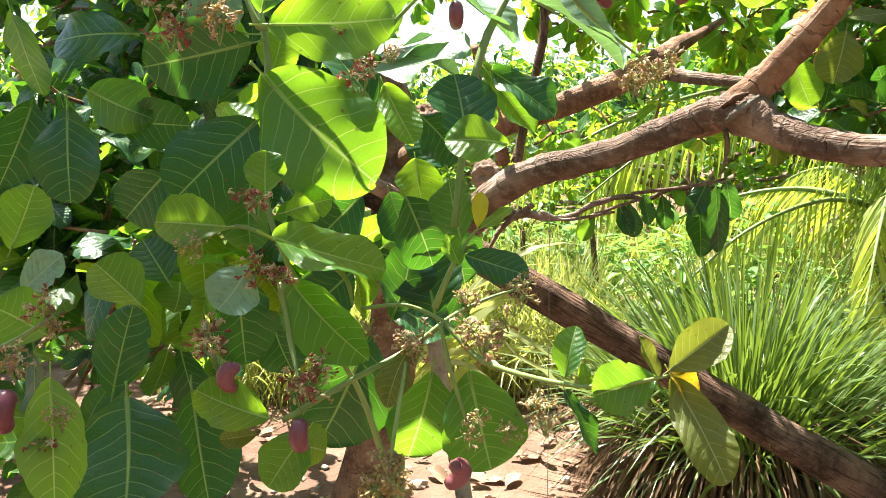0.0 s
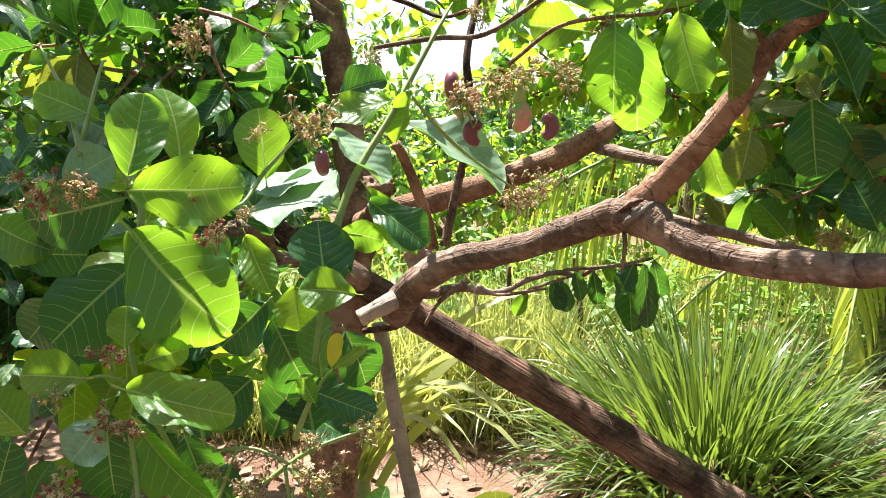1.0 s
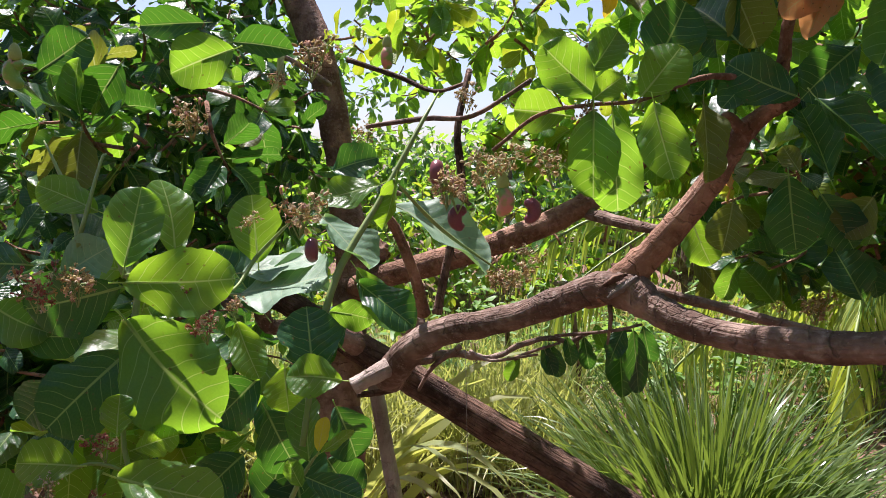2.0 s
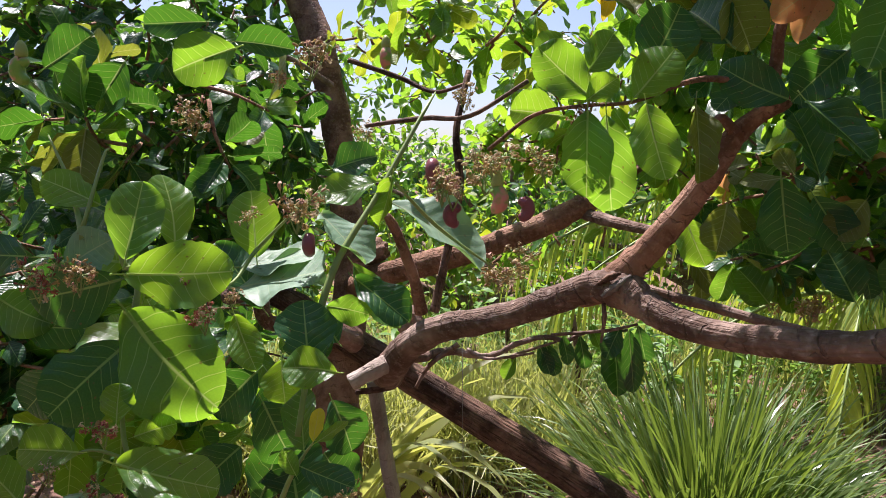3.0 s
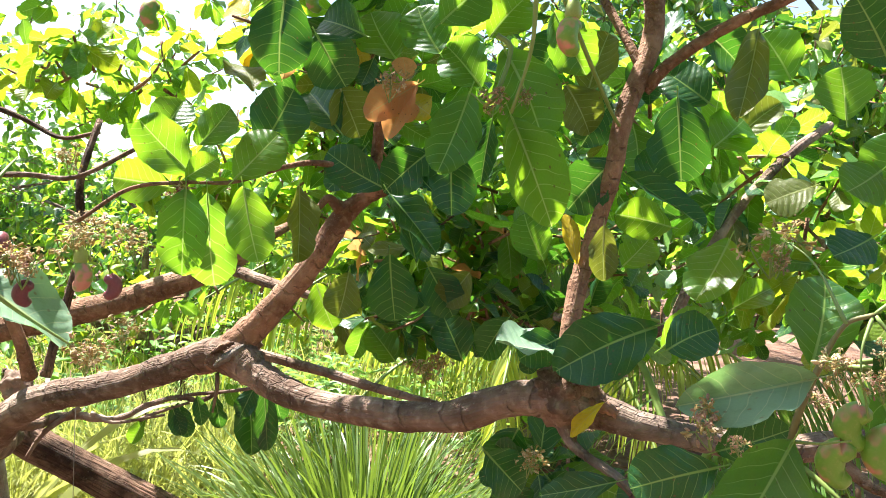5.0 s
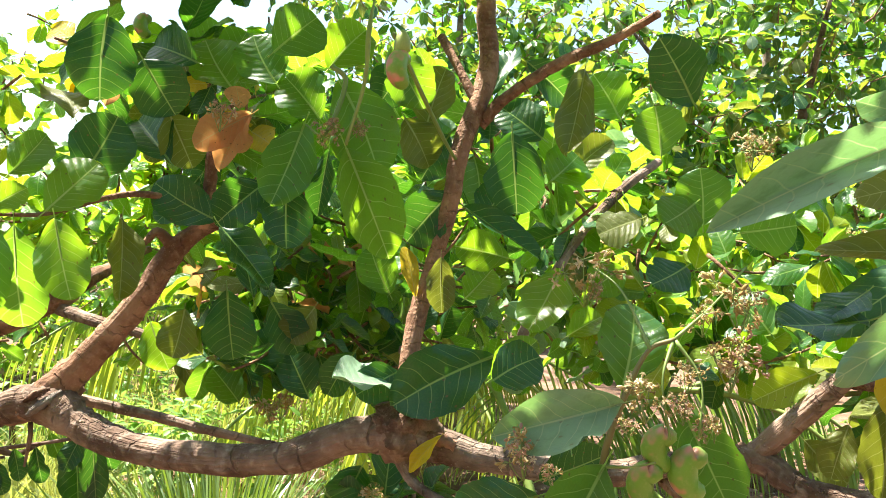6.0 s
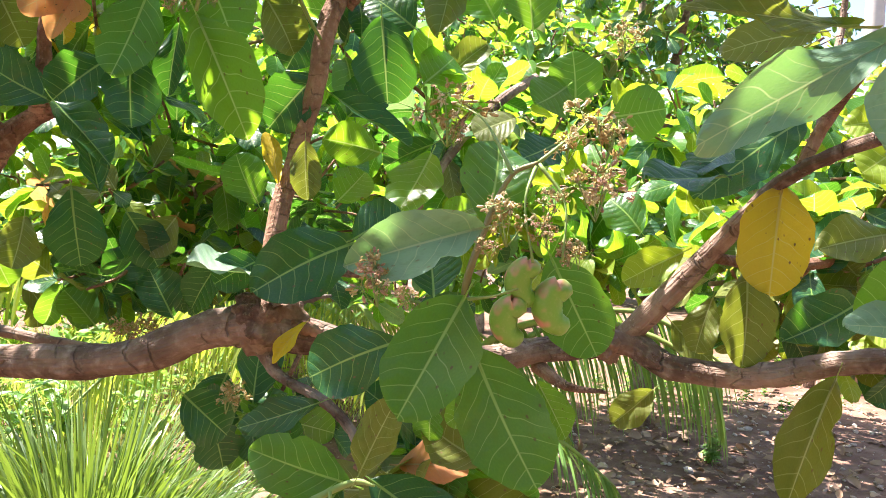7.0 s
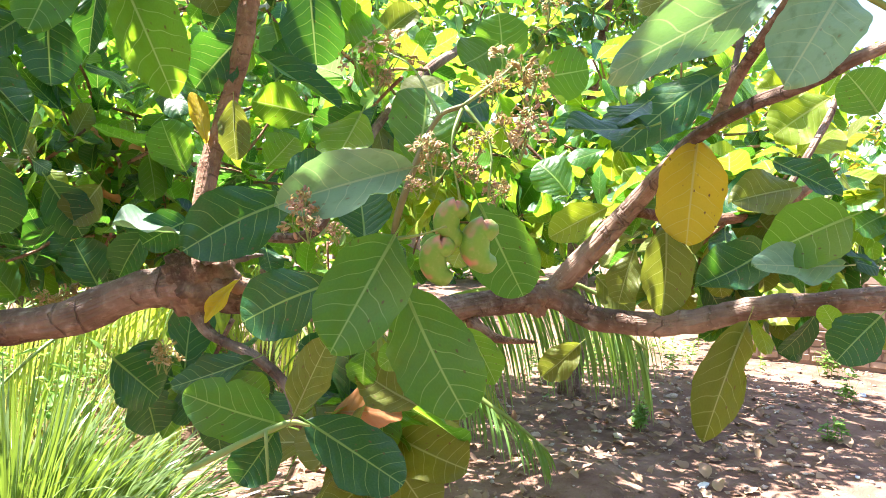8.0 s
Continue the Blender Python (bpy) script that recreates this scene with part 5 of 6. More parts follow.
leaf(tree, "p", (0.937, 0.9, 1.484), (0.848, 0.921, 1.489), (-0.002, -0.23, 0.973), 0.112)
leaf(tree, "d", (1.037, 1.537, 1.338), (0.996, 1.556, 1.44), (-0.149, -0.981, 0.127), 0.093)
leaf(tree, "d", (0.941, 1.678, 1.366), (0.989, 1.667, 1.479), (-0.482, -0.868, 0.119), 0.098)
leaf(tree, "g", (0.917, 1.683, 1.309), (0.862, 1.707, 1.388), (-0.086, -0.97, 0.225), 0.084)
leaf(tree, "r", (0.750, 1.083, 1.878), (0.700, 1.055, 1.800), (-0.40, -0.82, 0.40), 0.048)
leaf(tree, "r", (0.742, 1.088, 1.862), (0.735, 1.070, 1.822), (0.15, -0.93, 0.33), 0.036)
flowers(tree, "pink", (-0.083, 0.807, 1.468), 0.027)
flowers(tree, "pink", (-0.07, 0.791, 1.433), 0.035)
flowers(tree, "cream", (-0.043, 0.804, 1.454), 0.020)
flowers(tree, "pink", (-0.168, 0.74, 1.313), 0.032)
flowers(tree, "dry", (-0.229, 0.732, 1.269), 0.028)
flowers(tree, "pink", (-0.163, 0.699, 1.256), 0.032)
flowers(tree, "pink", (-0.137, 0.698, 1.248), 0.026)
flowers(tree, "pink", (-0.194, 0.678, 1.189), 0.040)
flowers(tree, "pink", (-0.104, 0.684, 1.167), 0.025)
flowers(tree, "pink", (-0.116, 0.662, 1.153), 0.037)
flowers(tree, "cream", (-0.018, 0.717, 1.178), 0.035)
flowers(tree, "cream", (0.032, 0.763, 1.211), 0.028)
flowers(tree, "dry", (0.087, 0.774, 1.214), 0.032)
flowers(tree, "cream", (0.053, 0.737, 1.179), 0.046)
flowers(tree, "dry", (-0.068, 0.738, 1.186), 0.024)
flowers(tree, "dry", (0.034, 0.722, 1.088), 0.034)
flowers(tree, "dry", (0.077, 0.74, 1.077), 0.023)
flowers(tree, "dry", (-0.039, 0.66, 1.084), 0.025)
flowers(tree, "cream", (-0.041, 0.637, 1.07), 0.044)
flowers(tree, "dry", (0.103, 0.687, 1.119), 0.033)
flowers(tree, "pink", (-0.328, 0.645, 1.233), 0.028)
flowers(tree, "cream", (-0.321, 0.642, 1.217), 0.017)
flowers(tree, "cream", (-0.333, 0.598, 1.2), 0.025)
flowers(tree, "cream", (-0.295, 0.591, 1.156), 0.020)
flowers(tree, "pink", (-0.313, 0.587, 1.134), 0.025)
flowers(tree, "dry", (0.323, 1.23, 1.452), 0.049)
flowers(tree, "pink", (-0.249, 0.766, 1.479), 0.043)
flowers(tree, "cream", (-0.203, 0.767, 1.483), 0.039)
flowers(tree, "cream", (0.008, 0.927, 1.552), 0.053)
flowers(tree, "dry", (-0.056, 0.925, 1.541), 0.023)
flowers(tree, "cream", (0.196, 1.002, 1.583), 0.050)
flowers(tree, "cream", (0.284, 1.041, 1.452), 0.048)
flowers(tree, "dry", (0.27, 1.036, 1.608), 0.055)
flowers(tree, "dry", (0.345, 1.037, 1.609), 0.050)
flowers(tree, "pink", (0.401, 1.095, 1.683), 0.031)
flowers(tree, "cream", (-0.025, 1.2, 1.79), 0.066)
flowers(tree, "cream", (-0.076, 1.196, 1.752), 0.028)
flowers(tree, "dry", (0.027, 1.492, 1.679), 0.046)
flowers(tree, "cream", (1.045, 1.767, 1.283), 0.069)
flowers(tree, "dry", (0.088, 0.843, 1.194), 0.036)
flowers(tree, "cream", (-0.287, 1.39, 1.704), 0.065)
flowers(tree, "dry", (0.225, 1.298, 1.731), 0.041)
flowers(tree, "faded", (0.828, 0.946, 1.846), 0.037)
flowers(tree, "faded", (0.879, 0.929, 1.853), 0.025)
flowers(tree, "cream", (0.698, 1.046, 1.87), 0.044)
flowers(tree, "cream", (0.276, 1.119, 1.437), 0.042)
flowers(tree, "cream", (0.958, 1.563, 1.313), 0.052)
flowers(tree, "cream", (0.211, 0.989, 1.579), 0.051)
flowers(tree, "dry", (0.9, 0.895, 1.317), 0.038)
flowers(tree, "dry", (0.262, 1.291, 1.603), 0.066)
flowers(tree, "faded", (0.806, 0.381, 1.521), 0.034)
flowers(tree, "faded", (0.822, 0.367, 1.508), 0.015)
flowers(tree, "dry", (0.899, 0.346, 1.568), 0.033)
flowers(tree, "faded", (0.929, 0.332, 1.561), 0.022)
flowers(tree, "faded", (0.95, 0.326, 1.543), 0.018)
flowers(tree, "faded", (0.989, 0.337, 1.597), 0.043)
flowers(tree, "dry", (1.01, 0.349, 1.648), 0.044)
flowers(tree, "dry", (0.931, 0.469, 1.663), 0.047)
flowers(tree, "faded", (0.935, 0.465, 1.647), 0.021)
flowers(tree, "cream", (0.882, 0.345, 1.546), 0.017)
flowers(tree, "dry", (0.932, 0.943, 1.303), 0.035)
flowers(tree, "dry", (1.507, 0.757, 1.878), 0.057)
flowers(tree, "cream", (1.028, 1.909, 1.269), 0.069)
flowers(tree, "dry", (1.808, 0.754, 1.736), 0.044)
flowers(tree, "dry", (0.945, 0.346, 1.584), 0.023)
flowers(tree, "dry", (0.971, 0.355, 1.634), 0.027)
flowers(tree, "dry", (0.963, 0.329, 1.544), 0.021)
fruit(tree, "purple", (-0.178, 0.666, 1.178), 0.0284, 30, 10, False)
fruit(tree, "purple", (-0.116, 0.648, 1.132), 0.0297, 80, 0, False)
fruit(tree, "purple", (0.025, 0.708, 1.065), 0.0337, 200, -20, False)
fruit(tree, "purple", (-0.327, 0.576, 1.185), 0.0337, 90, 10, False)
fruit(tree, "purple", (0.215, 1, 1.559), 0.0349, 20, 10, False)
fruit(tree, "green", (0.274, 1.033, 1.583), 0.0400, 140, 0, True)
fruit(tree, "purple", (0.313, 1.032, 1.567), 0.0344, 200, 0, False)
fruit(tree, "green", (0.098, 1.203, 1.805), 0.0340, 90, 0, True)
fruit(tree, "purple", (0.025, 0.924, 1.521), 0.0301, 90, 0, False)
fruit(tree, "purple", (0.183, 1.006, 1.62), 0.0349, 90, 0, False)
fruit(tree, "green", (0.344, 1.282, 2.004), 0.0471, 40, 0, False)
fruit(tree, "green", (0.865, 0.779, 1.939), 0.0479, 20, 0, True)
fruit(tree, "green", (0.618, 1.296, 2.066), 0.0406, 0, 0, False)
fruit(tree, "green", (0.946, 0.369, 1.538), 0.0404, -42, 8, False)
fruit(tree, "green", (0.935, 0.373, 1.506), 0.0423, -52, 10, False)
fruit(tree, "green", (0.969, 0.357, 1.522), 0.0461, -42, 0, False)
fruit(tree, "green", (-0.444, 1.094, 1.776), 0.0420, 0, 0, True)


def blade(heap, base, way, length, width, droop, rng, segs=7):
    """One grass blade: a folded ribbon that arches over."""
    d = Vector(way).normalized()
    side = d.cross(Vector((0, 0, 1)))
    side = side.normalized() if side.length > 0.05 else Vector((1, 0, 0))
    side = (Matrix.Rotation(rng.uniform(-1.2, 1.2), 3, d) @ side).normalized()
    p, verts = Vector(base), []
    for i in range(segs + 1):
        s = i / segs
        w = width * (0.7 + 0.6 * s) * (1 - s**3) + 0.0008
        verts += [p - side * w / 2, p + side * w / 2]
        d = (d + Vector((0, 0, -droop * (0.25 + s) / segs))).normalized()
        p = p + d * length / segs
    faces = [(2 * i, 2 * i + 1, 2 * i + 3, 2 * i + 2) for i in range(segs)]
    heap.add([tuple(v) for v in verts], faces, [(0.5, 0.5)] * len(verts), Matrix())


def grass_clump(center, blades, height, spread, seed, material, label, skirt=True, width=0.0125):
    rng = random.Random(seed)
    clump = tagged(new("grass_clump"), label, "grass")
    clump.matrix_basis = Matrix.Translation(center)
    heap = Heap()
    for _ in range(blades):
        a, r = rng.uniform(0, 6.283), rng.uniform(0, 1) ** 0.7
        lean = 0.12 + 0.68 * r + rng.uniform(-0.15, 0.15)
        turn = a + rng.gauss(0, 0.55)
        way = (math.cos(turn) * lean, math.sin(turn) * lean, 1.0)
        base = (math.cos(a) * r * spread, math.sin(a) * r * spread, 0.02)
        blade(heap, base, way, height * rng.uniform(0.7, 1.2), width * rng.uniform(0.7, 1.3), rng.choice((0.5, 0.9, 1.4, 2.0, 2.7)) * rng.uniform(0.8, 1.25), rng, 9)
    part("foliage", heap.mesh("foliage", material), clump, kind="stuff")
    if skirt:
        dead = Heap()
        for _ in range(round(blades * 1.3)):
            a = rng.uniform(0, 6.283)
            lean = rng.uniform(0.9, 2.4)
            base = (math.cos(a) * spread * 0.8, math.sin(a) * spread * 0.8, rng.uniform(0.02, 0.38))
            blade(dead, base, (math.cos(a) * lean, math.sin(a) * lean, 0.5), rng.uniform(0.34, 0.66), 0.011, rng.uniform(2.0, 3.8), rng, 5)
        part("dead_skirt", dead.mesh("dead_skirt", GRASS_DEAD), clump, "brown dead blades round the foot", kind="stuff")
    return clump


grass_clump((1.15, 2.8, 0.0), 1450, 0.84, 0.25, 3, GRASS, "large clump of long green lemongrass with a brown dead skirt")


def frond(parent, points, leaflets, length, hang, seed, material, width=0.022):
    """A coconut frond: an arching midrib with two rows of narrow leaflets that hang from it."""
    rng = random.Random(seed)
    line = smooth_line(points, 8)
    v, f, u = tube(points, 6, 6)
    rib = part("midrib", mesh_from("midrib", v, f, STEM, u), parent)
    heap = Heap()
    for side in (-1, 1):
        for k in range(leaflets):
            s = (k + rng.uniform(0, 0.8)) / leaflets * 0.93 + 0.05
            i = min(int(s * (len(line) - 1)), len(line) - 2)
            at, along = Vector(line[i][:3]), Vector(line[i + 1][:3] - line[i][:3]).normalized()
            at += (Vector(line[i + 1][:3]) - at) * (s * (len(line) - 1) - i)
            out = along.cross(Vector((0, 0, 1))).normalized() * side
            way = out * (1 - hang * 0.75) + along * 0.5 + Vector((0, 0, 0.15 - hang))
            blade(heap, at, way, length * (1 - 0.55 * s) * rng.uniform(0.85, 1.1), width, hang * 2.2, rng, 6)
    part("foliage", heap.mesh("foliage", material), rib, kind="stuff")
    return rib


# leaves that fill the tree behind the near sprays
fill = random.Random(11)
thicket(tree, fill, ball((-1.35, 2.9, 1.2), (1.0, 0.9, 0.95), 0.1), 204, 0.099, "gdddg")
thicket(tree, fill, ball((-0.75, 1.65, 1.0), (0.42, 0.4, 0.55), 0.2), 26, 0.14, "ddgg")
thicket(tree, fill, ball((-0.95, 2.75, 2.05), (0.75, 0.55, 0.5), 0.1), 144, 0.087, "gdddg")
thicket(tree, fill, ball((1.35, 2.1, 1.62), (0.62, 0.45, 0.36), 0.1), 39, 0.106, "gdgdb")
thicket(tree, fill, ball((1.3, 2.3, 2.1), (0.7, 0.5, 0.35), 0.1), 58, 0.099, "gggdb")
thicket(tree, fill, ball((2.3, 2.3, 1.7), (0.8, 0.6, 0.5), 0.1), 85, 0.106, "ggbdgp")
thicket(tree, fill, ball((2.75, 1.35, 1.75), (0.6, 0.6, 0.38), 0.1), 85, 0.106, "ggbvd")
thicket(tree, fill, ball((2.35, 0.75, 1.5), (0.35, 0.3, 0.25), 0.1), 41, 0.114, "gdvogd")
thicket(tree, fill, ball((1.55, 3.9, 2.2), (0.7, 0.5, 0.35), 0.1), 54, 0.091, "gbbg")
thicket(tree, fill, ball((0.0, 3.4, 2.65), (0.7, 0.5, 0.4), 0.1), 22, 0.091, "gbb")
thicket(tree, fill, ball((2.35, 3.55, 1.75), (0.8, 0.5, 0.42), 0.1), 102, 0.099, "gbdo")
thicket(tree, fill, ball((0.34, 4.63, 2.32), (0.88, 0.5, 0.48), 0.1), 34, 0.099, "bbg")
thicket(tree, fill, ball((2.9, 3.2, 2.0), (0.7, 0.6, 0.4), 0.1), 102, 0.106, "ggdb")
thicket(tree, fill, ball((3.7, 3.5, 2.4), (1.2, 1.0, 0.5), 0.1), 187, 0.106, "ggdbo")
# unseen clusters added above the view to shade the leaves below
thicket(tree, fill, ball((0.85, 1.75, 2.5), (0.45, 0.4, 0.16), 0.1), 36, 0.106, "gdd")
thicket(tree, fill, ball((0.55, 1.0, 2.45), (0.5, 0.35, 0.22), 0.1), 31, 0.106, "gdd")
thicket(tree, fill, ball((-0.92, 1.4, 2.15), (0.28, 0.3, 0.2), 0.1), 22, 0.106, "ggd")


# unseen crown overhead, added to block the sun; then the tree's far side
thicket(tree, fill, ball((0.75, 1.45, 2.75), (0.65, 0.75, 0.25), 0.0), 26, 0.105, "gdgb")
thicket(tree, fill, ball((1.15, 0.80, 2.62), (0.45, 0.45, 0.14), 0.0), 34, 0.105, "gdgb")
thicket(tree, fill, ball((-1.6, 3.2, 3.3), (0.8, 0.6, 0.3), 0.0), 85, 0.114, "gdgb")
thicket(tree, fill, ball((2.0, 2.95, 2.05), (0.9, 0.40, 0.42), 0.0), 85, 0.087, "ggdbv")
thicket(tree, fill, ball((0.78, 2.55, 1.76), (0.6, 0.25, 0.22), 0.0), 65, 0.076, "gbbv")
# mostly the dark leaf colour, which paints this inner mass as shaded
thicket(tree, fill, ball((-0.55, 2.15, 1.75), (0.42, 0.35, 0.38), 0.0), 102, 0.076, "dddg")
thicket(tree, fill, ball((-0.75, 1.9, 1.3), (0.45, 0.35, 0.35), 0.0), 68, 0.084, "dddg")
thicket(tree, fill, ball((1.09, 1.17, 1.22), (0.10, 0.10, 0.06), 0.0), 4, 0.105, "ddg", MID)
thicket(tree, fill, ball((1.17, 1.76, 1.42), (0.36, 0.20, 0.10), 0.0), 17, 0.095, "ddgdo", MID)

# two more out-of-view clusters, added to shade the near leaves
thicket(tree, fill, ball((-0.63, 1.30, 2.36), (0.24, 0.26, 0.12), 0.0), 26, 0.100, "gdgb")
thicket(tree, fill, ball((0.86, 0.42, 2.47), (0.32, 0.32, 0.10), 0.0), 20, 0.105, "gdgb")

# fuller sprays close behind the nearest leaves
thicket(tree, fill, ball((1.04, 1.80, 1.58), (0.40, 0.26, 0.24), 0.1), 16, 0.084, "bggobdgvdr", MID)
thicket(tree, fill, ball((0.79, 1.60, 2.02), (0.38, 0.22, 0.16), 0.1), 12, 0.109, "dgbodgy", MID)
thicket(tree, fill, ball((1.51, 1.34, 1.87), (0.33, 0.24, 0.22), 0.1), 11, 0.109, "ggbogdpd", MID)
thicket(tree, fill, ball((-0.40, 1.55, 1.70), (0.32, 0.2, 0.22), 0.1), 8, 0.109, "gddo", MID)
thicket(tree, fill, ball((-0.29, 1.30, 1.24), (0.3, 0.18, 0.24), 0.1), 11, 0.109, "gbd", MID)
thicket(tree, fill, ball((1.05, 0.64, 1.28), (0.10, 0.10, 0.08), 0.1), 4, 0.101, "doog", MID)
thicket(tree, fill, ball((1.79, 0.62, 1.50), (0.2, 0.2, 0.14), 0.1), 14, 0.109, "dogd", MID)
thicket(tree, fill, ball((0.28, 2.03, 1.98), (0.34, 0.22, 0.10), 0.1), 15, 0.071, "bvg", MID)
thicket(tree, fill, ball((0.02, 2.53, 2.01), (0.30, 0.3, 0.16), 0.1), 12, 0.067, "bvg", MID)
thicket(tree, fill, ball((0.98, 5.25, 2.6), (0.85, 0.5, 0.42), 0.1), 12, 0.109, "bvbg", MID)
thicket(tree, fill, ball((1.80, 1.29, 1.67), (0.3, 0.3, 0.22), 0.1), 11, 0.109, "gbvo", MID)
thicket(tree, fill, ball((1.11, 1.95, 1.46), (0.4, 0.25, 0.14), 0.1), 4, 0.101, "gbvo", MID)
thicket(tree, fill, ball((0.54, 2.47, 1.36), (0.4, 0.3, 0.14), 0.1), 7, 0.076, "bgv", MID)
thicket(tree, fill, ball((1.9, 1.12, 1.49), (0.22, 0.16, 0.09), 0.1), 12, 0.092, "gdbv", MID)
# unseen cluster high on the left, added to darken the foliage under it
thicket(tree, fill, ball((-1.2, 3.2, 2.95), (0.8, 0.5, 0.2), 0.1), 32, 0.14, "gdd")


def knot(at, size, seed, material, label):
    """A swollen, cracked collar on a limb."""
    bm = bmesh.new()
    bmesh.ops.create_icosphere(bm, subdivisions=4, radius=1.0)
    off = Vector((seed * 7.3, seed * 3.1, 0))
    for v in bm.verts:
        v.co *= 0.85 + 0.30 * noise.noise(v.co * 1.6 + off) + 0.22 * noise.noise(v.co * 4.0 + off) + 0.12 * noise.noise(v.co * 9.0 + off)
        v.co = Vector([c * r for c, r in zip(v.co, size)])
    me = bpy.data.meshes.new("knot")
    bm.to_mesh(me)
    me.materials.append(material)
    me.polygons.foreach_set("use_smooth", np.ones(len(me.polygons), dtype=bool))
    return part("knot", me, tree, label, Matrix.Translation(at))


knot((0.962, 0.893, 1.418), (0.062, 0.050, 0.052), 1, KNOT_BARK, "swollen reddish-brown knot in the limb")
knot((0.525, 1.372, 1.408), (0.040, 0.037, 0.037), 2, KNOT_BARK, "rough fork collar with a torn scar")
knot((1.395, 0.665, 1.392), (0.030, 0.027, 0.027), 3, KNOT_BARK, "reddish knot where the limb forks")
knot((-0.033, 2.044, 1.389), (0.055, 0.045, 0.040), 6, KNOT_BARK, "torn stump of a branch on the stem")
knot((0.10, 1.66, 1.27), (0.036, 0.036, 0.036), 4, BARK, "rough swelling on the limb")
for a, b, r in (((0.985, 0.885, 1.44), (1.03, 0.85, 1.455), 0.008), ((0.95, 0.88, 1.445), (0.93, 0.86, 1.475), 0.006)):
    c = [(p + q) / 2 + 0.004 for p, q in zip(a, b)]
    limb("splinter", [(*a, r), (*c, r * 0.8), (*b, r * 0.25)], tree, WOOD_GREY, "pale torn stub of wood", 7, 3, 0.4)


def leafy_tree(at, crown, radius, n, seed, label, size=0.13, kinds="gbbgd"):
    """A low tree that stands apart: forked trunk and a crown of leafy twigs."""
    rng = random.Random(seed)
    t = tagged(new("tree"), label, "tree")
    c = Vector(crown)
    limb("trunk", [(at[0], at[1], -0.05, 0.10), (at[0] + 0.05, at[1], c.z * 0.4, 0.085), (c.x, c.y, c.z * 0.8, 0.06), (c.x, c.y, c.z + radius[2] * 0.6, 0.02)], t)
    for k in range(6):
        a = k * 1.05 + rng.uniform(-0.3, 0.3)
        e = c + Vector((math.cos(a) * radius[0], math.sin(a) * radius[1], rng.uniform(-0.3, 0.6) * radius[2])) * 0.85
        s = Vector((at[0] + 0.05, at[1], c.z * rng.uniform(0.4, 0.75)))
        limb("limb", [(*s, 0.045), (*((s + e) / 2 + Vector((0, 0, 0.1))), 0.032), (*e, 0.01)], t, sides=8, steps=4)
    thicket(t, rng, ball(crown, radius, 0.3), round(n * 2.2), size * 0.68, kinds, TINY)
    return t


leafy_tree((-3.2, 5.2), (-3.2, 5.2, 1.9), (1.7, 1.3, 1.6), 230, 21, "bushy green cashew tree behind the first", 0.15)
leafy_tree((0.6, 9.8), (0.8, 9.8, 1.15), (2.6, 1.2, 1.15), 240, 22, "low bright green bushy tree beyond the grass", 0.17, "gbdg")
leafy_tree((0.2, 6.6), (0.2, 6.6, 0.8), (1.4, 0.6, 0.75), 110, 31, "low bright bush standing in tall grass", 0.13, "gbv")
leafy_tree((-2.0, 6.4), (-2.0, 6.4, 0.9), (1.3, 0.6, 0.85), 100, 32, "low bright bush standing in tall grass", 0.13, "gbg")
leafy_tree((2.3, 7.2), (2.3, 7.2, 0.9), (1.5, 0.6, 0.85), 110, 33, "low bright bush standing in tall grass", 0.13, "gbv")
leafy_tree((4.4, 7.6), (4.2, 7.4, 1.9), (2.2, 1.3, 1.5), 260, 23, "bright green bushy tree beyond the palm", 0.16, "gbg")
leafy_tree((5.6, 3.9), (5.4, 3.9, 2.75), (1.8, 1.5, 1.5), 470, 24, "bright green leafy tree at the edge of the yard", 0.15, "ggdo")
leafy_tree((3.7, 5.6), (3.6, 5.5, 2.9), (1.6, 1.2, 1.5), 370, 28, "bright green cashew tree behind the palms", 0.15, "ggdo")
leafy_tree((9.8, 4.6), (9.8, 4.6, 2.3), (1.8, 2.2, 1.5), 150, 25, "sunlit green tree beside the wall", 0.2, "ggby")
leafy_tree((-3.5, 10.5), (-3.2, 10.5, 2.0), (2.8, 1.3, 1.9), 220, 26, "green bushy tree in the distance", 0.2, "gbg")
leafy_tree((12.5, 1.5), (12.5, 1.5, 2.2), (1.6, 2.4, 1.8), 130, 27, "green tree far behind the yard", 0.22, "gbg")


# unseen trees added behind the camera to block sky light and soil bounce
for k, (x, y) in enumerate(((-2.6, -2.6), (0.6, -3.6), (3.6, -2.9), (-5.5, 0.4), (-2.2, -7.0), (3.0, -7.4))):
    leafy_tree((x, y), (x, y, 2.6), (2.3, 2.2, 1.15), 150, 400 + k, "unseen green cashew tree added to block sky and bounced light", 0.28, "ggd")

# the treeline that closes the view
for k, (az, far, high) in enumerate(((-48, 15, 3.4), (-36, 16, 3.2), (-25, 17, 2.8), (-14, 17, 2.2), (-4, 16, 2.0), (6, 16, 2.2), (16, 17, 2.8), (26, 17, 3.0), (36, 16, 3.4), (47, 17, 3.2), (57, 18, 3.2), (66, 17, 3.0), (76, 18, 3.2), (87, 17, 3.4), (98, 17, 3.2))):
    x, y = far * math.sin(radians(az)), far * math.cos(radians(az))
    leafy_tree((x, y), (x, y, high * 0.55), (2.9, 1.6, high * 0.62), 120, 300 + k, "hazy green tree in the far treeline", 0.36, "gbd")


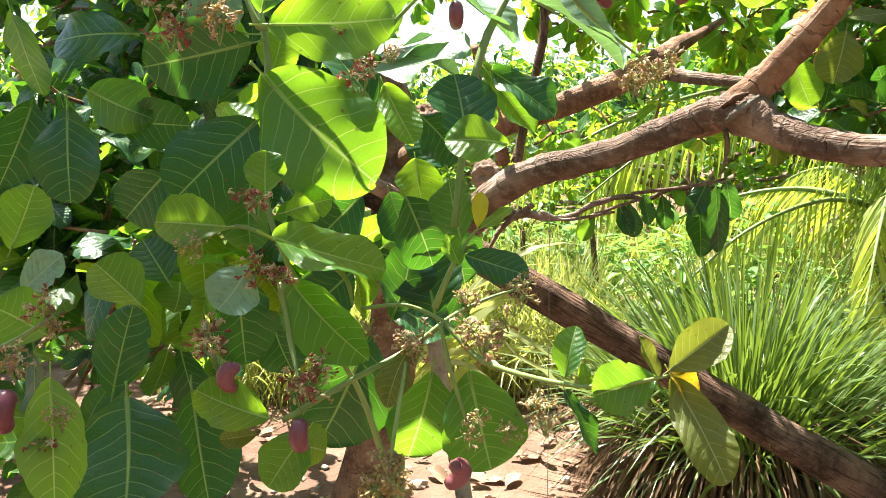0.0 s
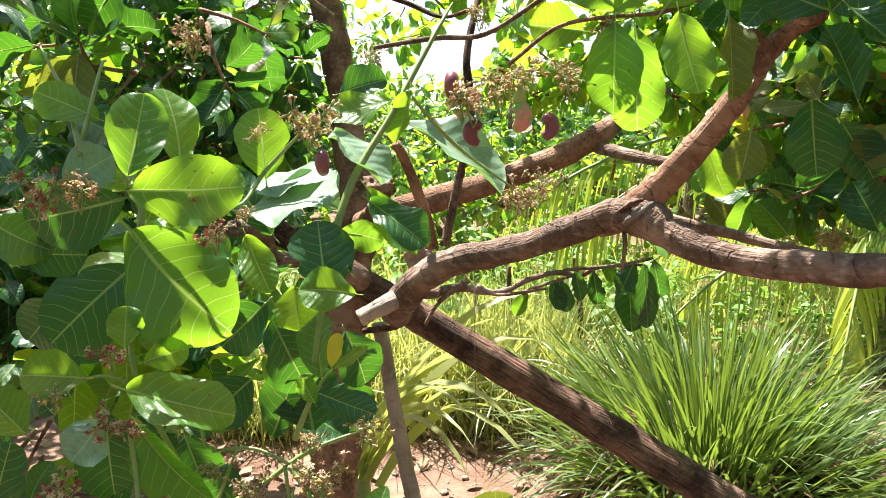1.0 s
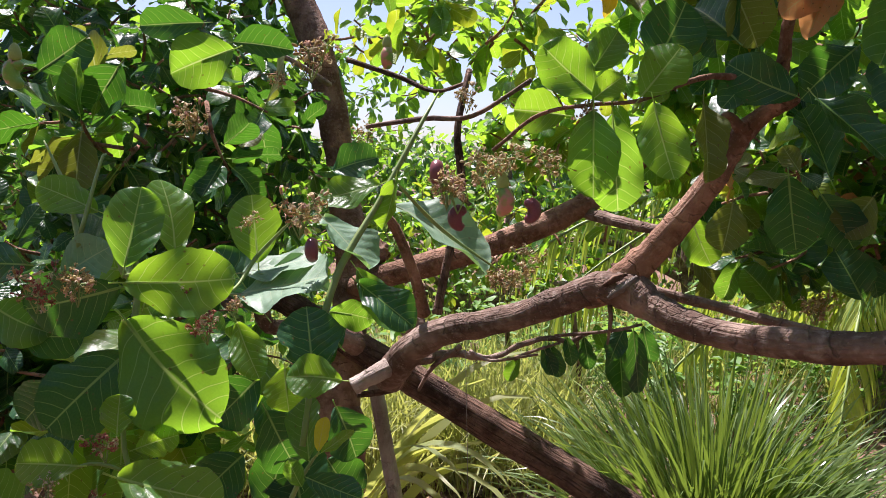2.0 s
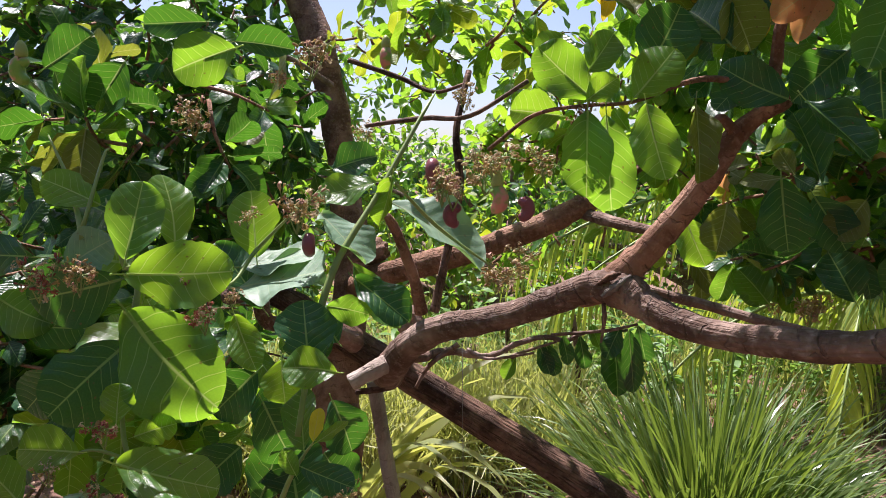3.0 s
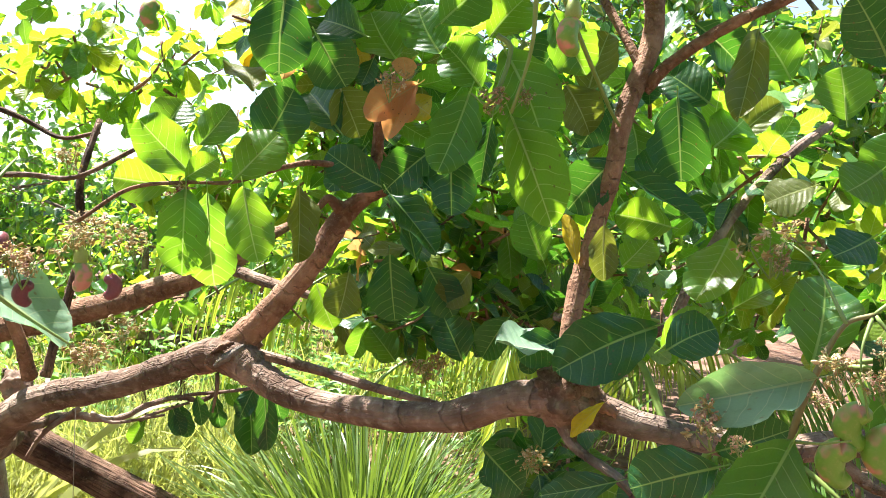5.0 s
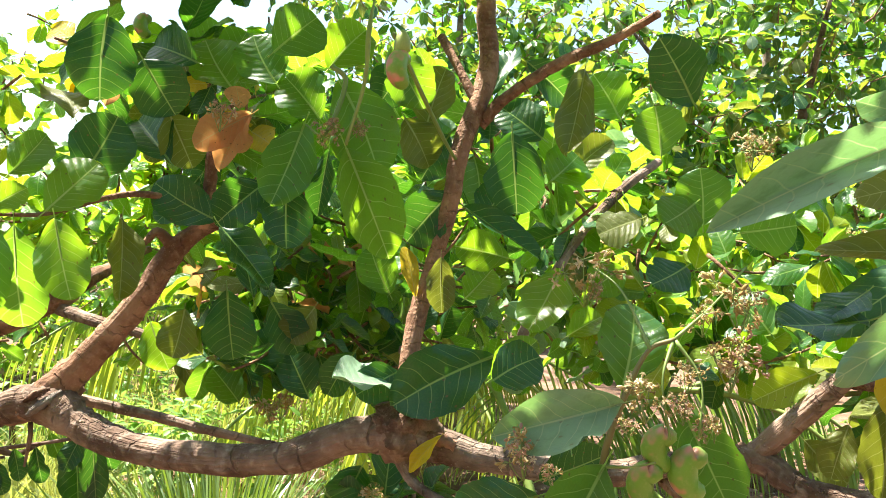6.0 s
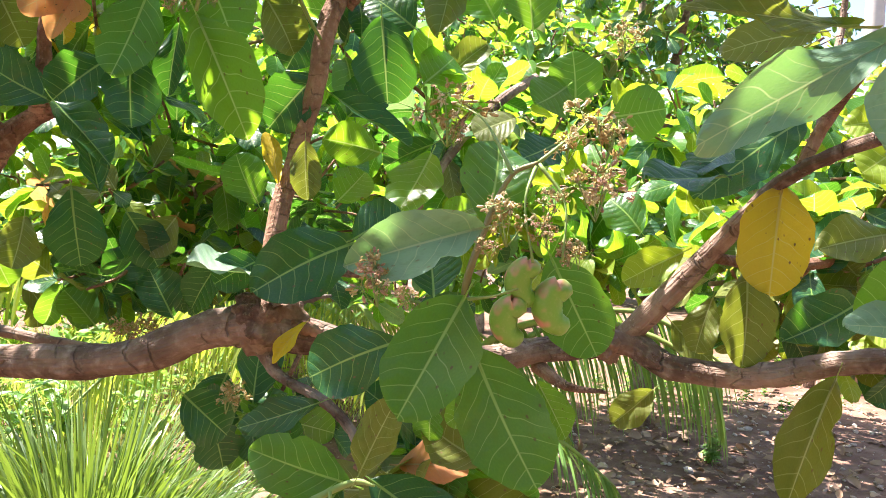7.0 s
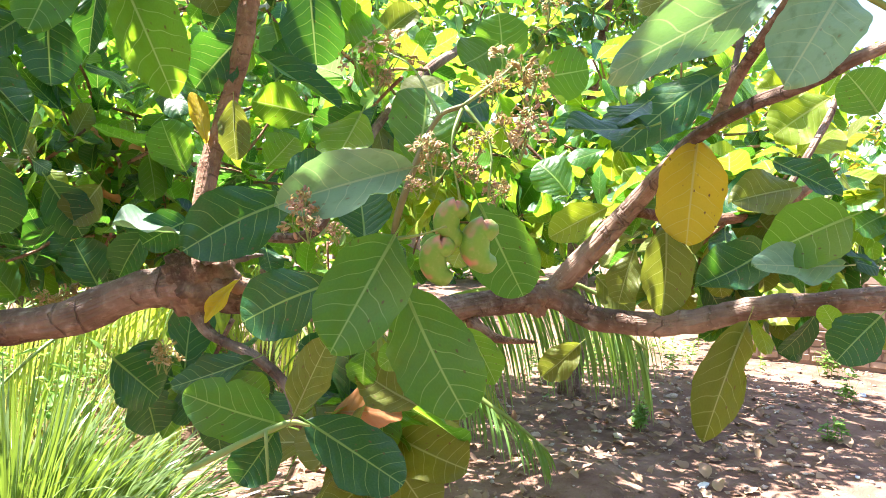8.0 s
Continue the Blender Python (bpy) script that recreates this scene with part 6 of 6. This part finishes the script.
def tall_grass():
    """The rough grass behind the tree."""
    rng = random.Random(31)
    heap = Heap()
    for k in range(1700):
        x, y = rng.uniform(-4.5, 4.2), 4.6 + 4.2 * rng.random() ** 1.4
        if k > 900:
            x, y = rng.uniform(-1.3, 0.8), rng.uniform(3.7, 4.6)
        if x > 2.2 and y < 3.0 + x * 0.55:
            continue
        for _ in range(7):
            a, lean = rng.uniform(0, 6.283), rng.uniform(0.05, 0.5)
            bx, by = x + rng.gauss(0, 0.07), y + rng.gauss(0, 0.07)
            blade(heap, (bx, by, ground_height(bx, by) - 0.01), (math.cos(a) * lean, math.sin(a) * lean, 1), rng.uniform(0.3, 0.85), rng.uniform(0.004, 0.012), rng.uniform(0.8, 3.4), rng, 5)
    return tagged(new("tall_grass", heap.mesh("tall_grass", GRASS_FAR)), "tall yellow-green grass in full sun", "grass", kind="stuff")


tall_grass()


def weeds():
    """Low leafy weeds at the edge of the yard."""
    rng = random.Random(32)
    heap = Heap()
    for k in range(120):
        x, y = rng.gauss(6.6, 0.9), rng.gauss(4.4, 0.5)
        if k > 95:
            x, y = rng.choice(((6.0, 1.9), (7.4, 2.4), (5.2, 2.9), (8.3, 2.9))) + np.array((rng.gauss(0, 0.05), rng.gauss(0, 0.05)))
        h = rng.uniform(0.12, 0.32)
        z = ground_height(x, y)
        blade(heap, (x, y, z), (rng.gauss(0, 0.15), rng.gauss(0, 0.15), 1), h, 0.006, 0.3, rng, 4)
        for j in range(14):
            a, r = rng.uniform(0, 6.283), rng.uniform(0.02, 0.06)
            d = Vector((math.cos(a), math.sin(a), rng.uniform(-0.2, 0.6)))
            b = Vector((x, y, z + h * rng.uniform(0.15, 1)))
            heap.add(*rng.choice(TINY), leaf_frame(b, b + d * r * 1.3, Vector((0, 0, 1)) + d * 0.2, r * 0.7))
    return tagged(new("weeds", heap.mesh("weeds", WEED)), "low green weeds on red soil", "weeds", kind="stuff")


weeds()


def grass_weeds():
    """Leafy shoots among the tall grass."""
    rng = random.Random(33)
    heap = Heap()
    for k in range(330):
        x, y = rng.uniform(-3.0, 3.2), 4.3 + 3.0 * rng.random() ** 1.5
        if x > 2.2 and y < 3.0 + x * 0.55:
            continue
        h = rng.uniform(0.3, 0.95)
        z = ground_height(x, y)
        blade(heap, (x, y, z), (rng.gauss(0, 0.15), rng.gauss(0, 0.15), 1), h, 0.008, 0.3, rng, 4)
        for j in range(16):
            a, r = rng.uniform(0, 6.283), rng.uniform(0.03, 0.085)
            d = Vector((math.cos(a), math.sin(a), rng.uniform(-0.4, 0.6)))
            b = Vector((x, y, z + h * rng.uniform(0.25, 1)))
            heap.add(*rng.choice(TINY), leaf_frame(b, b + d * r * 1.5, Vector((0, 0, 1)) + d * 0.3, r * 0.8))
    return tagged(new("grass_weeds", heap.mesh("grass_weeds", WEED)), "leafy green weeds among tall grass", "weeds", kind="stuff")


grass_weeds()


def coconut_palm(at, crown_z, reach, count, seed, label, material, hang=0.75, leaflets=46, length=0.55, lift=0.7):
    rng = random.Random(seed)
    palm = tagged(new("coconut_palm"), label, "palm tree")
    x, y = at
    limb("trunk", [(x, y, -0.05, 0.13), (x + 0.03, y, crown_z * 0.5, 0.10), (x + 0.06, y, crown_z, 0.09)], palm, WOOD_GREY, "ringed grey palm trunk", 12)
    for k in range(count):
        a = k * 6.283 / count + rng.uniform(-0.2, 0.2)
        c, s = math.cos(a), math.sin(a)
        r = reach * rng.uniform(0.85, 1.1)
        up = lift * rng.uniform(0.6, 1.3)
        pts = [(x + c * r * q, y + s * r * q, crown_z + r * (up * q - (up + 0.35) * q * q), 0.022 * (1 - 0.8 * q)) for q in (0.02, 0.3, 0.6, 0.85, 1.0)]
        frond(palm, pts, leaflets, length, hang, seed * 50 + k, material)
    return palm


coconut_palm((2.95, 5.0), 0.75, 2.0, 11, 41, "young coconut palm with drooping yellow-green fronds", FROND_YELLOW)
coconut_palm((11.5, 5.6), 1.9, 2.6, 13, 42, "coconut palm with sunlit fronds behind the wall", FROND_YELLOW, 0.7, 60, 0.6, 0.8)
coconut_palm((7.6, 8.4), 2.2, 2.6, 13, 43, "tall green coconut palm in the distance", FROND, 0.7, 56, 0.6, 0.8)

yellow_palm = next(o for o in scene.objects if o.get("label", "").startswith("young coconut palm"))
frond(yellow_palm, [(2.95, 5.0, 0.75, 0.02), (2.75, 4.75, 1.35, 0.018), (2.25, 4.2, 1.72, 0.014), (1.55, 3.8, 1.55, 0.010), (0.95, 3.55, 1.25, 0.006), (0.6, 3.45, 1.0, 0.004)], 70, 0.55, 1.0, 401, FROND_YELLOW, 0.018)
frond(yellow_palm, [(2.95, 5.0, 0.75, 0.02), (2.85, 4.7, 1.4, 0.018), (2.55, 4.0, 1.78, 0.014), (2.15, 3.45, 1.62, 0.009), (1.75, 3.1, 1.3, 0.004)], 64, 0.55, 1.0, 402, FROND, 0.018)
frond(yellow_palm, [(2.95, 5.0, 0.75, 0.02), (2.5, 4.9, 1.3, 0.018), (1.8, 4.7, 1.55, 0.014), (1.0, 4.5, 1.35, 0.010), (0.4, 4.4, 1.0, 0.004)], 64, 0.5, 1.0, 403, FROND_YELLOW, 0.018)

low_palm = tagged(new("coconut_palm"), "small coconut palm with green fronds that droop to the soil", "palm tree")
limb("trunk", [(2.38, 2.5, -0.05, 0.10), (2.4, 2.5, 0.3, 0.09), (2.42, 2.48, 0.62, 0.07)], low_palm, WOOD_GREY, "short grey palm trunk", 10)
frond(low_palm, [(2.42, 2.48, 0.6, 0.02), (2.55, 2.32, 1.05, 0.017), (2.75, 2.05, 1.2, 0.014), (2.94, 1.75, 1.16, 0.010), (3.08, 1.55, 1.0, 0.005)], 64, 0.62, 1.0, 51, FROND, 0.013)
frond(low_palm, [(2.42, 2.48, 0.6, 0.02), (2.85, 2.4, 1.05, 0.016), (3.3, 2.15, 1.2, 0.012), (3.65, 1.85, 0.95, 0.005)], 60, 0.55, 0.95, 52, FROND, 0.013)
frond(low_palm, [(2.42, 2.46, 0.55, 0.02), (2.50, 2.15, 0.86, 0.014), (2.62, 1.9, 0.76, 0.010), (2.74, 1.74, 0.62, 0.004)], 50, 0.34, 0.5, 53, FROND, 0.011)
frond(low_palm, [(2.42, 2.5, 0.6, 0.02), (2.4, 2.9, 1.1, 0.016), (2.3, 3.4, 1.25, 0.012), (2.15, 3.8, 1.0, 0.005)], 40, 0.45, 0.85, 55, FROND, 0.014)


def broad_grass():
    rng = random.Random(61)
    clump = tagged(new("broad_grass"), "young broad-bladed yellow-green grass under the tree", "grass")
    for k in range(15):
        heap = Heap()
        a = rng.uniform(-0.8, 0.5)
        blade(heap, (-0.16 + rng.gauss(0, 0.03), 2.62 + rng.gauss(0, 0.03), 0.3), (math.cos(a) * rng.uniform(0.3, 0.7), math.sin(a) * 0.5 - 0.1, 1), rng.uniform(0.75, 1.1), 0.042, rng.uniform(2.2, 3.6), rng, 10)
        part("blade", heap.mesh("blade", GRASS_FAR), clump)
    v, f, u = tube([(-0.16, 2.62, -0.02, 0.03), (-0.16, 2.62, 0.2, 0.028), (-0.16, 2.62, 0.42, 0.02)], 8, 3)
    part("stalk", mesh_from("stalk", v, f, STEM, u), clump)
    return clump


broad_grass()


def stake(points, label, material=None):
    s = tagged(new("stake"), label, "stake")
    limb("pole", points, s, material or WOOD_GREY, sides=10, steps=5, rough=0.12)
    return s


stake([(0.120, 2.26, -0.08, 0.026), (0.06, 2.28, 0.28, 0.026), (0.0, 2.29, 0.6, 0.024), (-0.06, 2.31, 0.95, 0.023)], "pale grey wooden stake that leans under the limb", WOOD_PALE)
for k, (x, y, h) in enumerate(((0.29, 4.4, 0.62), (0.47, 4.6, 0.72), (0.87, 4.4, 0.8), (-0.44, 4.55, 0.7))):
    tagged(stake([(x, y, -0.05, 0.02), (x + 0.02, y, h * 0.5, 0.018), (x - 0.02 + 0.03 * (k % 2), y, h, 0.015)], "thin dark wooden stake among tall grass", BARK_DEAD), group="stakes in the grass")

v, f, u = tube([(0.222, 1.56, 1.24, 0.0008), (0.226, 1.55, 0.9, 0.0008), (0.23, 1.54, 0.42, 0.0008)], 5, 3)
tagged(new("string", mesh_from("string", v, f, STRING, u)), "thin grey string hanging from the level limb", "string")


def concrete_pole(x, y):
    p = tagged(new("utility_pole"), "pale concrete pole behind the trees", "pole")
    v, f, u = tube([(x, y, -0.1, 0.13), (x, y, 3.5, 0.115), (x, y, 7.5, 0.10)], 12, 3)
    part("shaft", mesh_from("shaft", v, f, CONCRETE, u), p)
    return p


concrete_pole(10.4, 4.43)

# ---------------------------------------------------------------- the mud wall


def mud_wall(start, end, height):
    """Courses of flat mud bricks with sunken joints between dark posts."""
    rng = random.Random(71)
    a, b = Vector((*start, 0)), Vector((*end, 0))
    way, length = (b - a).normalized(), (b - a).length
    turn = math.degrees(math.atan2(way.y, way.x))
    wall = tagged(new("wall_yard"), "low weathered mud-brick wall beside a wooden post", "wall", kind="structure")
    core = bmesh.new()
    bmesh.ops.create_cube(core, size=1, matrix=Matrix.Translation((length / 2, 0, height / 2)) @ Matrix.Diagonal((length, 0.16, height, 1)))
    me = bpy.data.meshes.new("core")
    core.to_mesh(me)
    me.materials.append(MORTAR)
    wall.matrix_basis = pose(*a, 0, 0, turn)
    part("core", me, wall)
    shapes = []
    for s in range(4):
        bm = bmesh.new()
        bmesh.ops.create_cube(bm, size=1)
        for v in bm.verts:
            v.co += Vector((rng.uniform(-0.08, 0.08), rng.uniform(-0.06, 0.06), rng.uniform(-0.16, 0.16)))
        bmesh.ops.bevel(bm, geom=bm.edges[:], offset=0.06, segments=1, affect="EDGES")
        bm.to_mesh(me := bpy.data.meshes.new("brick"))
        me.materials.append(BRICK)
        shapes.append(me)
    row, z = 0, 0.03
    while z < height:
        h, x = 0.085, (row % 2) * 0.13
        while x < length - 0.1:
            w = rng.uniform(0.13, 0.34)
            m = pose(x + w / 2, 0.0, z + h / 2, rng.uniform(-2, 2), rng.uniform(-2, 2), rng.uniform(-2, 2)) @ Matrix.Diagonal((w - 0.02, 0.20 + rng.uniform(-0.02, 0.02), h - 0.012, 1))
            part("brick", rng.choice(shapes), wall, m=m)
            x += w
        z += h
        row += 1
    return wall


mud_wall((8.55, 3.95), (10.2, -1.0), 0.95)
stake([(8.5, 4.0, -0.1, 0.06), (8.52, 4.0, 0.6, 0.055), (8.48, 4.02, 1.25, 0.05)], "dark weathered wooden post at the end of the mud wall", BARK_DEAD)

# ---------------------------------------------------------------- litter on the soil


def litter():
    rng = random.Random(81)
    heap = Heap()
    for k in range(4200):
        if k < 3000:
            x, y = rng.uniform(2.2, 9.0), rng.uniform(-0.5, 5.0)
            if rng.random() > math.exp(-((x - 4.6) ** 2) / 5 - ((y - 2.9) ** 2) / 1.6) + 0.12:
                continue
        else:
            x, y = rng.uniform(-2.5, 3.0), rng.uniform(1.4, 5.2)
        d = Vector((rng.uniform(-1, 1), rng.uniform(-1, 1), rng.uniform(-0.25, 0.35))).normalized()
        size = rng.uniform(0.03, 0.12)
        p = Vector((x, y, ground_height(x, y) + 0.012 + 0.02 * rng.random()))
        heap.add(*rng.choice(SMALL), leaf_frame(p, p + d * size, Vector((rng.gauss(0, 0.35), rng.gauss(0, 0.35), 1)), size * rng.uniform(0.35, 0.65)))
    return tagged(new("leaf_litter", heap.mesh("leaf_litter", LITTER)), "dry brown fallen leaves on red soil", "fallen leaves", kind="stuff")


litter()


def gravel():
    """Fine pale stones and clods on the open soil."""
    rng = random.Random(83)
    heap = Heap()
    shape = [(1, 0, 0), (-1, 0, 0), (0, 1, 0), (0, -1, 0), (0, 0, 0.7), (0, 0, -0.7), (0.6, 0.6, 0.3), (-0.6, -0.5, 0.35)]
    faces = [(0, 6, 4), (6, 2, 4), (2, 1, 4), (1, 7, 4), (7, 3, 4), (3, 0, 4), (0, 2, 6), (1, 3, 7), (2, 0, 5), (1, 2, 5), (3, 1, 5), (0, 3, 5)]
    for k in range(2600):
        x, y = (rng.uniform(2.4, 9.0), rng.uniform(-0.4, 4.6)) if k < 2000 else (rng.uniform(-1.5, 2.6), rng.uniform(1.6, 4.2))
        r = 0.006 + 0.02 * rng.random() ** 3
        m = pose(x, y, ground_height(x, y) + r * 0.2, rng.uniform(-20, 20), rng.uniform(-20, 20), rng.uniform(0, 360)) @ Matrix.Diagonal((r * rng.uniform(0.7, 1.5), r, r * rng.uniform(0.6, 1.1), 1))
        heap.add(shape, faces, [(0.5, 0.5)] * 8, m)
    return tagged(new("gravel", heap.mesh("gravel", STONE)), "fine pale stones scattered over red soil", "gravel", kind="stuff")


gravel()


def lump(seed, size):
    rng = random.Random(seed)
    bm = bmesh.new()
    bmesh.ops.create_icosphere(bm, subdivisions=2, radius=0.5)
    off = Vector((rng.uniform(0, 50), rng.uniform(0, 50), 0))
    for v in bm.verts:
        v.co *= 0.8 + 0.55 * noise.noise(v.co * 2.2 + off)
        v.co = Vector((v.co.x * size[0], v.co.y * size[1], v.co.z * size[2]))
    return bm


STONES = []
for s in range(5):
    bm = lump(s, (1.0, 0.75, 0.55))
    me = bpy.data.meshes.new("stone")
    bm.to_mesh(me)
    me.materials.append(STONE)
    STONES.append(me)

pick = random.Random(91)
for k in range(120):
    if k < 70:
        x, y = pick.gauss(6.6, 1.3), pick.gauss(3.0, 0.8)
    else:
        x, y = pick.uniform(-0.6, 3.4), pick.uniform(2.6, 4.3)
    size = pick.uniform(0.03, 0.10)
    s = tagged(new("stone", pick.choice(STONES)), "small pale stone lying on red soil", "stone", "stones on the soil")
    s.matrix_basis = pose(x, y, ground_height(x, y) + size * 0.1, 0, 0, pick.uniform(0, 360)) @ Matrix.Diagonal((size, size, size, 1))
s = tagged(new("rock", STONES[1]), "pale rounded rock at the edge of the tall grass", "rock")
s.matrix_basis = pose(0.37, 3.95, 0.06, 0, 0, 40) @ Matrix.Diagonal((0.22, 0.2, 0.28, 1))


def scrap(x, y, size, seed, material, label):
    """A crumpled bit of litter."""
    bm = lump(seed, (size, size * 0.6, size * 0.35))
    me = bpy.data.meshes.new("litter_scrap")
    bm.to_mesh(me)
    me.materials.append(material)
    ob = tagged(new("litter_scrap", me), label, "litter")
    ob.location = (x, y, ground_height(x, y) + size * 0.12)
    return ob


scrap(4.5, 2.06, 0.10, 5, WHITE_SCRAP, "crumpled white scrap on the red soil")
scrap(5.35, 1.55, 0.05, 6, WHITE_SCRAP, "small white scrap on the red soil")
scrap(6.3, 2.95, 0.10, 7, BLUE_SCRAP, "blue plastic scrap among dry leaves")
scrap(7.8, 2.4, 0.12, 8, WHITE_SCRAP, "white scrap near the mud wall")
